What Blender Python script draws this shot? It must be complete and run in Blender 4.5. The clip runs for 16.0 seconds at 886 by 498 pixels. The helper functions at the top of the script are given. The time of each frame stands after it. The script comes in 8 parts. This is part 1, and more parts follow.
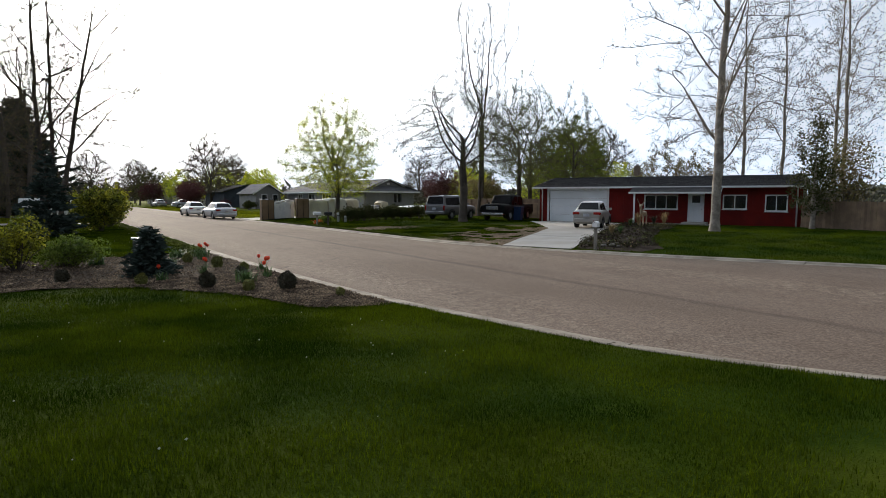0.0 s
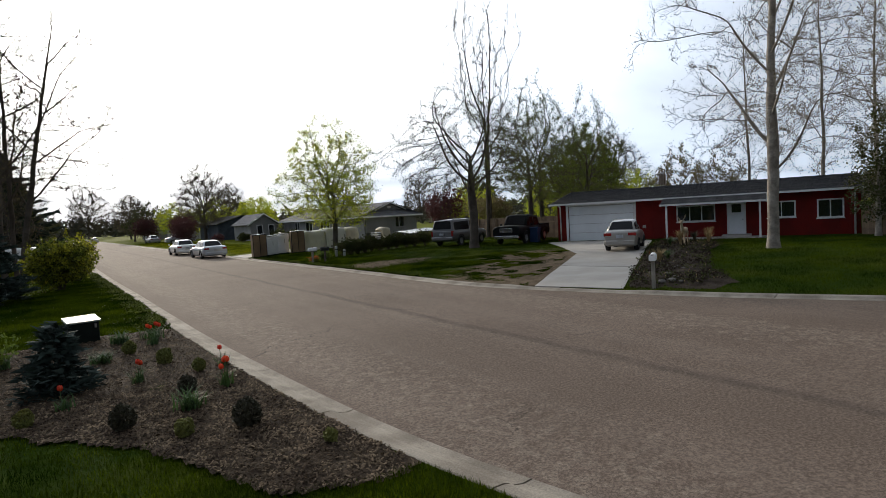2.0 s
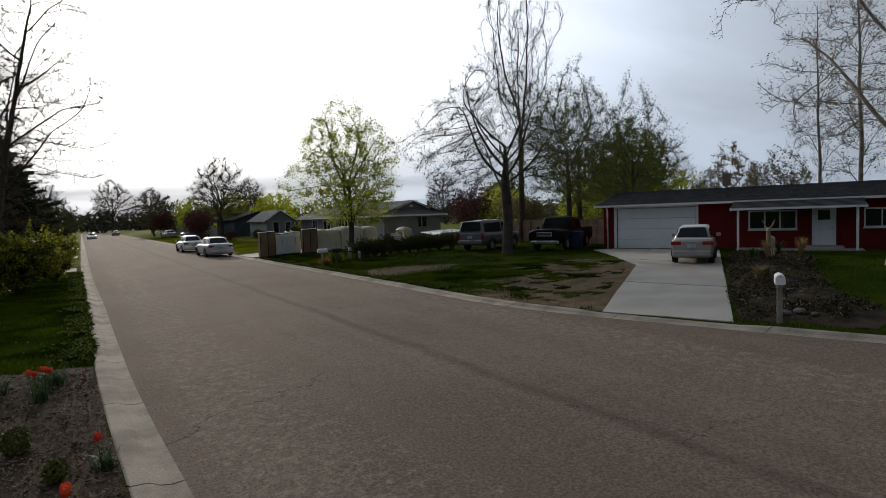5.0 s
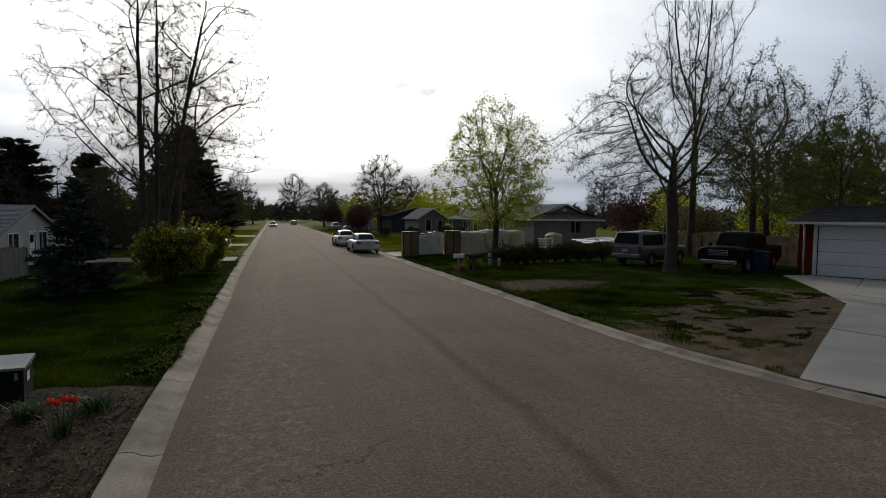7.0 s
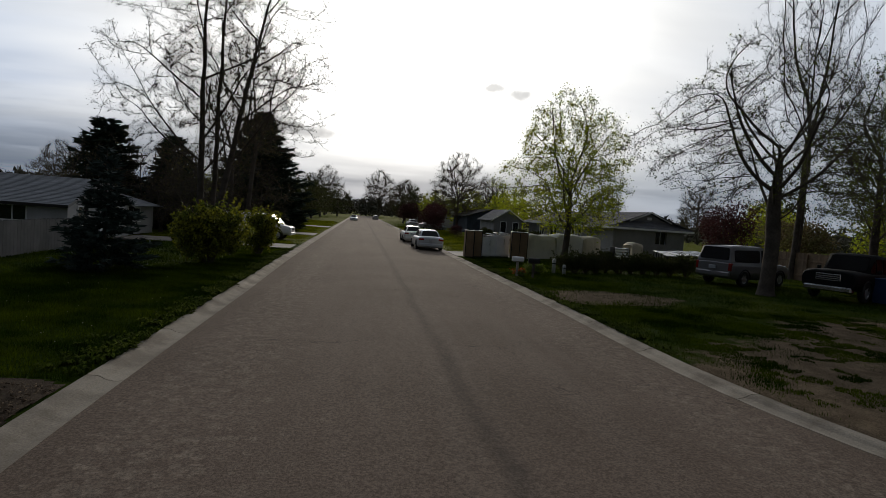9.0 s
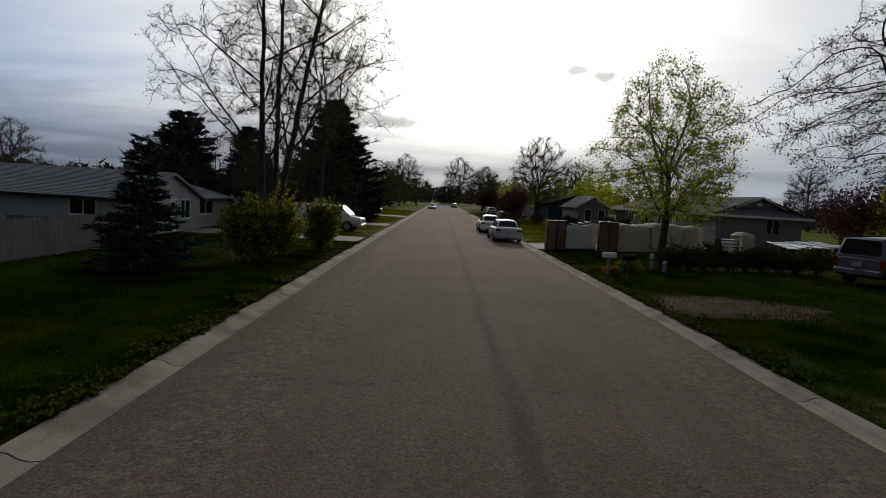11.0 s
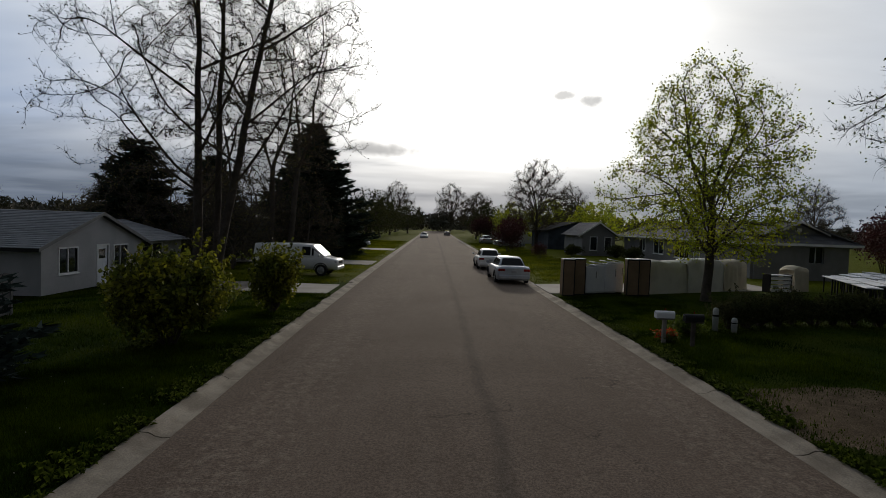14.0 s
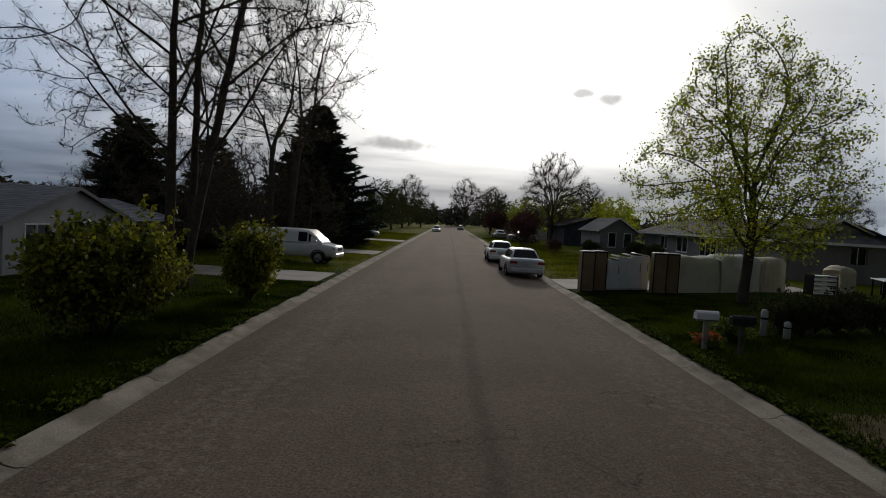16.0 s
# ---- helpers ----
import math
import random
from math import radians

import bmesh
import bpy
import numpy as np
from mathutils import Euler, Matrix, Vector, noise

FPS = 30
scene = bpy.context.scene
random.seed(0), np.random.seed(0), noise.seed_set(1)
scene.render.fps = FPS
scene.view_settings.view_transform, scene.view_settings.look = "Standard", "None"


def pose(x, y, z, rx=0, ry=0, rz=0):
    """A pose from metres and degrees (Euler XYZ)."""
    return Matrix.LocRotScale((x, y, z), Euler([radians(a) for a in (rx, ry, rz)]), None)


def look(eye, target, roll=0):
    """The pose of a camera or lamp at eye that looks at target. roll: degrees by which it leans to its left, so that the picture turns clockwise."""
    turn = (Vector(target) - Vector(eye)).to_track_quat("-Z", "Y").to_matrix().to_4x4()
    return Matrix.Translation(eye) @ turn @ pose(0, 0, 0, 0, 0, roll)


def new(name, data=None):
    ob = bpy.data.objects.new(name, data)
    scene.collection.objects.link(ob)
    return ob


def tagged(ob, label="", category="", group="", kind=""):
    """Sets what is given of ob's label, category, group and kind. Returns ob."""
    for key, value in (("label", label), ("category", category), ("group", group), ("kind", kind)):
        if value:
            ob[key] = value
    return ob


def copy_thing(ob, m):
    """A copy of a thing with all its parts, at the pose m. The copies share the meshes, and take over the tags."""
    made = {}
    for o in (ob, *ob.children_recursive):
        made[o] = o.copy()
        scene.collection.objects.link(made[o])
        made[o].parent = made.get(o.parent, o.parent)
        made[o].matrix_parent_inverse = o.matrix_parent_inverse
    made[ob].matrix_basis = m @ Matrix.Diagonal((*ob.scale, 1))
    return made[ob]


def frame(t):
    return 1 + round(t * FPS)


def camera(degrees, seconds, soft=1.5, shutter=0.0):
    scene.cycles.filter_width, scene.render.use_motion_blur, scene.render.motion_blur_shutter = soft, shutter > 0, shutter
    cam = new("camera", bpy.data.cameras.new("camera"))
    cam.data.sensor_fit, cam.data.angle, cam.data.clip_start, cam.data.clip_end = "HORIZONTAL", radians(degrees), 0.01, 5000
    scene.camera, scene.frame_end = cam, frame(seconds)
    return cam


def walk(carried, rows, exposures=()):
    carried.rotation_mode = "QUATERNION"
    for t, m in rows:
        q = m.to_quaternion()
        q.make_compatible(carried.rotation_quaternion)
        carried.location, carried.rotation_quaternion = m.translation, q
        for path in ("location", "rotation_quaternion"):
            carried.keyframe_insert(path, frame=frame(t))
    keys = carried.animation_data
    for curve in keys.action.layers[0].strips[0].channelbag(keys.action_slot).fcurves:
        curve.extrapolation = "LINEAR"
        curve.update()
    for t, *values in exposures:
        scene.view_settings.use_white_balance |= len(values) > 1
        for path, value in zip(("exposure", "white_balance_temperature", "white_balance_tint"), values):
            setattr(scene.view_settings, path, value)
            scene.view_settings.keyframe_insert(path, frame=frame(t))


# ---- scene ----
import collections
cam = camera(76.0, 16.0, 0.8)
PATH = [
    (0, (0.422, -0.482, 1.838), (1.562, 1.152, 1.664), 0.3),
    (0.5, (0.865, 0.487, 2.05), (2.001, 2.124, 1.869), -0.0),
    (1, (1.335, 1.443, 2.276), (2.466, 3.085, 2.123), -3.4),
    (1.5, (1.854, 2.297, 2.49), (2.989, 3.939, 2.362), -1.2),
    (2, (2.353, 3.119, 2.546), (3.489, 4.761, 2.423), -3.2),
    (2.5, (2.843, 3.807, 2.497), (3.989, 5.442, 2.376), -0.7),
    (3, (3.267, 4.468, 2.405), (4.408, 6.106, 2.277), -0.7),
    (3.5, (3.689, 5.167, 2.386), (4.82, 6.811, 2.257), -0.4),
    (6, (5.406, 8.186, 2.616), (6.397, 9.92, 2.509), -3.8),
    (6.5, (5.93, 8.677, 2.682), (6.716, 10.513, 2.573), -0.2),
    (7, (6.448, 9.037, 2.735), (7.024, 10.949, 2.625), 0.7),
    (7.5, (6.854, 9.384, 2.779), (7.32, 11.325, 2.662), -2.3),
    (8, (7.245, 9.634, 2.729), (7.703, 11.577, 2.616), -0.9),
    (8.5, (7.798, 10.344, 2.656), (8.233, 12.293, 2.547), 0.5),
    (9, (8.191, 10.997, 2.51), (8.485, 12.972, 2.396), 4.2),
    (9.5, (8.543, 11.606, 2.4), (8.589, 13.601, 2.273), 5.7),
    (12, (8.736, 15.953, 3.011), (8.761, 17.943, 2.812), 3.0),
    (12.5, (8.688, 17.025, 3.223), (8.706, 19.02, 3.096), 3.1),
    (13, (8.674, 18.085, 3.305), (8.685, 20.082, 3.198), -0.3),
    (13.5, (8.701, 19.122, 3.242), (8.73, 21.119, 3.143), 2.1),
    (14, (8.77, 20.021, 3.147), (8.805, 22.019, 3.062), 2.0),
    (14.5, (8.862, 20.743, 3.081), (8.891, 22.741, 2.985), 2.6),
    (15, (8.991, 21.401, 2.991), (9.005, 23.398, 2.887), 2.2),
    (15.5, (9.164, 21.985, 2.89), (9.16, 23.982, 2.784), 2.5),
    (16, (9.186, 22.527, 2.703), (9.172, 24.524, 2.601), 3.4),
]

EXPOSURES = [(0.0, -0.5), (2.5, -0.98), (3.5, -1.28), (6.0, -1.66), (6.5, -1.8), (7.5, -2.0), (9.5, -2.2), (12.5, -2.28), (16.0, -2.38)]
walk(cam, [(t, look(eye, target, roll)) for t, eye, target, roll in PATH], EXPOSURES)

# ---------------------------------------------------------------- world, sun
SUN_YAW, SUN_UP = 4.0, 14.0  # degrees: clockwise from +y, above the horizon
SUN_DIR = Vector((math.sin(radians(SUN_YAW)) * math.cos(radians(SUN_UP)),
                  math.cos(radians(SUN_YAW)) * math.cos(radians(SUN_UP)), math.sin(radians(SUN_UP))))

world = bpy.data.worlds.new("world")
scene.world = world
world.use_nodes = True


class Nodes:
    """A thin wrapper to write node trees in short lines."""

    def __init__(self, tree):
        self.tree = tree
        tree.nodes.clear()

    def add(self, kind, **inputs):
        n = self.tree.nodes.new(kind)
        for key, value in inputs.items():
            key = key.replace("_", " ")
            self.put(n, key, value)
        return n

    def put(self, n, key, value):
        slot = n.inputs[int(key)] if key.isdigit() else n.inputs[key]
        if isinstance(value, bpy.types.NodeSocket):
            self.tree.links.new(value, slot)
        else:
            slot.default_value = value

    def math(self, op, a, b=0.0, c=0.0, clamp=False):
        n = self.tree.nodes.new("ShaderNodeMath")
        n.operation, n.use_clamp = op, clamp
        for i, v in enumerate((a, b, c)):
            self.put(n, str(i), v)
        return n.outputs[0]

    def vmath(self, op, a, b=(0, 0, 0)):
        n = self.tree.nodes.new("ShaderNodeVectorMath")
        n.operation = op
        self.put(n, "0", a), self.put(n, "1", b)
        return n.outputs["Value"] if op in ("DOT_PRODUCT", "LENGTH") else n.outputs[0]

    def mix(self, f, a, b):
        n = self.tree.nodes.new("ShaderNodeMix")
        n.data_type = "RGBA"
        for i, v in ((0, f), (6, a), (7, b)):
            self.put(n, str(i), (*v, 1) if isinstance(v, tuple) and len(v) == 3 else v)
        return n.outputs[2]

    def ramp(self, f, *stops):
        n = self.tree.nodes.new("ShaderNodeValToRGB")
        self.put(n, "Fac", f)
        el = n.color_ramp.elements
        while len(el) < len(stops):
            el.new(0.5)
        for e, (p, c) in zip(el, stops):
            e.position = p
            e.color = (*c, 1) if isinstance(c, tuple) else (c, c, c, 1)
        return n.outputs["Color"]

    def noise(self, vec, scale, detail=3.0, rough=0.55, dim="3D", out="Fac"):
        n = self.add("ShaderNodeTexNoise", Scale=scale, Detail=detail, Roughness=rough)
        if vec is not None:
            self.put(n, "Vector", vec)
        return n.outputs[out]

    def smooth(self, v, lo, hi):
        n = self.tree.nodes.new("ShaderNodeMapRange")
        n.interpolation_type = "SMOOTHSTEP"
        for i, x in enumerate((v, lo, hi, 0.0, 1.0)):
            self.put(n, str(i), x)
        return n.outputs[0]

    def scaled(self, vec, s):
        return self.vmath("MULTIPLY", vec, s)


CLOUDLETS = ((-5.6, 7.2, 4.0, 0.7), (12.5, 12.9, 1.1, 0.5), (14.9, 12.3, 1.3, 0.6))  # azimuth, height, half-width, half-height in degrees


def shade_vec(n, shade):
    return n.add("ShaderNodeCombineXYZ", X=shade, Y=shade, Z=shade).outputs[0]


def build_sky():
    n = Nodes(world.node_tree)
    sky = n.add("ShaderNodeTexSky")
    sky.sky_type, sky.sun_disc = "NISHITA", False
    sky.sun_elevation, sky.sun_rotation = radians(SUN_UP), radians(SUN_YAW)
    sky.dust_density = 2.0
    way = n.add("ShaderNodeTexCoord").outputs["Generated"]
    sep = n.add("ShaderNodeSeparateXYZ", Vector=way)
    up = n.math("MAXIMUM", sep.outputs[2], 0.02)
    # cloud sheet seen in perspective: project the direction on a plane above
    inv = n.math("DIVIDE", 1.0, n.math("ADD", up, 0.12))
    flat = n.add("ShaderNodeCombineXYZ", X=n.math("MULTIPLY", sep.outputs[0], inv), Y=n.math("MULTIPLY", sep.outputs[1], inv), Z=0.0).outputs[0]
    streaks = n.scaled(flat, (0.55, 1.3, 1.0))
    big = n.noise(streaks, 0.55, 4.0, 0.55)
    small = n.noise(streaks, 1.5, 5.0, 0.58)
    toward = n.vmath("DOT_PRODUCT", way, tuple(SUN_DIR))
    bent = n.math("ADD", toward, n.math("MULTIPLY", n.math("SUBTRACT", big, 0.5), 0.20))
    glow = n.math("POWER", n.smooth(bent, 0.55, 1.0), 2.2)
    # brightness of the veil of cloud, by the angle from the sun
    fall = n.ramp(n.math("MULTIPLY", n.math("ADD", bent, 1.0), 0.5),
                  (0.0, 0.04), (0.5, 0.043), (0.70, 0.08), (0.82, 0.165), (0.89, 0.245), (0.94, 0.33), (0.975, 0.45), (1.0, 1.0))
    n.tree.nodes[-1].color_ramp.interpolation = "B_SPLINE"
    fall = n.math("MULTIPLY", fall, n.math("ADD", 8.8, n.math("MULTIPLY", small, 4.4)))
    # thinner and brighter towards +x
    fall = n.math("MULTIPLY", fall, n.math("ADD", 1.0, n.math("MULTIPLY", n.smooth(sep.outputs[0], 0.25, 0.8), 0.12)))
    fall = n.math("MULTIPLY", fall, n.math("ADD", 1.0, n.math("MULTIPLY", n.smooth(sep.outputs[0], -0.15, -0.6), 0.32)))
    # the cloud is thicker and bluer towards -x
    thin = n.math("ADD", n.math("MULTIPLY", n.math("SUBTRACT", big, 0.5), 1.5), n.math("ADD", 0.62, n.math("MULTIPLY", sep.outputs[0], 0.9)))
    thin = n.math("ADD", thin, n.math("MULTIPLY", sep.outputs[2], 1.6))
    tint = n.mix(n.smooth(thin, 0.0, 0.8), (0.56, 0.72, 1.02), (0.87, 0.98, 1.15))
    tint = n.mix(glow, tint, (1.0, 0.985, 0.95))
    veil = n.vmath("MULTIPLY", tint, shade_vec(n, fall))
    # low grey-blue bands towards the horizon, lighter towards +x
    bank = n.mix(n.smooth(sep.outputs[0], -0.6, 0.5), (0.56, 0.71, 0.97), (1.5, 1.75, 2.1))
    bank = n.vmath("MULTIPLY", bank, shade_vec(n, n.math("MINIMUM", n.math("ADD", 0.35, n.math("MULTIPLY", fall, 0.45)), 1.1)))
    low = n.math("SUBTRACT", 1.0, n.smooth(sep.outputs[2], 0.03, 0.26))
    dark = n.math("MULTIPLY", n.smooth(n.math("ADD", small, n.math("MULTIPLY", low, 0.18)), 0.44, 0.78), low)
    dark = n.math("MULTIPLY", dark, n.math("SUBTRACT", 1.0, n.math("MULTIPLY", glow, 0.3)))
    veil = n.mix(n.math("MULTIPLY", dark, 0.8), veil, n.mix(glow, bank, (0.88, 1.0, 1.2)))
    # haze and cloud banks in the lowest few degrees
    haze = n.math("SUBTRACT", 1.0, n.smooth(n.math("ADD", sep.outputs[2], n.math("MULTIPLY", n.math("SUBTRACT", small, 0.5), 0.13)), 0.02, 0.14))
    rolls = n.smooth(n.noise(n.scaled(way, (3.5, 3.5, 42.0)), 1.0, 4.0, 0.6), 0.40, 0.62)
    lit = n.mix(rolls, (0.68, 0.88, 1.2), (1.85, 2.02, 2.3))
    veil = n.mix(n.math("MULTIPLY", haze, 0.85), veil, n.mix(glow, n.vmath("MULTIPLY", bank, shade_vec(n, n.math("ADD", 0.78, n.math("MULTIPLY", rolls, 0.4)))), lit))
    # a few small grey clouds that hang alone before the bright sky
    for az, el, wide, tall in CLOUDLETS:
        c = Vector((math.sin(radians(az)) * math.cos(radians(el)), math.cos(radians(az)) * math.cos(radians(el)), math.sin(radians(el))))
        side = Vector((math.cos(radians(az)), -math.sin(radians(az)), 0))
        top = side.cross(c)
        a = n.math("DIVIDE", n.vmath("DOT_PRODUCT", way, tuple(side)), math.sin(radians(wide)))
        b = n.math("DIVIDE", n.math("SUBTRACT", n.vmath("DOT_PRODUCT", way, tuple(top)), 0.0), math.sin(radians(tall)))
        r = n.math("ADD", n.math("MULTIPLY", a, a), n.math("MULTIPLY", b, b))
        fluff = n.math("MULTIPLY", n.math("SUBTRACT", n.noise(way, 28.0, 4.0, 0.6), 0.5), 2.6)
        mask = n.math("SUBTRACT", 1.0, n.smooth(n.math("ADD", r, fluff), 0.0, 1.3))
        mask = n.math("MULTIPLY", mask, n.math("GREATER_THAN", n.vmath("DOT_PRODUCT", way, tuple(c)), 0.5))
        veil = n.mix(n.math("MULTIPLY", mask, 0.65), veil, (1.1, 1.15, 1.25))
    cloud = n.add("ShaderNodeBackground", Color=veil, Strength=1.0)
    clear = n.add("ShaderNodeBackground", Color=sky.outputs[0], Strength=0.06)
    both = n.add("ShaderNodeMixShader", Fac=0.91)
    n.tree.links.new(clear.outputs[0], both.inputs[1])
    n.tree.links.new(cloud.outputs[0], both.inputs[2])
    out = n.add("ShaderNodeOutputWorld")
    n.tree.links.new(both.outputs[0], out.inputs[0])


build_sky()
sun_data = bpy.data.lights.new("sun", "SUN")
sun_data.energy, sun_data.angle, sun_data.color = 5.0, radians(4), (1.0, 0.88, 0.72)
sun = new("sun", sun_data)
sun.matrix_world = look(SUN_DIR * 60, (0, 0, 0))

# ---------------------------------------------------------------- materials
MATS = {}


def material(name, colour, rough=0.8, metal=0.0, spec=0.3, vary=0.25, grain=30.0, patch=1.5, bump=0.15, second=None, bump_scale=None, island=0.0, object_random=0.0, trans=0.0, distance=0.01):
    """A surface with variation at two scales and a fine relief; second: the colour of its patches."""
    if name in MATS:
        return MATS[name]
    m = bpy.data.materials.new(name)
    MATS[name] = m
    m.use_nodes = True
    n = Nodes(m.node_tree)
    pos = n.add("ShaderNodeNewGeometry").outputs["Position"]
    fine, broad = n.noise(pos, grain, 4.0), n.noise(pos, patch, 3.0)
    second = second or tuple(c * 0.7 for c in colour)
    col = n.mix(n.smooth(broad, 0.35, 0.65), colour, second)
    shade = n.math("ADD", n.math("MULTIPLY", n.math("SUBTRACT", fine, 0.5), 2 * vary), 1.0)
    if island:
        r = n.add("ShaderNodeNewGeometry").outputs["Random Per Island"]
        shade = n.math("MULTIPLY", shade, n.math("ADD", n.math("MULTIPLY", r, 2 * island), 1.0 - island))
    if object_random:
        r = n.add("ShaderNodeObjectInfo").outputs["Random"]
        shade = n.math("MULTIPLY", shade, n.math("ADD", n.math("MULTIPLY", r, 2 * object_random), 1.0 - object_random))
    col = n.scaled(col, shade_vec(n, shade))
    b = n.add("ShaderNodeBsdfPrincipled", Base_Color=col, Roughness=rough, Metallic=metal)
    b.inputs["Specular IOR Level"].default_value = spec
    if bump:
        h = n.noise(pos, bump_scale or grain * 1.7, 3.0)
        bn = n.add("ShaderNodeBump", Strength=bump, Distance=distance, Height=h)
        n.put(b, "Normal", bn.outputs[0])
    shader = b.outputs[0]
    if trans:
        t = n.add("ShaderNodeBsdfTranslucent", Color=col)
        mx = n.add("ShaderNodeMixShader", Fac=trans)
        n.tree.links.new(shader, mx.inputs[1]), n.tree.links.new(t.outputs[0], mx.inputs[2])
        shader = mx.outputs[0]
    out = n.add("ShaderNodeOutputMaterial")
    n.tree.links.new(shader, out.inputs[0])
    return m


def glass_material(name, tint=(0.02, 0.025, 0.03), rough=0.03, gloss=0.5):
    """Dark glazing of cars and house windows: a glossy coat over a dim inside."""
    if name in MATS:
        return MATS[name]
    m = bpy.data.materials.new(name)
    MATS[name] = m
    m.use_nodes = True
    n = Nodes(m.node_tree)
    pos = n.add("ShaderNodeNewGeometry").outputs["Position"]
    r = n.math("ADD", n.math("MULTIPLY", n.noise(pos, 3.0), 0.06), rough)
    b = n.add("ShaderNodeBsdfPrincipled", Base_Color=(*tint, 1), Roughness=r, IOR=1.5)
    b.inputs["Specular IOR Level"].default_value = gloss
    b.inputs["Transmission Weight"].default_value = 0.25
    out = n.add("ShaderNodeOutputMaterial")
    n.tree.links.new(b.outputs[0], out.inputs[0])
    return m


def lawn_material():
    m = bpy.data.materials.new("lawn")
    m.use_nodes = True
    n = Nodes(m.node_tree)
    pos = n.add("ShaderNodeNewGeometry").outputs["Position"]
    sep = n.add("ShaderNodeSeparateXYZ", Vector=pos)
    broad, mid, fine = n.noise(pos, 0.35, 4.0), n.noise(pos, 2.2, 5.0, 0.65), n.noise(pos, 45.0, 3.0, 0.7)
    green = n.mix(n.smooth(mid, 0.3, 0.7), (0.016, 0.034, 0.002), (0.03, 0.052, 0.003))
    green = n.mix(n.smooth(broad, 0.42, 0.7), green, (0.052, 0.066, 0.005))
    # sunlit yellow-green painted into the lawn further down the street
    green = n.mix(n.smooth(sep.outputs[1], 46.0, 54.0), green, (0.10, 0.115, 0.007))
    soil = n.mix(n.smooth(n.math("ADD", n.math("MULTIPLY", fine, 0.5), n.math("MULTIPLY", mid, 0.5)), 0.35, 0.65), (0.085, 0.064, 0.042), (0.205, 0.155, 0.103))
    # worn corner between the street and the red house's drive
    off = n.math("ADD", n.math("MULTIPLY", n.math("SUBTRACT", sep.outputs[0], 15.1), -0.558), n.math("MULTIPLY", n.math("SUBTRACT", sep.outputs[1], 16.45), 0.83))
    worn = n.math("MULTIPLY", n.math("SUBTRACT", 1.0, n.smooth(off, 0.4, 7.5)), n.math("MULTIPLY", n.math("MULTIPLY", n.smooth(off, -0.3, 0.0), n.smooth(sep.outputs[0], 13.0, 14.0)), n.math("SUBTRACT", 1.0, n.smooth(sep.outputs[0], 22.0, 27.0))))
    ex, ey = n.math("SUBTRACT", sep.outputs[0], 16.6), n.math("SUBTRACT", sep.outputs[1], 29.6)
    spot = n.math("SUBTRACT", 1.0, n.smooth(n.math("SQRT", n.math("ADD", n.math("MULTIPLY", n.math("MULTIPLY", ex, ex), 0.4), n.math("MULTIPLY", ey, ey))), 0.9, 2.6))
    bare = n.math("ADD", n.math("MULTIPLY", worn, 0.62), n.math("MULTIPLY", spot, 0.6))
    bare = n.smooth(n.math("ADD", bare, n.math("MULTIPLY", n.noise(pos, 1.3, 5.0, 0.65), 0.6)), 0.52, 0.66)
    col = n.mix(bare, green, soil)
    col = n.scaled(col, shade_vec(n, n.math("ADD", n.math("MULTIPLY", fine, 0.9), 0.55)))
    b = n.add("ShaderNodeBsdfPrincipled", Base_Color=col, Roughness=0.95)
    b.inputs["Specular IOR Level"].default_value = 0.02
    bn = n.add("ShaderNodeBump", Strength=0.9, Distance=0.04, Height=fine)
    n.put(b, "Normal", bn.outputs[0])
    out = n.add("ShaderNodeOutputMaterial")
    n.tree.links.new(b.outputs[0], out.inputs[0])
    return m


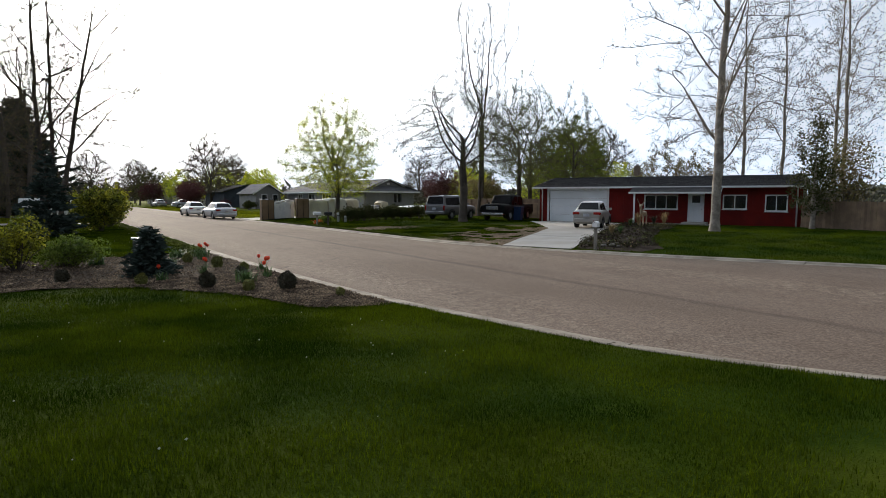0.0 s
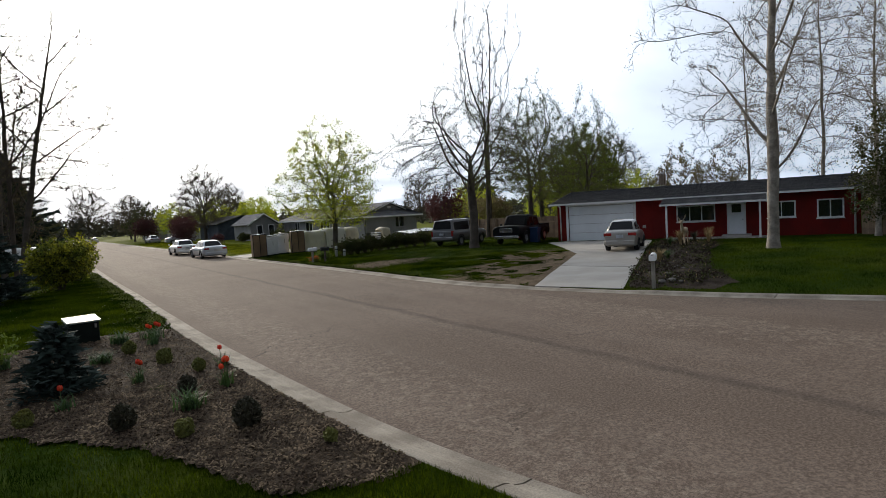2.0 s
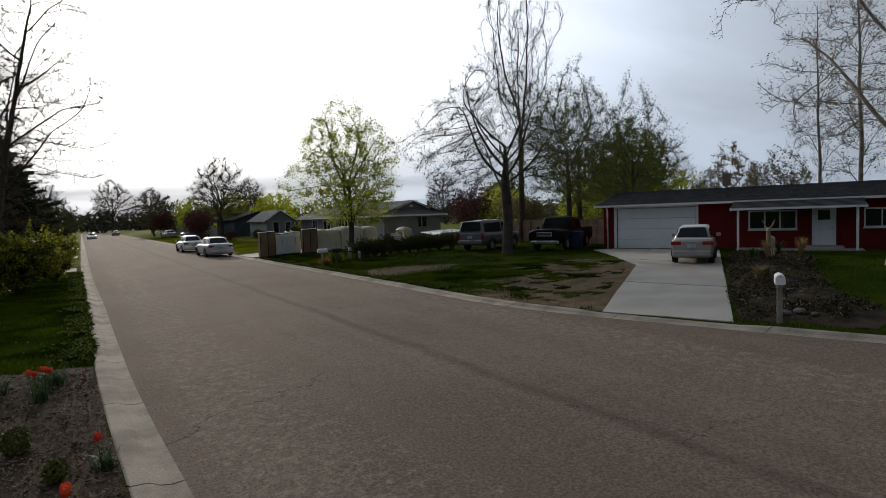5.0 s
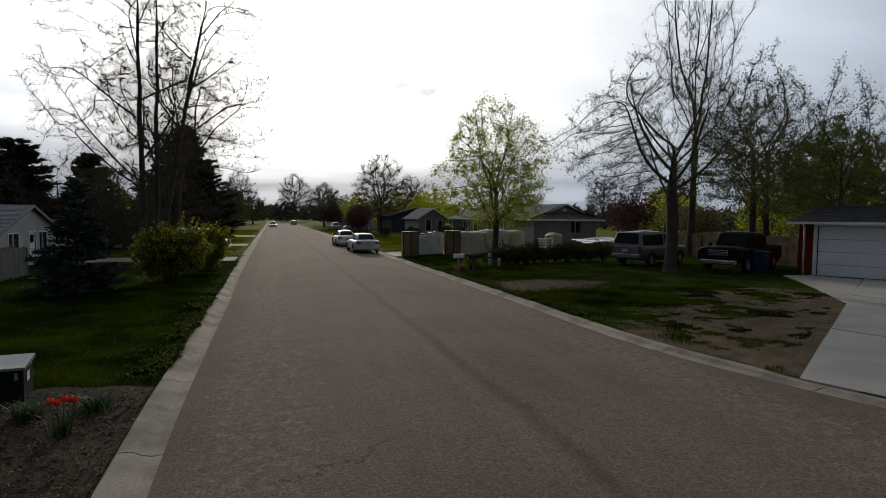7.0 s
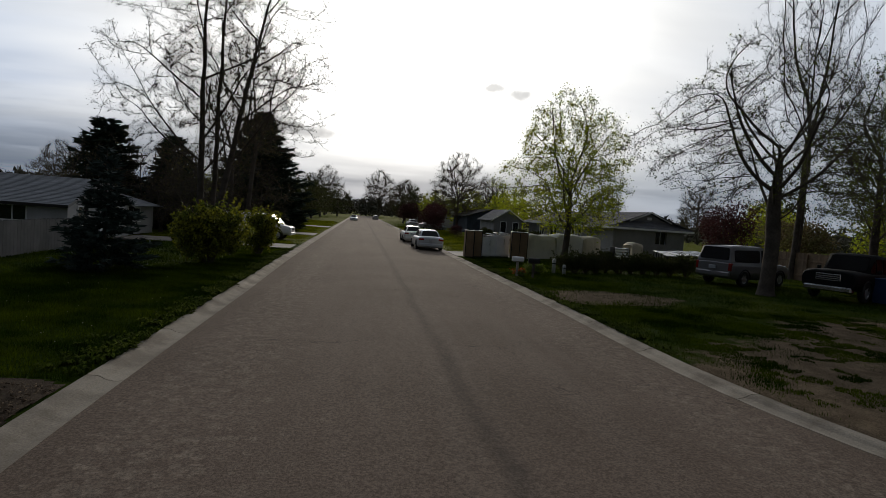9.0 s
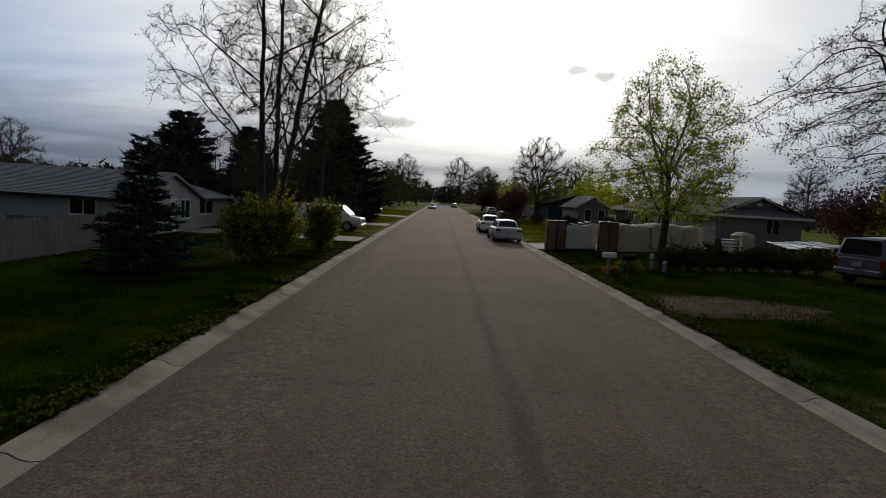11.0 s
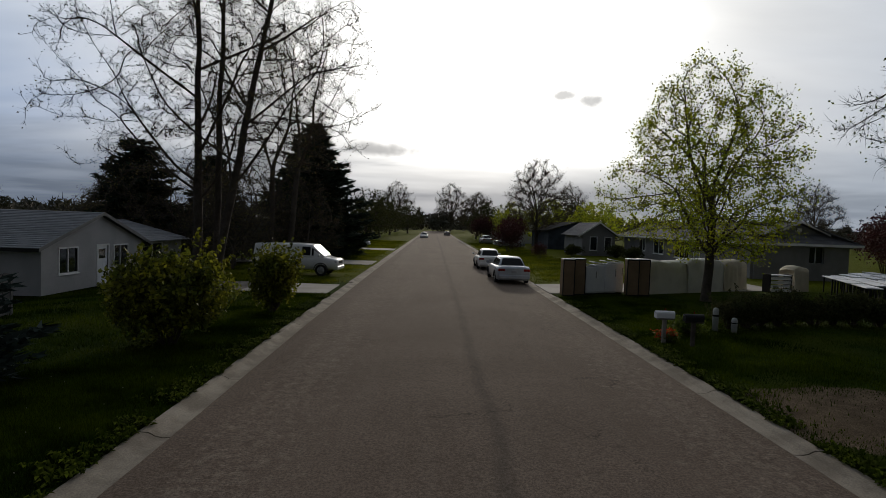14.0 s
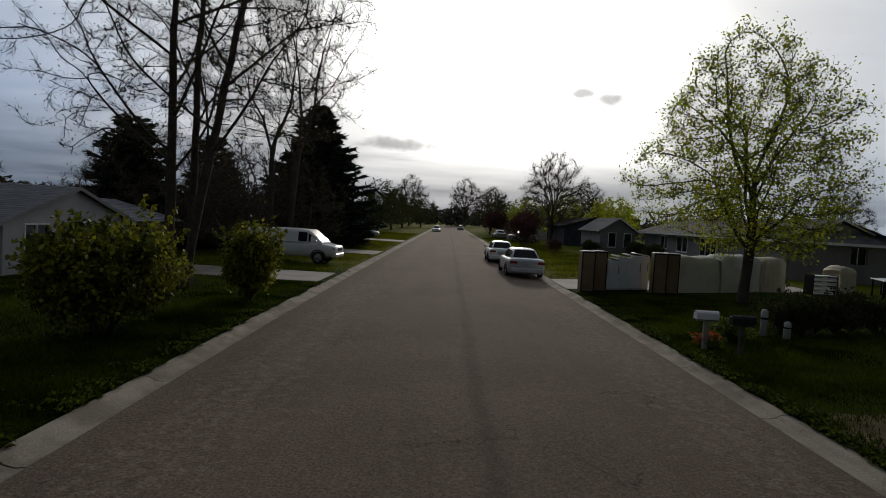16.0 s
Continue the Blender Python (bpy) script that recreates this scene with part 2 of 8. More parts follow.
def asphalt_material():
    m = bpy.data.materials.new("asphalt")
    m.use_nodes = True
    n = Nodes(m.node_tree)
    pos = n.add("ShaderNodeNewGeometry").outputs["Position"]
    sep = n.add("ShaderNodeSeparateXYZ", Vector=pos)
    stones, grit, mid, broad = n.noise(pos, 27.0, 5.0, 0.85), n.noise(pos, 110.0, 2.0, 0.7), n.noise(pos, 2.6, 6.0, 0.7), n.noise(pos, 0.3, 3.0)
    base = n.mix(n.smooth(broad, 0.35, 0.65), (0.132, 0.099, 0.076), (0.154, 0.116, 0.09))
    # dusty strips along the wheel tracks, worn pale where the binder has gone
    long = n.noise(n.scaled(pos, (1.1, 0.07, 1.0)), 1.0, 4.0, 0.6)
    base = n.mix(n.math("MULTIPLY", n.smooth(long, 0.45, 0.75), 0.4), base, (0.19, 0.15, 0.12))
    side = n.math("ABSOLUTE", n.math("SUBTRACT", sep.outputs[0], 9.8))
    edge = n.math("MULTIPLY", n.smooth(side, 1.6, 3.4), n.math("SUBTRACT", 1.0, n.smooth(side, 3.9, 4.6)))
    scuff = n.smooth(n.math("ADD", n.noise(pos, 5.5, 8.0, 0.85), n.math("MULTIPLY", edge, 0.10)), 0.55, 0.72)
    base = n.mix(n.math("MULTIPLY", scuff, 0.6), base, (0.27, 0.22, 0.175))
    base = n.mix(n.math("MULTIPLY", n.smooth(mid, 0.55, 0.8), 0.35), base, (0.075, 0.064, 0.056))
    # the seam of the two lanes' paving
    seam = n.math("ABSOLUTE", n.math("SUBTRACT", n.math("ADD", sep.outputs[0], n.math("MULTIPLY", n.noise(pos, 0.4, 5.0), 0.5)), 10.05))
    base = n.mix(n.math("MULTIPLY", n.math("SUBTRACT", 1.0, n.smooth(seam, 0.02, 0.22)), n.math("MULTIPLY", mid, 0.8)), base, (0.05, 0.043, 0.038))
    crack = n.add("ShaderNodeTexVoronoi", Vector=n.vmath("ADD", pos, n.scaled(n.noise(pos, 1.2, 5.0, 0.7, out="Color"), (1.4, 1.4, 0.0))), Scale=0.16)
    crack.feature = "DISTANCE_TO_EDGE"
    line = n.math("MULTIPLY", n.math("SUBTRACT", 1.0, n.smooth(crack.outputs["Distance"], 0.0, 0.003)), n.smooth(n.noise(pos, 0.5), 0.52, 0.6))
    base = n.mix(n.math("MULTIPLY", line, 0.7), base, (0.03, 0.026, 0.023))
    speck = n.math("ADD", n.math("MULTIPLY", n.smooth(stones, 0.34, 0.68), 0.9), n.math("ADD", n.math("MULTIPLY", grit, 0.5), 0.31))
    col = n.scaled(base, shade_vec(n, speck))
    b = n.add("ShaderNodeBsdfPrincipled", Base_Color=col, Roughness=0.92)
    b.inputs["Specular IOR Level"].default_value = 0.10
    bn = n.add("ShaderNodeBump", Strength=0.7, Distance=0.012, Height=stones)
    n.put(b, "Normal", bn.outputs[0])
    out = n.add("ShaderNodeOutputMaterial")
    n.tree.links.new(b.outputs[0], out.inputs[0])
    return m


LAWN, ASPHALT = lawn_material(), asphalt_material()
CONCRETE = material("concrete", (0.32, 0.28, 0.225), 0.92, grain=45, patch=1.3, second=(0.19, 0.16, 0.125), bump=0.6, vary=0.6, object_random=0.1)
SLAB = material("slab_concrete", (0.38, 0.355, 0.32), 0.9, grain=50, patch=0.5, second=(0.31, 0.29, 0.26), bump=0.25, vary=0.2, object_random=0.06)
MULCH = material("mulch", (0.045, 0.032, 0.022), 0.95, spec=0.08, grain=40, patch=2.0, second=(0.075, 0.055, 0.037), bump=0.9, vary=0.6, distance=0.03)
CHIP = material("wood_chip", (0.17, 0.125, 0.082), 0.95, spec=0.08, grain=30, patch=3.0, second=(0.06, 0.042, 0.028), bump=0.2, island=0.75)
RED = material("red_siding", (0.165, 0.012, 0.009), 0.75, spec=0.15, grain=40, patch=1.2, second=(0.125, 0.011, 0.009), bump=0.15, vary=0.15, object_random=0.08)
WHITE = material("white_paint", (0.82, 0.82, 0.81), 0.55, grain=25, patch=1.5, second=(0.74, 0.735, 0.72), bump=0.08, vary=0.08)
GREY_SIDING = material("grey_siding", (0.245, 0.24, 0.238), 0.8, grain=30, patch=1.0, second=(0.205, 0.20, 0.198), bump=0.1, vary=0.12)
TAN_SIDING = material("tan_siding", (0.46, 0.445, 0.44), 0.8, grain=30, patch=1.0, second=(0.40, 0.39, 0.385), bump=0.1, vary=0.12)
SHINGLE = material("asphalt_shingle", (0.034, 0.034, 0.037), 0.93, grain=25, patch=2.0, second=(0.052, 0.051, 0.053), bump=0.5, vary=0.5, object_random=0.15)
SHINGLE_GREY = material("grey_shingle", (0.17, 0.17, 0.175), 0.93, grain=25, patch=2.0, second=(0.13, 0.13, 0.14), bump=0.5, vary=0.4, object_random=0.12)
SHINGLE_PALE = material("pale_shingle", (0.23, 0.238, 0.255), 0.9, grain=25, patch=2.0, second=(0.19, 0.197, 0.21), bump=0.4, vary=0.3, object_random=0.1)
GLASS = glass_material("glazing")
BRICK = material("brick", (0.19, 0.14, 0.105), 0.9, grain=30, patch=4.0, second=(0.25, 0.20, 0.155), bump=0.3, object_random=0.2)
CEDAR = material("weathered_cedar", (0.22, 0.15, 0.095), 0.9, grain=25, patch=2.0, second=(0.16, 0.11, 0.075), bump=0.3, vary=0.35, object_random=0.2)
GREYWOOD = material("grey_fence_paint", (0.20, 0.19, 0.185), 0.9, grain=25, patch=2.0, second=(0.16, 0.155, 0.15), bump=0.2, vary=0.2, object_random=0.1)
BARK_PALE = material("pale_bark", (0.34, 0.30, 0.25), 0.95, grain=12, patch=2.5, second=(0.20, 0.17, 0.14), bump=0.6, vary=0.45, distance=0.03)
BARK = material("dark_bark", (0.072, 0.060, 0.050), 0.95, spec=0.1, grain=14, patch=2.5, second=(0.105, 0.088, 0.074), bump=0.6, vary=0.4, distance=0.03)
LEAF_LIME = material("lime_leaf", (0.44, 0.45, 0.03), 0.6, grain=8, patch=1.2, second=(0.30, 0.38, 0.02), bump=0, vary=0.3, island=0.5, trans=0.55)
LEAF_GREEN = material("green_leaf", (0.09, 0.135, 0.02), 0.65, grain=8, patch=1.0, second=(0.13, 0.17, 0.025), bump=0, vary=0.3, island=0.4, trans=0.45)
LEAF_BUSH = material("bush_leaf", (0.25, 0.245, 0.02), 0.6, grain=8, patch=1.6, second=(0.085, 0.11, 0.014), bump=0, vary=0.3, island=0.8, trans=0.42)
LEAF_ELM = material("elm_leaf", (0.11, 0.15, 0.02), 0.65, grain=8, patch=1.0, second=(0.15, 0.17, 0.03), bump=0, vary=0.3, island=0.4, trans=0.45)
LEAF_DULL = material("dull_leaf", (0.05, 0.06, 0.02), 0.8, spec=0.08, grain=8, patch=1.0, second=(0.085, 0.085, 0.032), bump=0, vary=0.3, island=0.4, trans=0.25)
LEAF_RED = material("plum_leaf", (0.085, 0.025, 0.025), 0.7, grain=8, patch=1.0, second=(0.06, 0.022, 0.02), bump=0, vary=0.3, island=0.4, trans=0.2)
NEEDLE = material("spruce_needle", (0.028, 0.045, 0.036), 0.8, grain=10, patch=1.0, second=(0.045, 0.065, 0.055), bump=0, vary=0.35, island=0.4)
NEEDLE_DARK = material("dark_needle", (0.022, 0.036, 0.022), 0.8, grain=10, patch=1.0, second=(0.032, 0.05, 0.03), bump=0, vary=0.35, island=0.4)
BUD = material("bud_leaf", (0.16, 0.155, 0.05), 0.75, grain=8, patch=1.0, second=(0.17, 0.12, 0.06), bump=0, vary=0.3, island=0.4, trans=0.3)
GRASS = material("grass_blade", (0.056, 0.08, 0.0025), 0.9, spec=0.02, grain=3, patch=0.55, second=(0.012, 0.026, 0.0012), bump=0, vary=0.35, island=0.45, trans=0.4)
# brighter blade colour with the sunlight of the far verges painted in
SUNLIT_GRASS = material("sunlit_grass_blade", (0.16, 0.17, 0.008), 0.9, spec=0.02, grain=3, patch=0.3, second=(0.07, 0.09, 0.005), bump=0, vary=0.3, island=0.4, trans=0.5)
WEED = material("weed_leaf", (0.028, 0.045, 0.004), 0.95, spec=0.02, grain=5, patch=1.0, second=(0.055, 0.075, 0.006), bump=0, vary=0.25, island=0.4, trans=0.3)

# ---------------------------------------------------------------- mesh helpers


def mesh_of(name, verts, faces, mat, smooth=False):
    me = bpy.data.meshes.new(name)
    me.from_pydata(verts, [], faces)
    me.materials.append(mat)
    if smooth:
        me.shade_smooth()
    return me


def fast_mesh(name, verts, loops, size, mat, smooth=False):
    """A mesh of faces of one size from numpy arrays."""
    me = bpy.data.meshes.new(name)
    verts, loops = np.asarray(verts, np.float32), np.asarray(loops, np.int32).ravel()
    count = len(loops) // size
    me.vertices.add(len(verts)), me.loops.add(len(loops)), me.polygons.add(count)
    me.vertices.foreach_set("co", verts.ravel())
    me.loops.foreach_set("vertex_index", loops)
    me.polygons.foreach_set("loop_start", np.arange(0, len(loops), size, dtype=np.int32))
    me.update(calc_edges=True)
    me.validate()
    me.materials.append(mat)
    if smooth:
        me.shade_smooth()
    return me


def under(ob, parent):
    ob.parent = parent
    return ob


def part(name, bm, mat, parent=None, label=""):
    """A bmesh as one mesh object under a thing or a part."""
    me = bpy.data.meshes.new(name)
    bm.to_mesh(me)
    bm.free()
    me.materials.append(mat)
    ob = new(name, me)
    if parent is not None:
        ob.parent = parent
    return tagged(ob, label)


def box_into(bm, lo, hi, bevel=0.0, m=None):
    v = [bm.verts.new((x, y, z)) for x in (lo[0], hi[0]) for y in (lo[1], hi[1]) for z in (lo[2], hi[2])]
    fs = [bm.faces.new([v[i] for i in f]) for f in ((0, 1, 3, 2), (4, 6, 7, 5), (0, 4, 5, 1), (2, 3, 7, 6), (0, 2, 6, 4), (1, 5, 7, 3))]
    if bevel:
        edges = list({e for f in fs for e in f.edges})
        out = bmesh.ops.bevel(bm, geom=edges, offset=bevel, segments=1, affect="EDGES")
        v = list({w for f in out["faces"] for w in f.verts} | {w for w in v if w.is_valid})
    if m is not None:
        for w in v:
            w.co = m @ w.co
    return v


def box(name, lo, hi, mat, parent=None, bevel=0.0, label="", m=None):
    bm = bmesh.new()
    box_into(bm, lo, hi, bevel, m)
    return part(name, bm, mat, parent, label)


def empty(name, x=0, y=0, z=0, rz=0):
    ob = new(name)
    ob.matrix_basis = pose(x, y, z, 0, 0, rz)
    return ob


def tube_into(bm, points, radii, sides=8, cap=True):
    """A tube through points, joined into bm."""
    rings = []
    pts = [Vector(p) for p in points]
    for i, p in enumerate(pts):
        d = (pts[min(i + 1, len(pts) - 1)] - pts[max(i - 1, 0)]).normalized()
        a = d.orthogonal().normalized()
        b = d.cross(a)
        rings.append([bm.verts.new(p + radii[i] * (math.cos(2 * math.pi * k / sides) * a + math.sin(2 * math.pi * k / sides) * b)) for k in range(sides)])
    for r, q in zip(rings, rings[1:]):
        # match the ring starts to avoid a twist
        s = min(range(sides), key=lambda k: (q[k].co - pts[rings.index(q)] - (r[0].co - pts[rings.index(r)])).length)
        for k in range(sides):
            bm.faces.new((r[k], r[(k + 1) % sides], q[(k + 1 + s) % sides], q[(k + s) % sides]))
    if cap:
        bm.faces.new(rings[0][::-1]), bm.faces.new(rings[-1])


def tube(name, points, radii, mat, parent=None, sides=8, label=""):
    bm = bmesh.new()
    tube_into(bm, points, radii if isinstance(radii, (list, tuple)) else [radii] * len(points), sides)
    for f in bm.faces:
        f.smooth = len(f.verts) == 4
    return part(name, bm, mat, parent, label)


# ---------------------------------------------------------------- the lie of the land
LEFT_EDGE = ((-40, 49), (-22, 31), (-14, 21.5), (-7, 14.2), (-2, 10.2), (0, 8.6), (1.7, 7.55), (2.4, 7.15), (3.4, 6.65), (4.8, 6.3), (5.8, 6.18), (6.9, 5.92), (7.8, 5.74), (8.9, 5.6), (10.5, 5.47), (12.9, 5.36), (14.7, 5.28), (17.5, 5.2), (22.5, 5.16), (28, 5.14), (37, 5.02), (50, 4.98), (300, 5.0))
RIGHT_EDGE = ((-40, 64), (-22, 46), (-10, 33.5), (0, 22.8), (4, 19.9), (7.5, 18.1), (9.2, 17.3), (10.5, 16.65), (11.7, 16.15), (13, 15.75), (14.2, 15.35), (15.7, 14.9), (17, 14.5), (18.2, 14.25), (19.5, 14.08), (21, 14.0), (23.5, 14.03), (27, 14.08), (38, 14.03), (49, 14.0), (300, 14.0))


def smooth_line(table, y):
    """The table's x at y, rounded a little at its knots."""
    ys, xs = [a for a, _ in table], [b for _, b in table]
    return float(np.mean([np.interp(y + d, ys, xs) for d in (-0.9, -0.45, 0, 0.45, 0.9)]))


def left_edge(y):
    return smooth_line(LEFT_EDGE, y)


def right_edge(y):
    return smooth_line(RIGHT_EDGE, y)


def step(v, lo, hi):
    t = min(max((v - lo) / (hi - lo), 0.0), 1.0)
    return t * t * (3 - 2 * t)


PAN = 0.48  # width of the rolled kerb with its gutter pan


def terrain(x, y):
    """Height of the open ground."""
    l, r = left_edge(y) - PAN, right_edge(y) + PAN
    bumps = 0.035 * noise.noise((x * 0.25, y * 0.25, 3.0)) + 0.012 * noise.noise((x * 1.1, y * 1.1, 8.0))
    if x <= l:
        return 0.055 + 0.12 * step(l - x, 0.0, 7.0) * (1 - step(y, 36.0, 46.0)) - 0.44 * step(-x, 2.0, 8.5) * step(y, 16.0, 34.0) + bumps * step(l - x, 0.0, 2.0)
    if x >= r:
        return 0.055 + 0.08 * step(x - r, 0.3, 3.0) + 0.20 * step(x - r, 2.0, 13.0) + bumps * step(x - r, 0.0, 2.0)
    return -0.12


# ---------------------------------------------------------------- ground, road, kerbs


def axis(*spans):
    out = []
    for lo, hi, s in spans:
        out += list(np.arange(lo, hi, s))
    return out


AWAY = [0, 0.35, 0.8, 1.4] + axis((2.1, 14, 0.8), (14, 40, 2.0), (40, 100, 10), (100, 400, 60), (400, 1601, 200))


def build_ground():
    """One sheet to the horizon, let down under the street."""
    ys = axis((-400, -60, 40), (-60, -6, 4), (-6, 62, 0.8), (62, 130, 4), (130, 400, 25), (400, 2001, 200))
    verts, faces = [], []
    for y in ys:
        l, r = left_edge(y) - PAN + 0.01, right_edge(y) + PAN - 0.01
        row = [l - d for d in reversed(AWAY)] + [l + 0.02, r - 0.02] + [r + d for d in AWAY]
        for x in row:
            z = terrain(x, y)
            if x in (l, r):
                z = terrain(l - 0.02, y) if x == l else terrain(r + 0.02, y)
            verts.append((x, y, z))
    n = len(AWAY) * 2 + 2
    for i in range(len(ys) - 1):
        for k in range(n - 1):
            a = i * n + k
            faces.append((a, a + 1, a + n + 1, a + n))
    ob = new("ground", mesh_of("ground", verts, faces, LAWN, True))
    return tagged(ob, "green lawn with worn bare earth patches beside the street", "ground", kind="structure")


build_ground()


def build_road():
    ys = axis((-40, -6, 2), (-6, 62, 0.7), (62, 300, 10))
    verts, faces = [], []
    n = 12
    for y in ys:
        l, r = left_edge(y), right_edge(y)
        for k in range(n + 1):
            f = k / n
            x = l + (r - l) * f
            verts.append((x, y, 0.055 * (1 - (2 * f - 1) ** 2) + 0.006 * noise.noise((x, y * 0.4, 1.0))))
    for i in range(len(ys) - 1):
        for k in range(n):
            a = i * (n + 1) + k
            faces.append((a, a + 1, a + n + 2, a + n + 1))
    tagged(new("road", mesh_of("road", verts, faces, ASPHALT, True)), "worn grey-brown asphalt residential street", "road", kind="structure")


build_road()


def kerb_run(name, edge, side, y0, y1, length, parent, gaps=()):
    """Cast lengths of rolled kerb with joints between them; gaps: (y0, y1) where a drive dips it."""
    y, k = y0, 0
    while y < y1:
        end = min(y + length, y1)
        prof = [(0.0, -0.05), (0.0, 0.004), (0.11, -0.006), (0.22, 0.016), (0.28, 0.05), (0.33, 0.066), (PAN - 0.02, 0.07), (PAN, 0.06), (PAN, -0.05)]
        bm = bmesh.new()
        rows, steps = [], max(2, int((end - y) / 0.6))
        for i in range(steps + 1):
            yy = y + 0.012 + (end - y - 0.024) * i / steps
            dip = any(a < yy < b for a, b in gaps)
            wob = 0.006 * noise.noise((yy * 1.7, side, k))
            rows.append([bm.verts.new((edge(yy) + side * d, yy, (min(z, 0.035) if dip else z) + (wob if z > 0 else 0))) for d, z in prof])
        for a, b in zip(rows, rows[1:]):
            for j in range(len(prof) - 1):
                bm.faces.new((a[j], a[j + 1], b[j + 1], b[j]) if side > 0 else (a[j + 1], a[j], b[j], b[j + 1]))
        bm.faces.new(rows[0]), bm.faces.new(rows[-1][::-1])
        bmesh.ops.recalc_face_normals(bm, faces=bm.faces)
        part(name, bm, CONCRETE, parent)
        y, k = end, k + 1


left_kerb = tagged(empty("kerb_left"), "pale concrete rolled kerb and gutter with joints", "kerb", kind="structure")
kerb_run("kerb_length", left_edge, -1, -14, 86, 3.0, left_kerb, ((43.0, 49.0), (60, 66)))
right_kerb = tagged(empty("kerb_right"), "pale concrete rolled kerb and gutter with joints", "kerb", kind="structure")
kerb_run("kerb_length", right_edge, 1, -8, 86, 3.0, right_kerb, ((13.4, 16.8), (45.5, 51.0)))
for far, edge, side in (("kerb_left_far", left_edge, -1), ("kerb_right_far", right_edge, 1)):
    k = tagged(empty(far), "pale concrete kerb further down the street", "kerb", kind="structure")
    kerb_run("kerb_length", edge, side, 86, 286, 50.0, k)
# ---------------------------------------------------------------- trees and shrubs


class Twigs:
    """Collects tapered branches and leaves as numpy-ready lists."""

    def __init__(self):
        self.v, self.f = [], []
        self.tips = []

    def limb(self, pts, radii, sides):
        base = len(self.v)
        a = None
        for i, p in enumerate(pts):
            d = (pts[min(i + 1, len(pts) - 1)] - pts[max(i - 1, 0)])
            d.normalize()
            a = (a - d * a.dot(d)).normalized() if a is not None and abs(a.dot(d)) < 0.95 else d.orthogonal().normalized()
            b = d.cross(a)
            for k in range(sides):
                w = 2 * math.pi * k / sides
                self.v.append(p + radii[i] * (math.cos(w) * a + math.sin(w) * b))
        for i in range(len(pts) - 1):
            for k in range(sides):
                o, q = base + i * sides, base + (i + 1) * sides
                self.f.append((o + k, o + (k + 1) % sides, q + (k + 1) % sides, q + k))


def colonise(rng, nodes, parent, aims, step, kill, reach, up, wander):
    """Twigs grow step by step towards the light: each free aim draws the nearest node."""
    nodes, parent = list(nodes), list(parent)
    pos = np.array(nodes)
    dist = np.full(len(aims), 1e9)
    near = np.zeros(len(aims), int)

    def meet(first):
        fresh = np.array(nodes[first:])
        for c in range(0, len(fresh), 200):
            dd = np.linalg.norm(aims[:, None, :] - fresh[None, c:c + 200], axis=2)
            j = dd.argmin(1)
            m = dd[np.arange(len(aims)), j]
            better = m < dist
            dist[better] = m[better]
            near[better] = first + c + j[better]

    meet(0)
    alive = np.ones(len(aims), bool)
    shoots = collections.Counter()
    for turn in range(140):
        alive &= dist > kill
        act = alive & (dist < reach)
        if not act.any():
            if not alive.any() or turn > 60:
                break
            reach *= 1.4
            continue
        pos = np.array(nodes)
        pull = aims[act] - pos[near[act]]
        pull /= np.linalg.norm(pull, axis=1)[:, None]
        total = np.zeros((len(nodes), 3))
        np.add.at(total, near[act], pull)
        grow_at = np.unique(near[act])
        first = len(nodes)
        for k in grow_at:
            if shoots[k] > 2:
                alive[act & (near == k)] = False
                continue
            shoots[k] += 1
            d = total[k]
            d = d / (np.linalg.norm(d) + 1e-9)
            if parent[k] >= 0:
                back = pos[k] - pos[parent[k]]
                d = d + 0.5 * back / (np.linalg.norm(back) + 1e-9)
            d = d + rng.normal(0, wander, 3) + np.array([0, 0, up])
            d /= np.linalg.norm(d) + 1e-9
            nodes.append(pos[k] + d * step * rng.uniform(0.85, 1.15))
            parent.append(int(k))
        meet(first)
        # an aim that stalls is given up
        alive &= rng.random(len(aims)) > 0.012
    return np.array(nodes), np.array(parent)


def twig_mesh(rng, p, d, length, radius, up):
    """Many short three-sided twigs at once; gives vertices and twig ends."""
    k = len(p)
    a = np.cross(d, rng.normal(0, 1, (k, 3)))
    a /= np.linalg.norm(a, axis=1)[:, None] + 1e-9
    b = np.cross(d, a)
    mid = p + d * length * 0.5 + rng.normal(0, 0.05, (k, 3)) * length
    tip = mid + (d + rng.normal(0, 0.25, (k, 3)) + np.array([0, 0, up])) * length * 0.5
    ring = [(math.cos(w), math.sin(w)) for w in (0, 2.1, 4.2)]
    r0 = [p + radius * (c * a + s * b) for c, s in ring]
    r1 = [mid + radius * 0.7 * (c * a + s * b) for c, s in ring]
    tris = []
    for i in range(3):
        j = (i + 1) % 3
        tris += [r0[i], r0[j], r1[j], r0[i], r1[j], r1[i], r1[i], r1[j], tip]
    return np.stack(tris, 1).reshape(-1, 3), mid, tip


def leaf_cards(rng, tips, per, size, scatter, droop=0.0):
    """Small folded leaves round the twig ends."""
    k = len(tips) * per
    c = np.repeat(np.array([tuple(p) for p, _ in tips]), per, 0) + rng.normal(0, scatter, (k, 3))
    d = rng.normal(0, 1, (k, 3))
    d[:, 2] -= droop
    d /= np.linalg.norm(d, axis=1)[:, None]
    e = np.cross(d, rng.normal(0, 1, (k, 3)))
    e /= np.linalg.norm(e, axis=1)[:, None] + 1e-9
    s = size * rng.uniform(0.55, 1.3, (k, 1))
    v = np.stack([c - d * s, c + e * s * 0.55, c + d * s, c - e * s * 0.55], 1).reshape(-1, 3)
    return v, np.arange(4 * k)


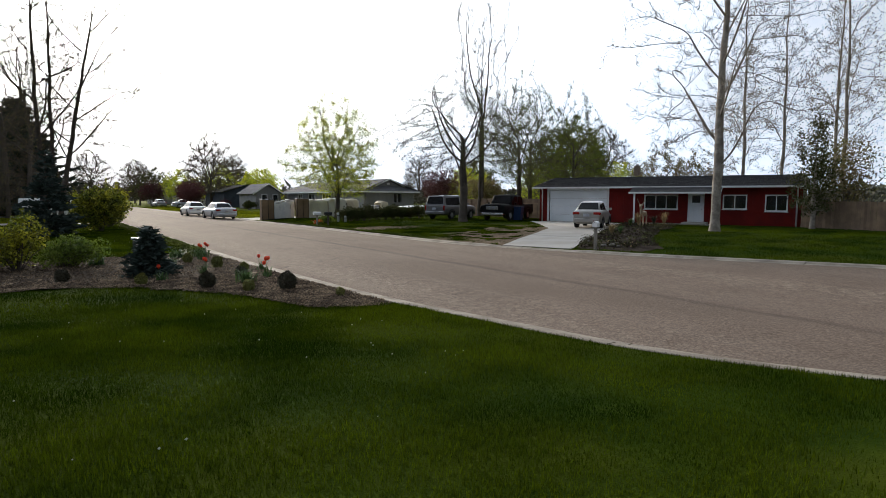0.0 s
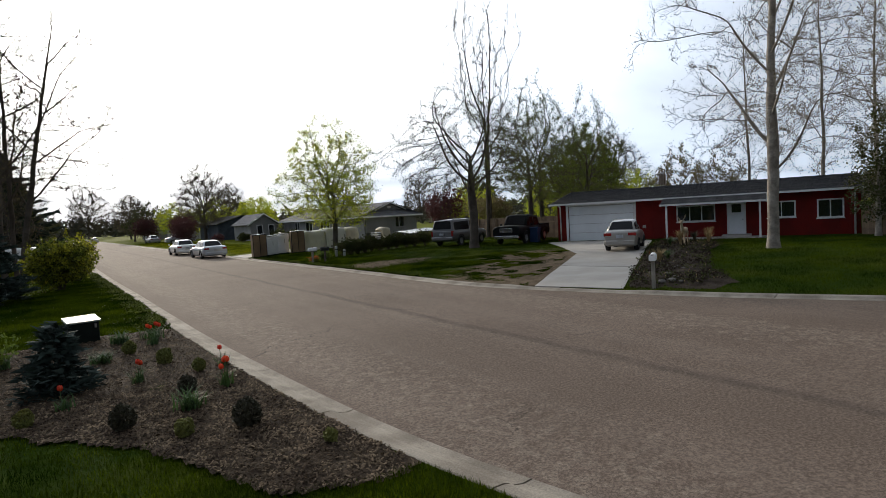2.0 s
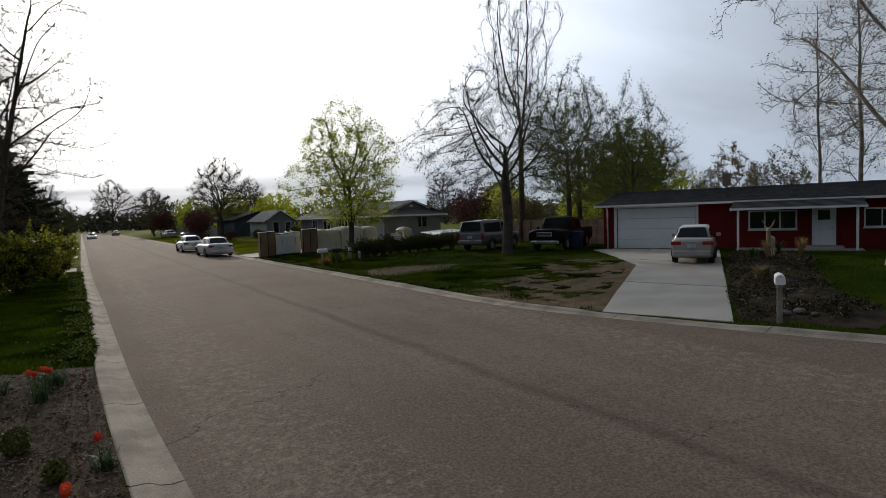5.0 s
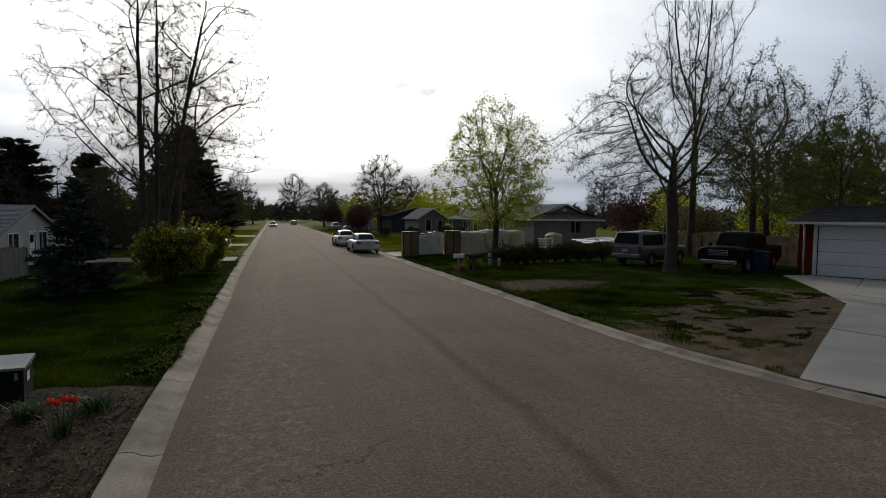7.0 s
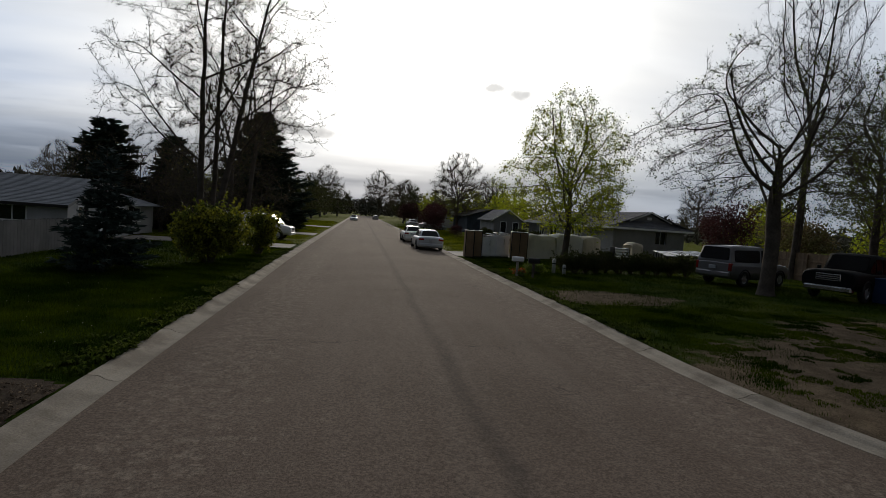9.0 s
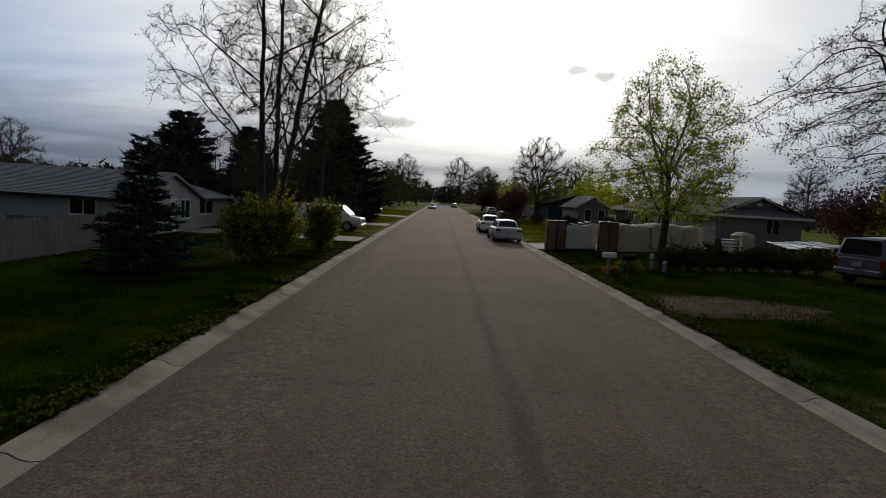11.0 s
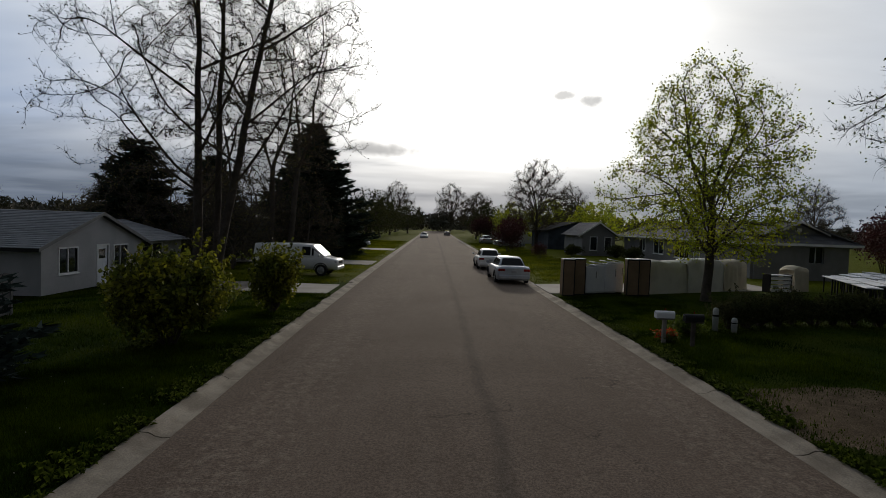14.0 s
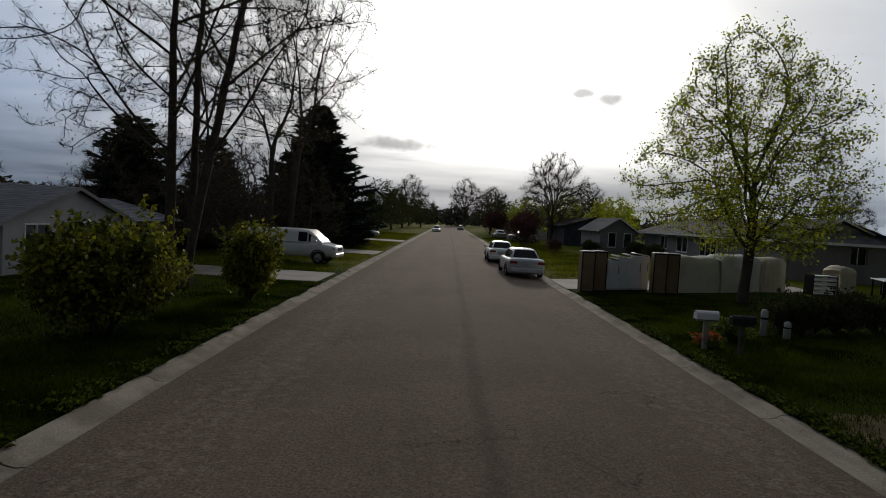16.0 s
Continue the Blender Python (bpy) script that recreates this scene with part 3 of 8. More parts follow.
ROUND = ((0.0, 0.5), (0.1, 0.85), (0.24, 1.0), (0.4, 0.95), (0.6, 0.72), (0.8, 0.42), (1.0, 0.08))
OVAL = ((0.0, 0.5), (0.12, 0.82), (0.3, 1.0), (0.5, 0.97), (0.7, 0.8), (0.86, 0.52), (1.0, 0.15))
COLUMN = ((0.0, 0.7), (0.15, 0.95), (0.35, 1.0), (0.6, 0.8), (0.8, 0.6), (1.0, 0.12))
VASE = ((0.0, 0.2), (0.25, 0.7), (0.5, 0.95), (0.72, 1.0), (0.88, 0.75), (1.0, 0.25))
WIDE = ((0.0, 0.45), (0.15, 0.95), (0.4, 1.0), (0.65, 0.8), (0.85, 0.5), (1.0, 0.2))


def tree(name, x, y, height, crown, seed, bark, label, leaf=None, per=2, size=0.05, scatter=0.05, profile=ROUND, base=0.2, foot=0.2, leader=0.6, aims=520, step=0.35, up=0.12, wander=0.16, twig=4, twig_len=0.5, lean=(0, 0), z=None, category="tree", group="", shift=(0, 0), tip=0.009, forks=(), limbs=0, steep=0.8):
    """A trunk with limbs that fill a crown. foot: where the crown begins; leader: how far the stem runs up; forks: side stems (height, way x, way y, length)."""
    rng = np.random.default_rng(seed)
    axis = np.array([lean[0], lean[1], 1.0])
    # the stem, slightly crooked
    k = max(4, int(height * leader / step))
    zs = np.linspace(-0.1, height * leader, k)
    wob = np.cumsum(rng.normal(0, 0.02 * step / 0.35, (k, 2)), 0)
    wob[:3] = 0
    stem = np.stack([axis[0] * zs + wob[:, 0], axis[1] * zs + wob[:, 1], zs], 1)
    nodes, parent = list(stem), list(range(-1, k - 1))
    forks = [(fz, wx, wy, 0.55, ln) for fz, wx, wy, ln in forks]
    for j in range(limbs):
        f = (j + rng.uniform(0.1, 0.7)) / limbs
        fz = height * (foot * 0.8 + (leader - foot * 0.8) * f * 0.95)
        reach = crown * np.interp((fz / height + 0.12 - foot) / (1 - foot), [h for h, _ in profile], [r for _, r in profile])
        w = j * 2.4 + rng.uniform(-0.5, 0.5) + seed
        forks.append((fz, math.cos(w), math.sin(w), steep * rng.uniform(0.7, 1.3), reach * rng.uniform(0.65, 0.95)))
    for fz, wx, wy, rise, ln in forks:
        q = int(np.argmin(abs(zs - fz)))
        p, last = nodes[q].copy(), q
        d = np.array([wx, wy, rise])
        for j in range(int(ln / step)):
            d = d / np.linalg.norm(d) + np.array([0, 0, 0.05]) + rng.normal(0, 0.06, 3)
            p = p + d / np.linalg.norm(d) * step
            nodes.append(p.copy()), parent.append(last)
            last = len(nodes) - 1
    hs, rs = np.array([h for h, _ in profile]), np.array([r for _, r in profile])
    got, want = [], aims
    while want > 0:
        f = rng.random(4 * aims)
        ok = rng.random(4 * aims) < np.interp(f, hs, rs) ** 1.6
        f = f[ok]
        w = rng.uniform(0, 2 * math.pi, len(f))
        lump = 1 + 0.16 * np.sin(3 * w + seed + 5 * f) + 0.12 * np.sin(5 * w - 9 * f + 2 * seed)
        r = np.interp(f, hs, rs) * crown * lump * rng.random(len(f)) ** 0.42
        zz = height * (foot + (1 - foot) * f)
        q = np.stack([axis[0] * zz + r * np.cos(w) + shift[0] * f, axis[1] * zz + r * np.sin(w) + shift[1] * f, zz], 1)
        q = q[np.sin(q[:, 0] * 1.7 + seed) * np.sin(q[:, 1] * 1.5) * np.sin(q[:, 2] * 1.3 + seed) < 0.45][:want]
        got.append(q)
        want -= len(q)
    pts, par = colonise(rng, nodes, parent, np.concatenate(got), step, step * 1.25, step * 9, up, wander)
    n = len(pts)
    kids = [[] for _ in range(n)]
    for i in range(1, n):
        kids[par[i]].append(i)
    ends = sum(1 for c in kids if not c)
    power = max(1.5, min(3.2, math.log(max(ends, 4)) / math.log(base / tip)))
    rad = np.zeros(n)
    order = list(range(n))
    acc = np.zeros(n)
    for i in reversed(order):
        rad[i] = tip if not kids[i] else acc[i] ** (1 / power)
        if par[i] >= 0:
            acc[par[i]] += rad[i] ** power
    # even out the bends
    sm = pts.copy()
    for i in range(1, n):
        if kids[i]:
            m = max(kids[i], key=lambda c: rad[c])
            sm[i] = 0.5 * pts[i] + 0.25 * (pts[par[i]] + pts[m])
    sm[:2] = pts[:2]
    limbs, trunk = Twigs(), Twigs()
    starts = [(0, -1)]
    while starts:
        i, root = starts.pop()
        chain = [i] if root < 0 else [root, i]
        while kids[i]:
            m = max(kids[i], key=lambda c: rad[c])
            starts += [(c, i) for c in kids[i] if c != m]
            chain.append(m)
            i = m
        rr = [float(rad[j]) for j in chain]
        if root < 0:
            rr = [r * (1 + 0.45 * math.exp(-max(float(sm[j][2]), 0) / 0.25)) for r, j in zip(rr, chain)]
            sides = 12
        else:
            rr[0] = rr[1] * 1.05
            sides = 7 if rr[0] > 0.06 else 5 if rr[0] > 0.025 else 3
        (trunk if root < 0 else limbs).limb([Vector(sm[j]) for j in chain], rr, sides)
    thin = np.where(rad < tip * 2.6)[0]
    thin = np.repeat(thin[thin > k], twig)
    back = sm[thin] - sm[par[thin]]
    back /= np.linalg.norm(back, axis=1)[:, None] + 1e-9
    d = back * 0.75 + rng.normal(0, 0.5, (len(thin), 3)) + np.array([0, 0, 0.18 + up])
    d /= np.linalg.norm(d, axis=1)[:, None]
    at = sm[thin] - back * step * rng.random((len(thin), 1))
    tv, mid, tp = twig_mesh(rng, at, d, twig_len * rng.uniform(0.35, 1.2, (len(thin), 1)), tip * 0.8, up)
    # short spurs on the twigs
    two = np.repeat(np.arange(len(thin)), 2)
    e = d[two] * 0.6 + rng.normal(0, 0.6, (len(two), 3)) + np.array([0, 0, 0.15])
    e /= np.linalg.norm(e, axis=1)[:, None]
    q0 = at[two] + (mid[two] - at[two]) * rng.uniform(0.3, 1.0, (len(two), 1))
    q1 = q0 + e * twig_len * rng.uniform(0.25, 0.65, (len(two), 1))
    side = np.cross(e, rng.normal(0, 1, (len(two), 3)))
    side /= np.linalg.norm(side, axis=1)[:, None] + 1e-9
    other = np.cross(e, side)
    b0, b1, b2 = q0 + side * tip * 0.7, q0 - side * tip * 0.4 + other * tip * 0.6, q0 - side * tip * 0.4 - other * tip * 0.6
    tv = np.concatenate([tv, np.stack([b0, b1, q1, b1, b2, q1, b2, b0, q1], 1).reshape(-1, 3)])
    tp = np.concatenate([tp, q1])
    ob = empty(name, x, y, terrain(x, y) if z is None else z)
    tagged(ob, label, category, group)
    under(new("trunk", fast_mesh("trunk", [tuple(v) for v in trunk.v], trunk.f, 4, bark, True)), ob)
    under(new("crown", fast_mesh("limbs", [tuple(v) for v in limbs.v], limbs.f, 4, bark, True)), ob)
    under(new("outer_crown", fast_mesh("twigs", tv, np.arange(len(tv)), 3, bark)), ob)
    if leaf is not None:
        tips = [(p, None) for p in np.concatenate([mid, tp])] if per >= 1 else [(p, None) for p in tp[rng.random(len(tp)) < per]]
        v, f = leaf_cards(rng, tips, max(1, int(per)), size, scatter)
        under(new("foliage", fast_mesh("foliage", v, f, 4, leaf)), ob)
    return ob


def conifer(name, x, y, height, width, seed, mat, label, category="conifer", whorls=None, z=None, taper=0.85, tuft=1.0):
    """A spruce: whorls of drooping boughs, each a spray of short needle tufts."""
    rng = np.random.default_rng(seed)
    ob = empty(name, x, y, terrain(x, y) if z is None else z)
    tagged(ob, label, category)
    tube("trunk", [(0, 0, -0.1), (0.02, 0, height * 0.5), (0, 0, height * 0.98)], [0.035 * height * 0.6, 0.02 * height * 0.6, 0.01], BARK, ob, 7)
    vs, whorls = [], whorls or int(14 + height * 3.2)
    for w in range(whorls):
        f = (w + rng.random() * 0.6) / whorls
        zc, reach = height * (0.04 + 0.95 * f), (width * 0.5 * (1 - f) ** taper + 0.05) * (1 + 0.16 * math.sin(w * 1.7 + seed))
        for b in range(int(6 + 5 * (1 - f))):
            ang, ln = rng.uniform(0, 2 * math.pi), reach * rng.uniform(0.6, 1.12)
            dr = rng.uniform(-0.25, 0.12) - 0.22 * (1 - f)
            k = max(8, int(ln * 44))
            t = rng.uniform(0.12, 1.0, k) ** 0.8
            wob = rng.normal(0, 0.05 + 0.10 * ln * (1 - 0.6 * t[:, None]), (k, 1))
            base = np.stack([np.cos(ang) * ln * t, np.sin(ang) * ln * t, zc + ln * (dr * t + 0.22 * t * t)], 1)
            base += wob * np.array([-math.sin(ang), math.cos(ang), 0.0]) + rng.normal(0, 0.02, (k, 3))
            d = np.stack([np.cos(ang + rng.normal(0, 0.7, k)), np.sin(ang + rng.normal(0, 0.7, k)), rng.normal(0.1, 0.3, k)], 1)
            e = np.cross(d, rng.normal(0, 1, (k, 3)))
            e /= np.linalg.norm(e, axis=1)[:, None] + 1e-9
            s = rng.uniform(0.07, 0.15, (k, 1)) * (0.75 + 0.11 * height) * tuft
            vs.append(np.stack([base - e * s * 0.34, base + e * s * 0.34, base + d * s * 1.5], 1).reshape(-1, 3))
    v = np.concatenate(vs)
    under(new("crown", fast_mesh("boughs", v, np.arange(len(v)), 3, mat)), ob)
    return ob


def shrub(name, x, y, rx, ry, h, seed, leaf, label, count=5000, size=0.05, category="shrub", stems=14, group="", z=None, low=0.05, dense=0.35, shoots=0, gaps=0.0):
    """A bush: stems from the ground and leaves in uneven lumps with gaps; shoots: leafy stems that stand out of it."""
    rng = np.random.default_rng(seed)
    ob = empty(name, x, y, terrain(x, y) if z is None else z)
    tagged(ob, label, category, group)
    lumps = []
    for i in range(11 if dense > 0.3 else 17):
        a, r = rng.uniform(0, 2 * math.pi), rng.uniform(0.2, 0.75)
        lumps.append((math.cos(a) * r * rx, math.sin(a) * r * ry, h * rng.uniform(dense, 0.8), rng.uniform(0.3, 0.48)))
    tw = Twigs()
    for cx, cy, cz, s in lumps[:stems]:
        for j in range(3):
            p = [Vector((cx * 0.15, cy * 0.15, -0.05)), Vector((cx * 0.5, cy * 0.5, cz * 0.5)) + Vector(rng.normal(0, 0.05, 3)), Vector((cx, cy, cz)) + Vector(rng.normal(0, 0.2, 3)) * s]
            tw.limb(p, [0.018, 0.012, 0.005], 4)
    under(new("stem_base", fast_mesh("stems", [tuple(v) for v in tw.v], tw.f, 4, BARK, True)), ob)
    pts = []
    for cx, cy, cz, s in lumps:
        k = count // len(lumps)
        d = rng.normal(0, 1, (k, 3))
        d /= np.linalg.norm(d, axis=1)[:, None]
        r = rng.uniform(0.45, 1.0, (k, 1)) ** 0.45 * (1 + 0.35 * np.sin(d[:, :1] * 7 + cx * 9) * np.cos(d[:, 2:] * 6 + cy * 5))
        pts.append(np.array([cx, cy, cz]) + d * r * np.array([rx, ry, h * 0.62]) * s * 1.25)
    for j in range(shoots):
        a, r = rng.uniform(0, 2 * math.pi), rng.uniform(0.25, 1.0)
        foot = np.array([math.cos(a) * r * rx * 0.8, math.sin(a) * r * ry * 0.8, h * rng.uniform(0.25, 0.75)])
        way = np.array([math.cos(a) * r * 0.55, math.sin(a) * r * 0.55, 1.0]) + rng.normal(0, 0.15, 3)
        t = rng.uniform(0.0, 1.0, (60, 1))
        pts.append(foot + way * t * h * rng.uniform(0.28, 0.5) + rng.normal(0, 0.05, (60, 3)) * (1.25 - t))
    c = np.concatenate(pts)
    c = c[c[:, 2] > low]
    if gaps:
        # hollows through the leaves, and a foot narrower than the top
        q = np.sin(c[:, 0] * 5.1 + seed) * np.sin(c[:, 1] * 4.7) + np.sin(c[:, 2] * 6.3 + c[:, 0] * 2.0) * np.sin(c[:, 1] * 3.1 + seed)
        foot = np.hypot(c[:, 0] / rx, c[:, 1] / ry) < 0.55 + 1.3 * c[:, 2] / h
        c = c[(q < gaps + 0.5 * rng.random(len(c))) & foot]
    v, f = leaf_cards(rng, [(p, None) for p in c], 1, size, 0.02)
    under(new("foliage", fast_mesh("leaves", v, f, 4, leaf)), ob)
    return ob


# street trees and garden trees near by
tree("poplar_tree", 27.6, 14.9, 22, 4.8, 5, BARK_PALE, "tall pale-barked poplar, almost bare, on the front lawn", BUD, 0.5, 0.035, 0.04, profile=COLUMN, base=0.22, foot=0.17, leader=0.9, aims=950, step=0.36, up=0.2, twig=3, twig_len=0.6, limbs=16, steep=1.0)
tree("maple_tree", 20.8, 44.6, 10.7, 3.95, 11, BARK, "young maple with fresh lime-green leaves and buds", LEAF_LIME, 2, 0.06, 0.13, profile=OVAL, base=0.19, foot=0.17, leader=0.5, aims=1700, step=0.27, up=0.14, wander=0.13, twig=2, twig_len=0.42, limbs=14, steep=1.35, tip=0.011, shift=(-0.3, 0.2))
tree("ash_tree", 24.5, 31.6, 10.4, 5.2, 24, BARK, "dark-barked tree with bare twigs and few young leaves", LEAF_ELM, 0.35, 0.045, 0.09, profile=WIDE, base=0.27, foot=0.34, leader=0.6, aims=1250, step=0.28, up=-0.03, wander=0.24, twig=4, twig_len=0.5, shift=(-0.6, 0.3), limbs=13, steep=0.6, tip=0.008)
tree("poplar_tree", 33.0, 40.5, 21.5, 3.2, 31, BARK, "tall thin bare poplar behind the fence", BUD, 0.5, 0.04, 0.05, profile=VASE, base=0.15, foot=0.3, leader=0.42, aims=620, step=0.42, up=0.35, twig=3, twig_len=0.7, limbs=7, steep=2.8)
tree("poplar_tree", 34.6, 42.0, 18.5, 2.6, 33, BARK, "slimmer bare poplar behind the fence", BUD, 0.5, 0.04, 0.05, profile=VASE, base=0.12, foot=0.32, leader=0.45, aims=420, step=0.42, up=0.35, twig=3, twig_len=0.7, limbs=6, steep=2.6)
tree("elm_tree", 34.8, 37.0, 13.0, 3.8, 37, BARK, "tree with sparse young green leaves behind the fence", LEAF_ELM, 1, 0.055, 0.08, profile=ROUND, base=0.2, foot=0.2, leader=0.55, aims=850, step=0.36, up=0.14, twig=4, twig_len=0.6, limbs=10, steep=1.15)
tree("elm_tree", 39.0, 40.0, 14.5, 4.0, 41, BARK, "tree with sparse young green leaves behind the fence", LEAF_ELM, 1, 0.06, 0.08, profile=ROUND, base=0.2, foot=0.18, leader=0.55, aims=850, step=0.38, up=0.14, twig=4, twig_len=0.6, limbs=10, steep=1.15)
tree("elm_tree", 40.5, 36.0, 12.5, 3.6, 47, BARK, "slender tree with sparse young leaves behind the fence", LEAF_ELM, 1, 0.055, 0.08, profile=ROUND, base=0.17, foot=0.2, leader=0.55, aims=750, step=0.36, up=0.14, twig=4, twig_len=0.6, limbs=9, steep=1.15)
tree("leafy_tree", 47.6, 42.2, 10.4, 3.8, 43, BARK, "broad green tree in leaf behind the red house", LEAF_ELM, 4, 0.085, 0.16, profile=WIDE, base=0.25, foot=0.15, leader=0.5, aims=700, step=0.38, twig=3, twig_len=0.45, limbs=8)
tree("poplar_tree", 0.3, 40.6, 17.0, 4.9, 51, BARK, "tall bare poplar beside the drive", BUD, 0.6, 0.035, 0.04, profile=COLUMN, base=0.155, foot=0.22, leader=0.88, aims=1000, step=0.32, up=0.1, twig=3, twig_len=0.45, forks=((4.0, -0.75, 0.1, 4.2),), limbs=11, steep=0.8, group="poplar clump")
tree("poplar_tree", 0.8, 41.0, 16.0, 2.6, 52, BARK, "slim bare poplar stem in the clump beside the drive", BUD, 0.6, 0.035, 0.04, profile=COLUMN, base=0.11, foot=0.35, leader=0.9, aims=360, step=0.34, up=0.2, twig=3, twig_len=0.45, limbs=7, steep=1.4, group="poplar clump")
tree("poplar_tree", 1.0, 40.2, 16.0, 4.3, 58, BARK, "leaning bare poplar beside the drive", BUD, 0.6, 0.035, 0.04, profile=COLUMN, base=0.14, foot=0.28, leader=0.85, aims=900, step=0.32, up=0.1, twig=3, twig_len=0.45, lean=(0.18, 0.02), forks=((4.2, 0.7, -0.3, 3.8),), limbs=9, steep=0.8, group="poplar clump")
tree("poplar_tree", -2.2, 58.5, 16, 4.0, 57, BARK, "bare slender poplar beyond the van", BUD, 0.6, 0.04, 0.05, profile=VASE, base=0.17, foot=0.3, leader=0.45, aims=700, step=0.4, up=0.25, twig=3, twig_len=0.6, limbs=6, steep=2.0)
tree("poplar_tree", -0.9, 58.0, 16.3, 3.8, 59, BARK, "bare slender poplar beyond the van", BUD, 0.6, 0.04, 0.05, profile=VASE, base=0.17, foot=0.3, leader=0.45, aims=700, step=0.4, up=0.25, twig=3, twig_len=0.6, lean=(0.06, 0), limbs=6, steep=2.0)
thicket = tree("bare_tree", -4.5, 58.0, 7.5, 3.6, 61, BARK, "bare twiggy tree behind the poplars", BUD, 0.7, 0.05, 0.05, profile=WIDE, base=0.14, foot=0.05, leader=0.3, aims=420, step=0.42, twig=3, twig_len=0.7, limbs=7, tip=0.013)
for i, (x, y, s, turn) in enumerate(((-7.5, 59.0, 0.9, 70), (-2.2, 65.0, 1.0, 150), (-9.5, 61.0, 1.05, 220), (-12.5, 58.0, 0.9, 300), (-6.0, 66.5, 1.1, 20), (-16.0, 66.0, 1.0, 110), (-3.6, 55.2, 0.75, 200), (-0.2, 60.5, 0.8, 40), (-5.2, 62.0, 1.0, 260))):
    copy_thing(thicket, pose(x, y, terrain(x, y), 0, 0, turn) @ Matrix.Diagonal((s, s, s, 1)))
conifer("spruce_tree", 0.45, 29.7, 3.75, 2.6, 3, NEEDLE, "dense blue-green spruce on the lawn")
shrub("lilac_bush", 2.6, 33.5, 1.22, 1.5, 2.1, 7, LEAF_BUSH, "large yellow-green leafy bush on the verge", 21000, 0.065, low=0.0, dense=0.3, shoots=90, gaps=0.5)
shrub("lilac_bush", 3.5, 38.9, 0.8, 0.85, 2.0, 9, LEAF_BUSH, "upright yellow-green leafy bush on the verge", 9000, 0.06, low=0.0, dense=0.3, shoots=55, gaps=0.5)
conifer("tall_spruce", -1.8, 69.0, 11.4, 10.4, 13, NEEDLE_DARK, "tall dark spruce beyond the drive", whorls=72, taper=0.72, tuft=1.35)
conifer("dark_cedar", -12.8, 61.5, 8.9, 6.4, 17, NEEDLE_DARK, "dark round-topped evergreen behind the grey house", taper=0.42, whorls=52, tuft=1.35)
conifer("dark_cedar", -8.6, 65.0, 8.4, 5.4, 19, NEEDLE_DARK, "dark evergreen behind the grey house", taper=0.5, whorls=50, tuft=1.35)
# ---------------------------------------------------------------- houses


def wall(name, parent, a, b, z0, z1, thick, mat, holes=(), out=1):
    """A wall from a to b (plan), outer face on that line, with openings (u0, u1, v0, v1) through it."""
    a, b = Vector((*a, 0)), Vector((*b, 0))
    d = (b - a).normalized()
    nrm = Vector((d.y, -d.x, 0)) * out
    length = (b - a).length
    us = sorted({0.0, length, *[h[0] for h in holes], *[h[1] for h in holes]})
    vs = sorted({z0, z1, *[h[2] for h in holes], *[h[3] for h in holes]})
    bm = bmesh.new()
    for u0, u1 in zip(us, us[1:]):
        for v0, v1 in zip(vs, vs[1:]):
            cu, cv = (u0 + u1) / 2, (v0 + v1) / 2
            if any(h[0] < cu < h[1] and h[2] < cv < h[3] for h in holes):
                continue
            m = Matrix((( d.x, -nrm.x, 0, a.x), (d.y, -nrm.y, 0, a.y), (0, 0, 1, 0), (0, 0, 0, 1)))
            box_into(bm, (u0, 0, v0), (u1, thick, v1), m=m)
    bmesh.ops.remove_doubles(bm, verts=bm.verts, dist=0.0005)
    bmesh.ops.recalc_face_normals(bm, faces=bm.faces)
    return part(name, bm, mat, parent)


def on_wall(a, b, out=1):
    """A frame for things on a wall: x along it from a, y out of it, z up."""
    a, b = Vector((*a, 0)), Vector((*b, 0))
    d = (b - a).normalized()
    nrm = Vector((d.y, -d.x, 0)) * out
    return Matrix(((d.x, nrm.x, 0, a.x), (d.y, nrm.y, 0, a.y), (0, 0, 1, 0), (0, 0, 0, 1)))


def window(parent, m, u0, u1, v0, v1, lights=2, bar=0.07, trim=WHITE):
    w = empty("window")
    w.parent = parent
    bm = bmesh.new()
    for lo, hi in (((u0 - bar, -0.08, v1), (u1 + bar, 0.03, v1 + bar)), ((u0 - bar, -0.08, v0 - bar), (u1 + bar, 0.03, v0)),
                   ((u0 - bar, -0.08, v0), (u0, 0.03, v1)), ((u1, -0.08, v0), (u1 + bar, 0.03, v1))):
        box_into(bm, lo, hi, m=m)
    for k in range(1, lights):
        u = u0 + (u1 - u0) * k / lights
        box_into(bm, (u - 0.025, -0.07, v0), (u + 0.025, 0.01, v1), m=m)
    bmesh.ops.recalc_face_normals(bm, faces=bm.faces)
    part("window_frame", bm, trim, w)
    for k in range(lights):
        p0, p1 = u0 + (u1 - u0) * k / lights, u0 + (u1 - u0) * (k + 1) / lights
        box("pane", (p0 + 0.004, -0.055, v0 + 0.004), (p1 - 0.004, -0.04, v1 - 0.004), GLASS, w, m=m)
        # a pale blind half drawn behind the glass
        if k % 2 == 0:
            box("blind", (p0 + 0.03, -0.12, v0 + (v1 - v0) * 0.45), (p1 - 0.03, -0.10, v1 - 0.02), WHITE, w, m=m)
    box("window_sill", (u0 - bar - 0.04, -0.02, v0 - bar - 0.045), (u1 + bar + 0.04, 0.07, v0 - bar - 0.003), trim, w, 0.008, m=m)
    box("dark_room", (u0, -0.62, v0), (u1, -0.60, v1), DARK_ROOM, w, m=m)
    return w


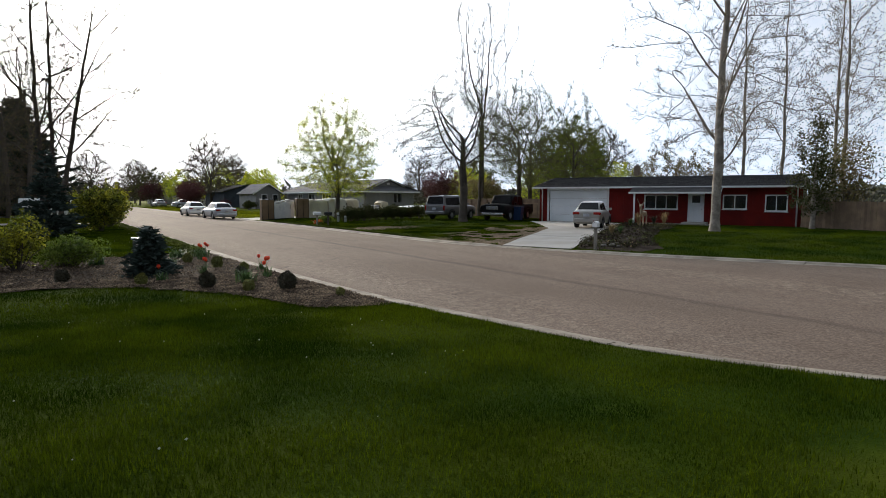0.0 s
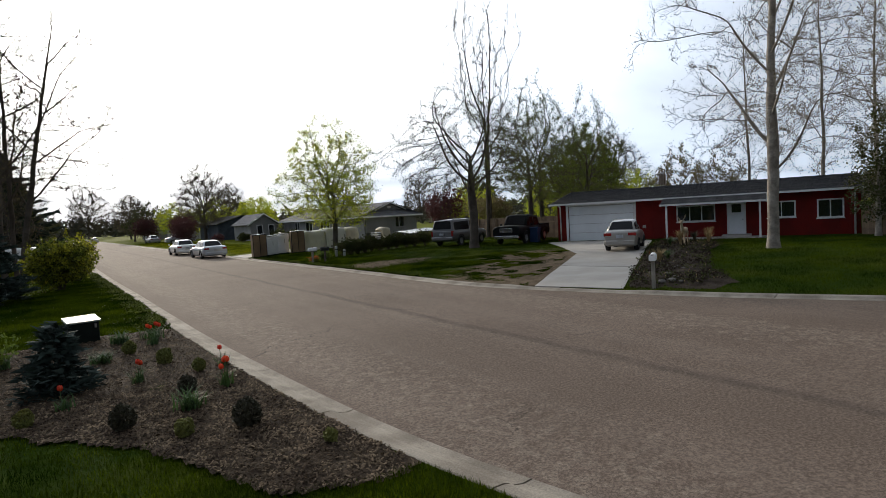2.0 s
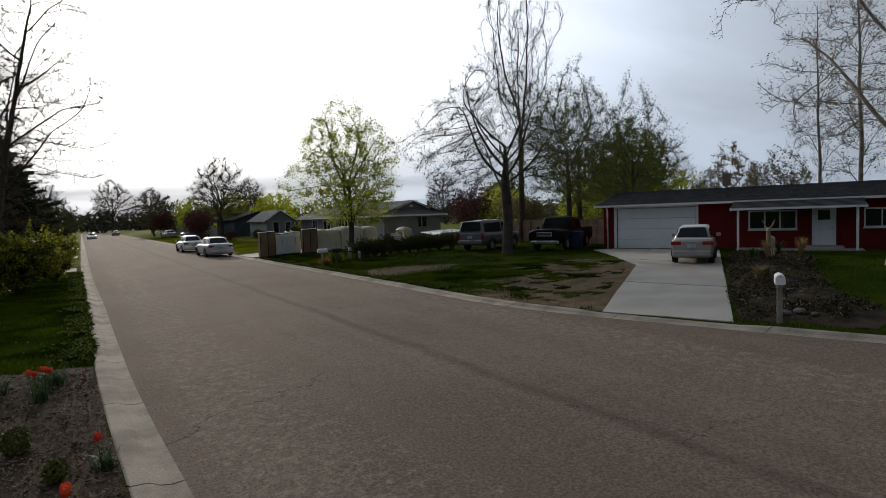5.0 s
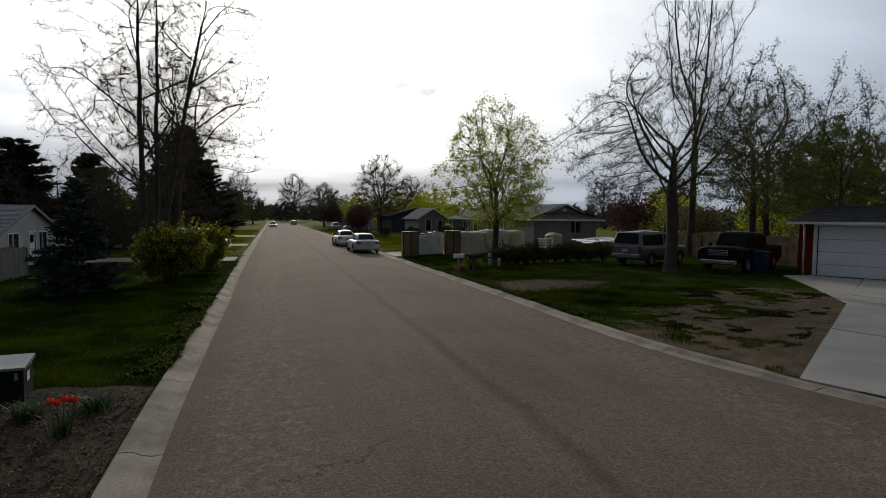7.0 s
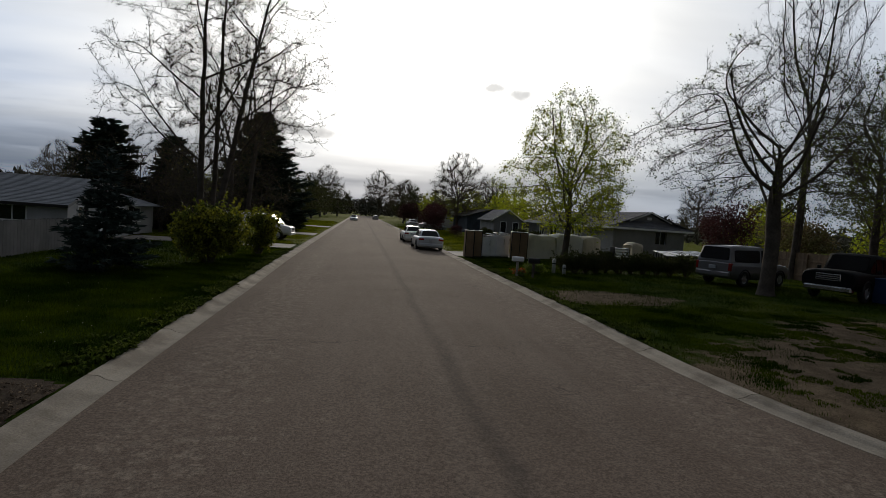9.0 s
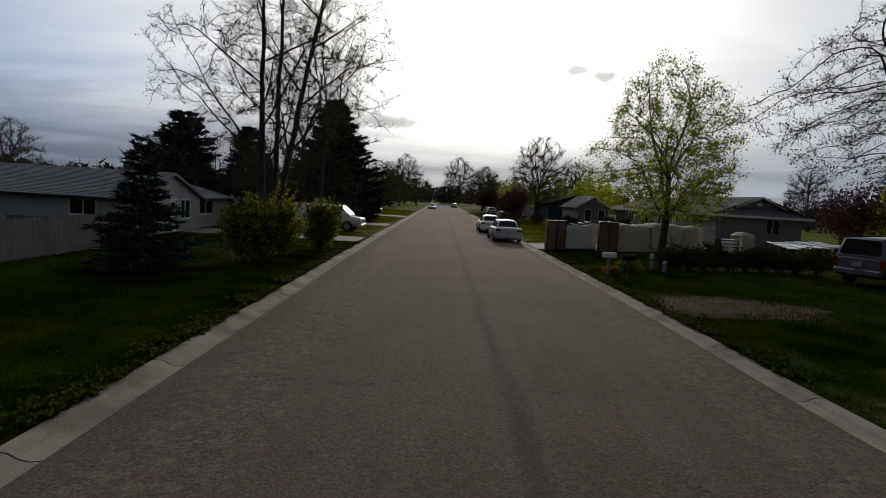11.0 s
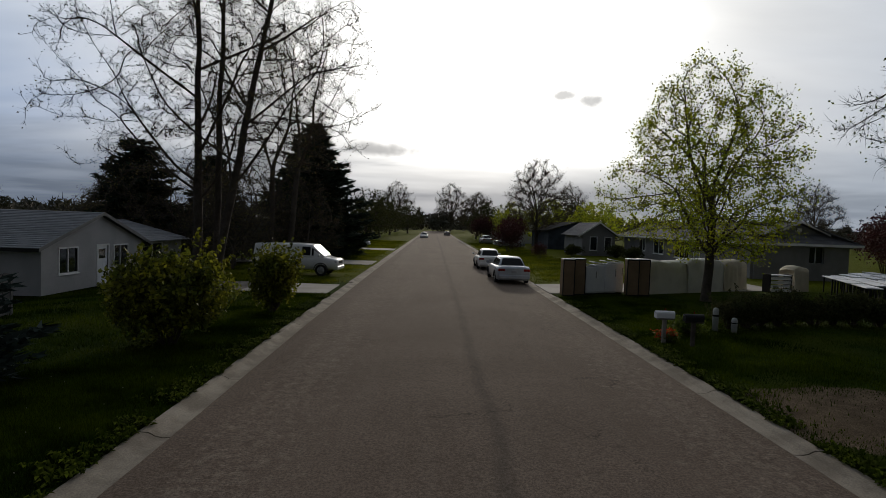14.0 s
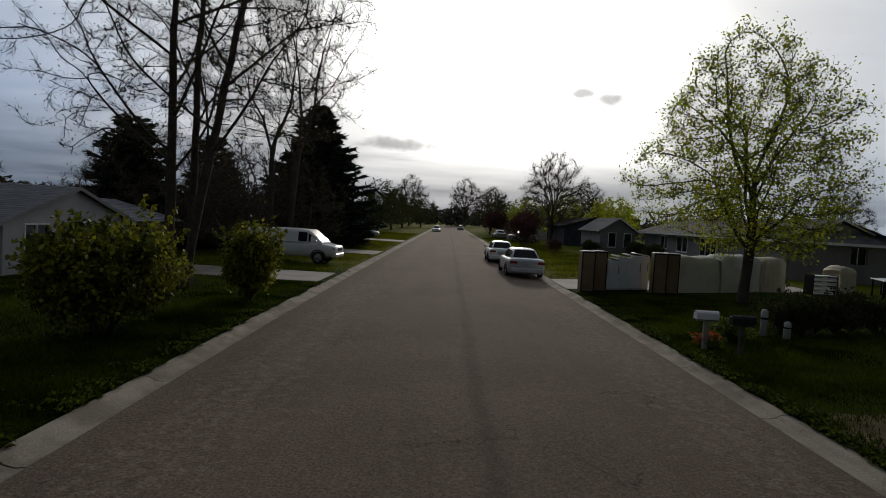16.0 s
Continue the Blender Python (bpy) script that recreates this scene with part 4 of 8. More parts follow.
DARK_ROOM = material("dark_room", (0.03, 0.028, 0.026), 0.9, bump=0, vary=0.2)
DOOR_WHITE = material("white_door_paint", (0.88, 0.89, 0.90), 0.45, grain=25, patch=1.5, second=(0.83, 0.84, 0.85), bump=0.05, vary=0.05)
METAL = material("dull_metal", (0.35, 0.35, 0.36), 0.45, metal=0.8, bump=0.05, vary=0.1)


def roof_plane(name, parent, eave_a, eave_b, ridge_a, ridge_b, mat, courses=22, lift=0.02):
    """A roof slope of lapped shingle courses between an eave and a ridge."""
    ea, eb, ra, rb = (Vector(p) for p in (eave_a, eave_b, ridge_a, ridge_b))
    up = (eb - ea).cross(ra - ea).normalized()
    if up.z < 0:
        up = -up
    slope = empty(name)
    slope.parent = parent
    for k in range(courses):
        bm = bmesh.new()
        t0, t1 = k / courses, min((k + 1.12) / courses, 1.0)
        p = [ea.lerp(ra, t0), eb.lerp(rb, t0), eb.lerp(rb, t1), ea.lerp(ra, t1)]
        top = [p[0] + up * (lift + 0.018), p[1] + up * (lift + 0.018), p[2] + up * (lift - 0.004), p[3] + up * (lift - 0.004)]
        bot = [q - up * 0.02 for q in p]
        v = [bm.verts.new(q) for q in top + bot]
        for f in ((0, 1, 2, 3), (7, 6, 5, 4), (0, 4, 5, 1), (1, 5, 6, 2), (2, 6, 7, 3), (3, 7, 4, 0)):
            bm.faces.new([v[i] for i in f])
        bmesh.ops.recalc_face_normals(bm, faces=bm.faces)
        part("shingle_course", bm, mat, slope)
    return slope


def prism(name, parent, pts, depth, mat, m=None):
    """An upright polygon (u, z) with thickness."""
    bm = bmesh.new()
    f = [bm.verts.new((u, 0, z)) for u, z in pts]
    g = [bm.verts.new((u, -depth, z)) for u, z in pts]
    bm.faces.new(f), bm.faces.new(g[::-1])
    for i in range(len(pts)):
        j = (i + 1) % len(pts)
        bm.faces.new((f[j], f[i], g[i], g[j]))
    if m is not None:
        bmesh.ops.transform(bm, matrix=m, verts=bm.verts)
    bmesh.ops.recalc_face_normals(bm, faces=bm.faces)
    return part(name, bm, mat, parent)


def board(name, parent, a, b, width, depth, mat):
    """A straight board of upright section from a to b."""
    a, b = Vector(a), Vector(b)
    d = b - a
    side = Vector((d.y, -d.x, 0)).normalized() * (depth / 2)
    bm = bmesh.new()
    v = [bm.verts.new(p + s + Vector((0, 0, z))) for p in (a, b) for s in (side, -side) for z in (-width, 0)]
    for f in ((0, 1, 3, 2), (4, 6, 7, 5), (0, 4, 5, 1), (2, 3, 7, 6), (0, 2, 6, 4), (1, 5, 7, 3)):
        bm.faces.new([v[i] for i in f])
    bmesh.ops.recalc_face_normals(bm, faces=bm.faces)
    return part(name, bm, mat, parent)


def house_door(parent, m, u0, u1, v0, v1, mat=DOOR_WHITE):
    d = box("door", (u0, -0.09, v0), (u1, -0.04, v1), mat, parent, 0.006, m=m)
    w, h = u1 - u0, v1 - v0
    for k, (lo, hi) in enumerate(((0.08, 0.42), (0.46, 0.62))):
        for c in (0.12, 0.54):
            box("door_panel", (u0 + w * c, -0.042, v0 + h * lo), (u0 + w * (c + 0.34), -0.032, v0 + h * hi), mat, d, 0.006, m=m)
    box("pane", (u0 + w * 0.2, -0.041, v0 + h * 0.68), (u0 + w * 0.8, -0.034, v0 + h * 0.92), GLASS, d, m=m)
    box("door_handle", (u1 - 0.10, -0.04, v0 + h * 0.46), (u1 - 0.06, 0.01, v0 + h * 0.49), METAL, d, 0.005, m=m)
    bm = bmesh.new()
    for lo, hi in (((u0 - 0.08, -0.1, v0), (u0, 0.025, v1 + 0.08)), ((u1, -0.1, v0), (u1 + 0.08, 0.025, v1 + 0.08)), ((u0, -0.1, v1), (u1, 0.025, v1 + 0.08))):
        box_into(bm, lo, hi, m=m)
    part("door_frame", bm, WHITE, parent)
    return d


def red_house():
    h = tagged(empty("red_house"), "low red-sided ranch house with white trim and dark shingle roof", "house")
    h.matrix_basis = pose(30.05, 29.5, 0.27, 0, 0, 25) @ Matrix.Diagonal((1, 1, 1.02, 1)) @ pose(-29.3, -29.5, 0)
    X, Y0, Y1, Z0, ZE = 29.3, 29.5, 13.5, -0.02, 2.38
    a, b = (X, Y0), (X, Y1)
    m = on_wall(a, b, -1)
    m = Matrix(((0, -1, 0, X), (-1, 0, 0, Y0), (0, 0, 1, 0), (0, 0, 0, 1)))  # u towards -y, out towards -x

    def u(y):
        return Y0 - y

    holes = [(u(28.87), u(24.75), Z0, 2.24), (u(22.2), u(20.25), 1.05, 1.85), (u(19.5), u(18.7), 0.12, 2.02), (u(17.5), u(16.3), 1.1, 1.85), (u(15.2), u(14.15), 1.0, 1.85)]
    wall("front_wall", h, a, b, Z0, ZE, 0.16, RED, holes, out=1)
    wall("side_wall", h, (X + 0.16, Y1), (X + 8.8, Y1), Z0, ZE, 0.16, RED, out=-1)
    wall("side_wall", h, (X + 0.16, Y0), (X + 8.8, Y0), Z0, ZE, 0.16, RED, out=1)
    wall("rear_wall", h, (X + 8.8, Y0), (X + 8.8, Y1), Z0, ZE, 0.16, RED, out=-1)
    # vertical boards of the siding
    for k in range(int((Y0 - Y1) / 0.405)):
        y = Y0 - 0.2 - k * 0.405
        spans = [(Z0, ZE)]
        for hu0, hu1, hv0, hv1 in holes:
            if hu0 - 0.1 < Y0 - y < hu1 + 0.1:
                spans = [(lo, hi) for lo, hi in ((Z0, hv0 - 0.12), (hv1 + 0.09, ZE)) if hi - lo > 0.05]
        for lo, hi in spans:
            box("batten", (X - 0.014, y - 0.018, lo), (X + 0.002, y + 0.018, hi), RED, h)
    # garage door of four sections, each with raised panels
    gd = empty("garage_door")
    gd.parent = h
    for k in range(4):
        z = Z0 + 0.01 + k * 0.562
        box("door_section", (u(28.84), -0.10, z), (u(24.78), -0.055, z + 0.552), DOOR_WHITE, gd, 0.012, m=m)
    bm = bmesh.new()
    for lo, hi in (((u(29.02), -0.05, Z0), (u(28.87), 0.03, 2.34)), ((u(24.75), -0.05, Z0), (u(24.6), 0.03, 2.34)), ((u(28.87), -0.05, 2.24), (u(24.75), 0.03, 2.34))):
        box_into(bm, lo, hi, m=m)
    part("door_frame", bm, WHITE, gd)
    for y0, y1, z0, z1, n in ((22.2, 20.25, 1.05, 1.85, 3), (17.5, 16.3, 1.1, 1.85, 2), (15.2, 14.15, 1.0, 1.85, 2)):
        window(h, m, u(y0), u(y1), z0, z1, n)
    house_door(h, m, u(19.5), u(18.7), 0.12, 2.02)
    # roof with its fascia and gutter
    ridge_x, ridge_z, eave_x, eave_z = X + 4.4, 3.25, X - 0.65, 2.42
    back_x, gable = X + 9.45, 0.45
    roof = h
    y0, y1 = Y0 + gable, Y1 - gable
    roof_plane("roof_slope", roof, (eave_x, y0, eave_z), (eave_x, y1, eave_z), (ridge_x, y0, ridge_z), (ridge_x, y1, ridge_z), SHINGLE, 28)
    roof_plane("roof_slope", roof, (back_x, y0, eave_z), (back_x, y1, eave_z), (ridge_x, y0, ridge_z), (ridge_x, y1, ridge_z), SHINGLE, 28)
    board("fascia", roof, (eave_x - 0.012, y0, eave_z + 0.02), (eave_x - 0.012, y1, eave_z + 0.03), 0.11, 0.03, WHITE)
    box("soffit", (eave_x, y1, eave_z - 0.06), (X, y0, eave_z - 0.04), WHITE, roof)
    for yy in (y0, y1):
        board("rake", roof, (eave_x, yy, eave_z + 0.02), (ridge_x, yy, ridge_z + 0.02), 0.16, 0.03, WHITE)
        board("rake", roof, (back_x, yy, eave_z + 0.02), (ridge_x, yy, ridge_z + 0.02), 0.16, 0.03, WHITE)
    for yy, s in ((Y0, 1), (Y1, -1)):
        prism("gable_wall", h, [(X, ZE), (X + 8.8, ZE), (ridge_x, ridge_z - 0.12)], 0.16 * s, RED, Matrix.Translation((0, yy, 0)))
    # porch
    px, pz = X - 1.75, 2.05
    porch = h
    roof_plane("porch_roof", porch, (px, 22.9, pz), (px, 17.6, pz), (X - 0.3, 22.9, 2.47), (X - 0.3, 17.6, 2.47), SHINGLE, 8)
    board("fascia", porch, (px - 0.012, 22.95, pz + 0.02), (px - 0.012, 17.55, pz + 0.02), 0.10, 0.03, WHITE)
    for yy in (22.9, 17.6):
        board("fascia", porch, (px, yy, pz + 0.02), (X - 0.05, yy, 2.46), 0.13, 0.03, WHITE)
    for yy in (22.6, 17.9):
        box("post", (px + 0.12, yy - 0.05, -0.05), (px + 0.22, yy + 0.05, pz - 0.02), WHITE, porch, 0.01)
    box("porch_floor", (px + 0.05, 17.6, -0.15), (X - 0.003, 22.7, 0.10), SLAB, porch, 0.015)
    box("door_step", (px + 0.55, 18.35, 0.103), (X - 0.006, 19.8, 0.22), SLAB, porch, 0.012)
    # downpipes and chimney
    for yy in (29.38, 13.62):
        tube("downpipe", [(X - 0.06, yy, 0.05), (X - 0.06, yy, 2.2), (eave_x + 0.1, yy, 2.42)], 0.045, WHITE, h, 8)
    ch = empty("chimney")
    ch.parent = h
    for k in range(8):
        zz = 3.35 + k * 0.085
        for j, (lo, hi) in enumerate((((0, 0), (0.21, 0.10)), ((0.22, 0), (0.43, 0.10)), ((0, 0.33), (0.21, 0.43)), ((0.22, 0.33), (0.43, 0.43)), ((0, 0.11), (0.10, 0.32)), ((0.33, 0.11), (0.43, 0.32)))):
            o = 0.004 * ((j + k) % 3)
            box("brick", (33.6 + lo[0] + o, 23.5 + lo[1] + o, zz), (33.6 + hi[0] - o, 23.5 + hi[1] - o, zz + 0.077), BRICK, ch)
    tube("flue", [(33.815, 23.715, 3.4), (33.815, 23.715, 4.2)], 0.09, METAL, ch, 10)
    box("cap", (33.57, 23.47, 4.03), (34.06, 23.96, 4.07), CONCRETE, ch, 0.01)
    return h


red_house()


def grey_house():
    """The long grey ranch house across the appliance yard."""
    h = tagged(empty("grey_house", 0, 0, 0.38), "long grey-sided ranch house with grey roof and white-edged gable", "house")
    X, Y0, Y1, Z0, ZE = 29.6, 81.5, 56.8, -0.05, 2.3

    def u(y):
        return Y0 - y

    m = Matrix(((0, -1, 0, X), (-1, 0, 0, Y0), (0, 0, 1, 0), (0, 0, 0, 1)))
    wins = [(77.0, 75.4, 0.95, 2.05, 2), (73.2, 71.0, 0.85, 2.05, 2), (68.5, 65.8, 0.75, 2.05, 3)]
    holes = [(u(y0), u(y1), z0, z1) for y0, y1, z0, z1, _ in wins] + [(u(61.7), u(57.6), Z0, 2.1), (u(64.9), u(64.0), 0.1, 2.13)]
    wall("front_wall", h, (X, Y0), (X, Y1), Z0, ZE, 0.16, GREY_SIDING, holes, out=1)
    for k in range(12):
        z = Z0 + 0.1 + k * 0.18
        spans, cuts = [], sorted((hu0 - 0.1, hu1 + 0.1) for hu0, hu1, hv0, hv1 in holes if hv0 - 0.1 < z < hv1 + 0.1)
        at = 0.0
        for c0, c1 in cuts:
            spans.append((at, c0))
            at = c1
        spans.append((at, Y0 - Y1))
        for s0, s1 in spans:
            if s1 - s0 > 0.1:
                box("siding_board", (s0, -0.002, z - 0.03), (s1, 0.014, z), GREY_SIDING, h, m=m)
    wall("side_wall", h, (X + 0.16, Y1), (X + 6.4, Y1), Z0, ZE, 0.16, GREY_SIDING, [(3.6, 4.6, 1.1, 2.1)], out=-1)
    window(h, Matrix(((1, 0, 0, X + 0.16), (0, -1, 0, Y1), (0, 0, 1, 0), (0, 0, 0, 1))), 3.6, 4.6, 1.1, 2.1, 2)
    wall("side_wall", h, (X + 0.16, Y0), (X + 6.4, Y0), Z0, ZE, 0.16, GREY_SIDING, out=1)
    wall("rear_wall", h, (X + 6.4, Y0), (X + 6.4, Y1), Z0, ZE, 0.16, GREY_SIDING, out=-1)
    for y0, y1, z0, z1, n in wins:
        window(h, m, u(y0), u(y1), z0, z1, n)
    gd = empty("garage_door")
    gd.parent = h
    for k in range(4):
        box("door_section", (u(61.67), -0.1, Z0 + 0.02 + k * 0.52), (u(57.63), -0.06, Z0 + 0.53 + k * 0.52), GREY_SIDING, gd, 0.012, m=m)
    house_door(h, m, u(64.9), u(64.0), 0.1, 2.13, GREY_SIDING)
    roof = h
    ex, ez, rx, rz, bx = X - 0.7, 2.34, X + 3.5, 3.82, X + 7.1
    y0, y1 = Y0 + 0.4, Y1 - 0.5
    roof_plane("roof_slope", roof, (ex, y0, ez), (ex, y1, ez), (rx, y0, rz), (rx, y1 + 1.0, rz), SHINGLE_GREY, 24)
    roof_plane("roof_slope", roof, (bx, y0, ez), (bx, y1, ez), (rx, y0, rz), (rx, y1 + 1.0, rz), SHINGLE_GREY, 24)
    # hip below a small gable at the ridge's end
    roof_plane("roof_slope", roof, (ex, y1, ez), (bx, y1, ez), (rx - 1.75, y1 + 1.35, 3.05), (rx + 1.75, y1 + 1.35, 3.05), SHINGLE_GREY, 12)
    board("fascia", roof, (ex - 0.012, y0, ez + 0.02), (ex - 0.012, y1, ez + 0.02), 0.16, 0.03, WHITE)
    board("fascia", roof, (ex, y1 - 0.012, ez + 0.02), (bx, y1 - 0.012, ez + 0.02), 0.16, 0.03, WHITE)
    gm = Matrix(((1, 0, 0, 0), (0, -1, 0, y1 + 1.2), (0, 0, 1, 0), (0, 0, 0, 1)))
    prism("gable_wall", h, [(rx - 1.6, 2.98), (rx + 1.6, 2.98), (rx, 3.66)], 0.14, GREY_SIDING, gm)
    for s in (-1, 1):
        roof_plane("roof_slope", roof, (rx + s * 1.95, y1 + 0.85, 3.0), (rx + s * 1.95, y1 + 4.0, 3.0), (rx, y1 + 0.85, 3.82), (rx, y1 + 4.0, 3.82), SHINGLE_GREY, 8)
        board("rake", roof, (rx + s * 1.95, y1 + 0.835, 3.03), (rx, y1 + 0.835, 3.85), 0.15, 0.03, WHITE)
    box("gable_vent", (rx - 0.2, 0.002, 3.12), (rx + 0.2, 0.03, 3.36), WHITE, h, m=gm)
    # wing with its gable towards the yard
    wx0, wx1, wy0, wy1 = 25.0, 28.6, 81.6, 90.0
    m2 = Matrix(((1, 0, 0, wx0), (0, -1, 0, wy0), (0, 0, 1, 0), (0, 0, 0, 1)))
    wall("wing_wall", h, (wx0, wy0), (wx1, wy0), Z0, 2.2, 0.16, GREY_SIDING, [(0.9, 1.6, 0.6, 2.0), (2.5, 3.2, 0.6, 2.0)], out=1)
    wall("wing_wall", h, (wx0, wy0 + 0.16), (wx0, wy1), Z0, 2.2, 0.16, GREY_SIDING, out=-1)
    wall("wing_wall", h, (wx1, wy0 + 0.16), (wx1, wy1), Z0, 2.2, 0.16, GREY_SIDING, out=1)
    for u0 in (0.9, 2.5):
        window(h, m2, u0, u0 + 0.7, 0.6, 2.0, 1)
    prism("gable_wall", h, [(0, 2.2), (wx1 - wx0, 2.2), ((wx1 - wx0) / 2, 3.5)], 0.16, GREY_SIDING, m2)
    for ux, s in ((wx0 - 0.5, 1), (wx1 + 0.5, -1)):
        roof_plane("roof_slope", roof, (ux, wy0 - 0.4, 2.1), (ux, wy1, 2.1), ((wx0 + wx1) / 2, wy0 - 0.4, 3.62), ((wx0 + wx1) / 2, wy1, 3.62), SHINGLE_GREY, 14)
        board("rake", roof, (ux, wy0 - 0.41, 2.14), ((wx0 + wx1) / 2, wy0 - 0.41, 3.66), 0.17, 0.03, WHITE)
    tube("aerial", [(X + 3, 64, 3.5), (X + 3, 64, 5.4)], 0.015, METAL, h, 6)
    return h


grey_house()


def tan_house():
    """The house beyond the spruce, its gable to the street."""
    h = tagged(empty("gable_house"), "pale grey-sided house with its gable wall towards the street", "house")
    h.matrix_basis = pose(0.83, 1.62, 0.31) @ Matrix.Diagonal((0.905, 0.905, 0.905, 1))
    X, Y0, Y1, Z0, ZE, AP = -8.3, 45.3, 53.9, -0.6, 1.6, 3.15

    m = Matrix(((0, 1, 0, X), (1, 0, 0, Y0), (0, 0, 1, 0), (0, 0, 0, 1)))
    wins = [(1.2, 2.5, 0.3, 1.42, 2), (5.65, 6.95, 0.28, 1.42, 2)]
    holes = [(a, b, c, d) for a, b, c, d, _ in wins] + [(4.15, 5.1, Z0, 1.46)]
    wall("front_wall", h, (X, Y0), (X, Y1), Z0, ZE, 0.16, TAN_SIDING, holes, out=1)
    for k in range(11):
        z = Z0 + 0.1 + k * 0.18
        at, spans = 0.0, []
        for c0, c1 in sorted((a - 0.1, b + 0.1) for a, b, c, d in holes if c - 0.1 < z < d + 0.1):
            spans.append((at, c0))
            at = c1
        spans.append((at, Y1 - Y0))
        for s0, s1 in spans:
            box("siding_board", (s0, -0.002, z - 0.03), (s1, 0.014, z), TAN_SIDING, h, m=m)
    wall("side_wall", h, (X - 0.16, Y0), (X - 22, Y0), Z0, ZE, 0.16, TAN_SIDING, [(2.0, 3.4, 0.52, 1.32), (8.0, 9.6, 0.52, 1.32)], out=-1)
    ms = Matrix(((-1, 0, 0, X - 0.16), (0, -1, 0, Y0), (0, 0, 1, 0), (0, 0, 0, 1)))
    for u0, u1 in ((2.0, 3.4), (8.0, 9.6)):
        window(h, ms, u0, u1, 0.52, 1.32, 2)
    wall("side_wall", h, (X - 0.16, Y1), (X - 22, Y1), Z0, ZE, 0.16, TAN_SIDING, out=1)
    wall("rear_wall", h, (X - 22, Y0), (X - 22, Y1), Z0, ZE, 0.16, TAN_SIDING, out=-1)
    for a, b, c, d, n in wins:
        window(h, m, a, b, c, d, n)
    house_door(h, m, 4.15, 5.1, Z0, 1.46)
    prism("gable_wall", h, [(0, ZE), (Y1 - Y0, ZE), ((Y1 - Y0) / 2, AP - 0.12)], 0.16, TAN_SIDING, m)
    roof = h
    yc = (Y0 + Y1) / 2
    for ye in (Y0 - 0.5, Y1 + 0.5):
        roof_plane("roof_slope", roof, (X + 0.25, ye, ZE - 0.1), (X - 22.5, ye, ZE - 0.1), (X + 0.25, yc, AP), (X - 22.5, yc, AP), SHINGLE_PALE, 22)
        board("rake", roof, (X + 0.26, ye, ZE - 0.06), (X + 0.26, yc, AP + 0.04), 0.17, 0.03, GREY_SIDING)
        board("fascia", roof, (X + 0.25, ye, ZE - 0.08), (X - 22.5, ye, ZE - 0.08), 0.16, 0.03, DARK_ROOM)
    # annex set back, with its own window
    wall("annex_wall", h, (X - 0.4, Y1 + 0.2), (X - 0.4, Y1 + 6), Z0, 1.52, 0.16, TAN_SIDING, [(0.6, 3.0, 0.42, 1.34)], out=1)
    ma = Matrix(((0, 1, 0, X - 0.4), (1, 0, 0, Y1 + 0.2), (0, 0, 1, 0), (0, 0, 0, 1)))
    window(h, ma, 0.6, 3.0, 0.42, 1.34, 2)
    wall("annex_wall", h, (X - 0.56, Y1 + 6), (X - 8, Y1 + 6), Z0, 1.52, 0.16, TAN_SIDING, out=1)
    roof_plane("roof_slope", roof, (X + 0.2, Y1, 1.54), (X + 0.2, Y1 + 6.4, 1.54), (X - 4.5, Y1, 2.72), (X - 4.5, Y1 + 6.4, 2.72), SHINGLE_PALE, 14)
    roof_plane("roof_slope", roof, (X - 9, Y1, 1.54), (X - 9, Y1 + 6.4, 1.54), (X - 4.5, Y1, 2.72), (X - 4.5, Y1 + 6.4, 2.72), SHINGLE_PALE, 14)
    return h


tan_house()

# ---------------------------------------------------------------- fences


def plank_fence(name, a, b, height, mat, label, width=0.14, z=None):
    """Upright planks on rails between posts."""
    f = tagged(empty(name), label, "fence")
    a, b = Vector((*a, 0)), Vector((*b, 0))
    length = (b - a).length
    d = (b - a) / length
    ang = math.degrees(math.atan2(d.y, d.x))
    rng = random.Random(int(length * 10))
    k = int(length / (width + 0.008))
    mesh = None
    for i in range(k):
        p = a + d * (i + 0.5) * (length / k)
        if mesh is None:
            bm = bmesh.new()
            w = width / 2
            v = [bm.verts.new(c) for c in ((-w, -0.01, 0), (w, -0.01, 0), (w, -0.01, height - 0.04), (w * 0.6, -0.01, height), (-w * 0.6, -0.01, height), (-w, -0.01, height - 0.04))]
            v2 = [bm.verts.new((q.co.x, 0.01, q.co.z)) for q in v]
            bm.faces.new(v), bm.faces.new(v2[::-1])
            for j in range(6):
                bm.faces.new((v[(j + 1) % 6], v[j], v2[j], v2[(j + 1) % 6]))
            mesh = bpy.data.meshes.new("plank")
            bm.to_mesh(mesh), bm.free()
            mesh.materials.append(mat)
        ob = new("plank", mesh)
        ob.matrix_basis = pose(p.x, p.y, terrain(p.x, p.y) + rng.uniform(-0.01, 0.03), 0, rng.uniform(-0.6, 0.6), ang)
        ob.parent = f
    for i in range(int(length / 2.4) + 1):
        p = a + d * min(i * 2.4, length)
        g = terrain(p.x, p.y)
        o = Vector((-d.y, d.x, 0)) * 0.08
        box("post", (p.x + o.x - 0.045, p.y + o.y - 0.045, g - 0.1), (p.x + o.x + 0.045, p.y + o.y + 0.045, g + height - 0.05), mat, f)
    for zz in (0.35, height - 0.35):
        o = Vector((-d.y, d.x, 0)) * 0.032
        board("rail", f, a + o + Vector((0, 0, terrain(a.x, a.y) + zz)), b + o + Vector((0, 0, terrain(b.x, b.y) + zz)), 0.09, 0.04, mat)
    return f


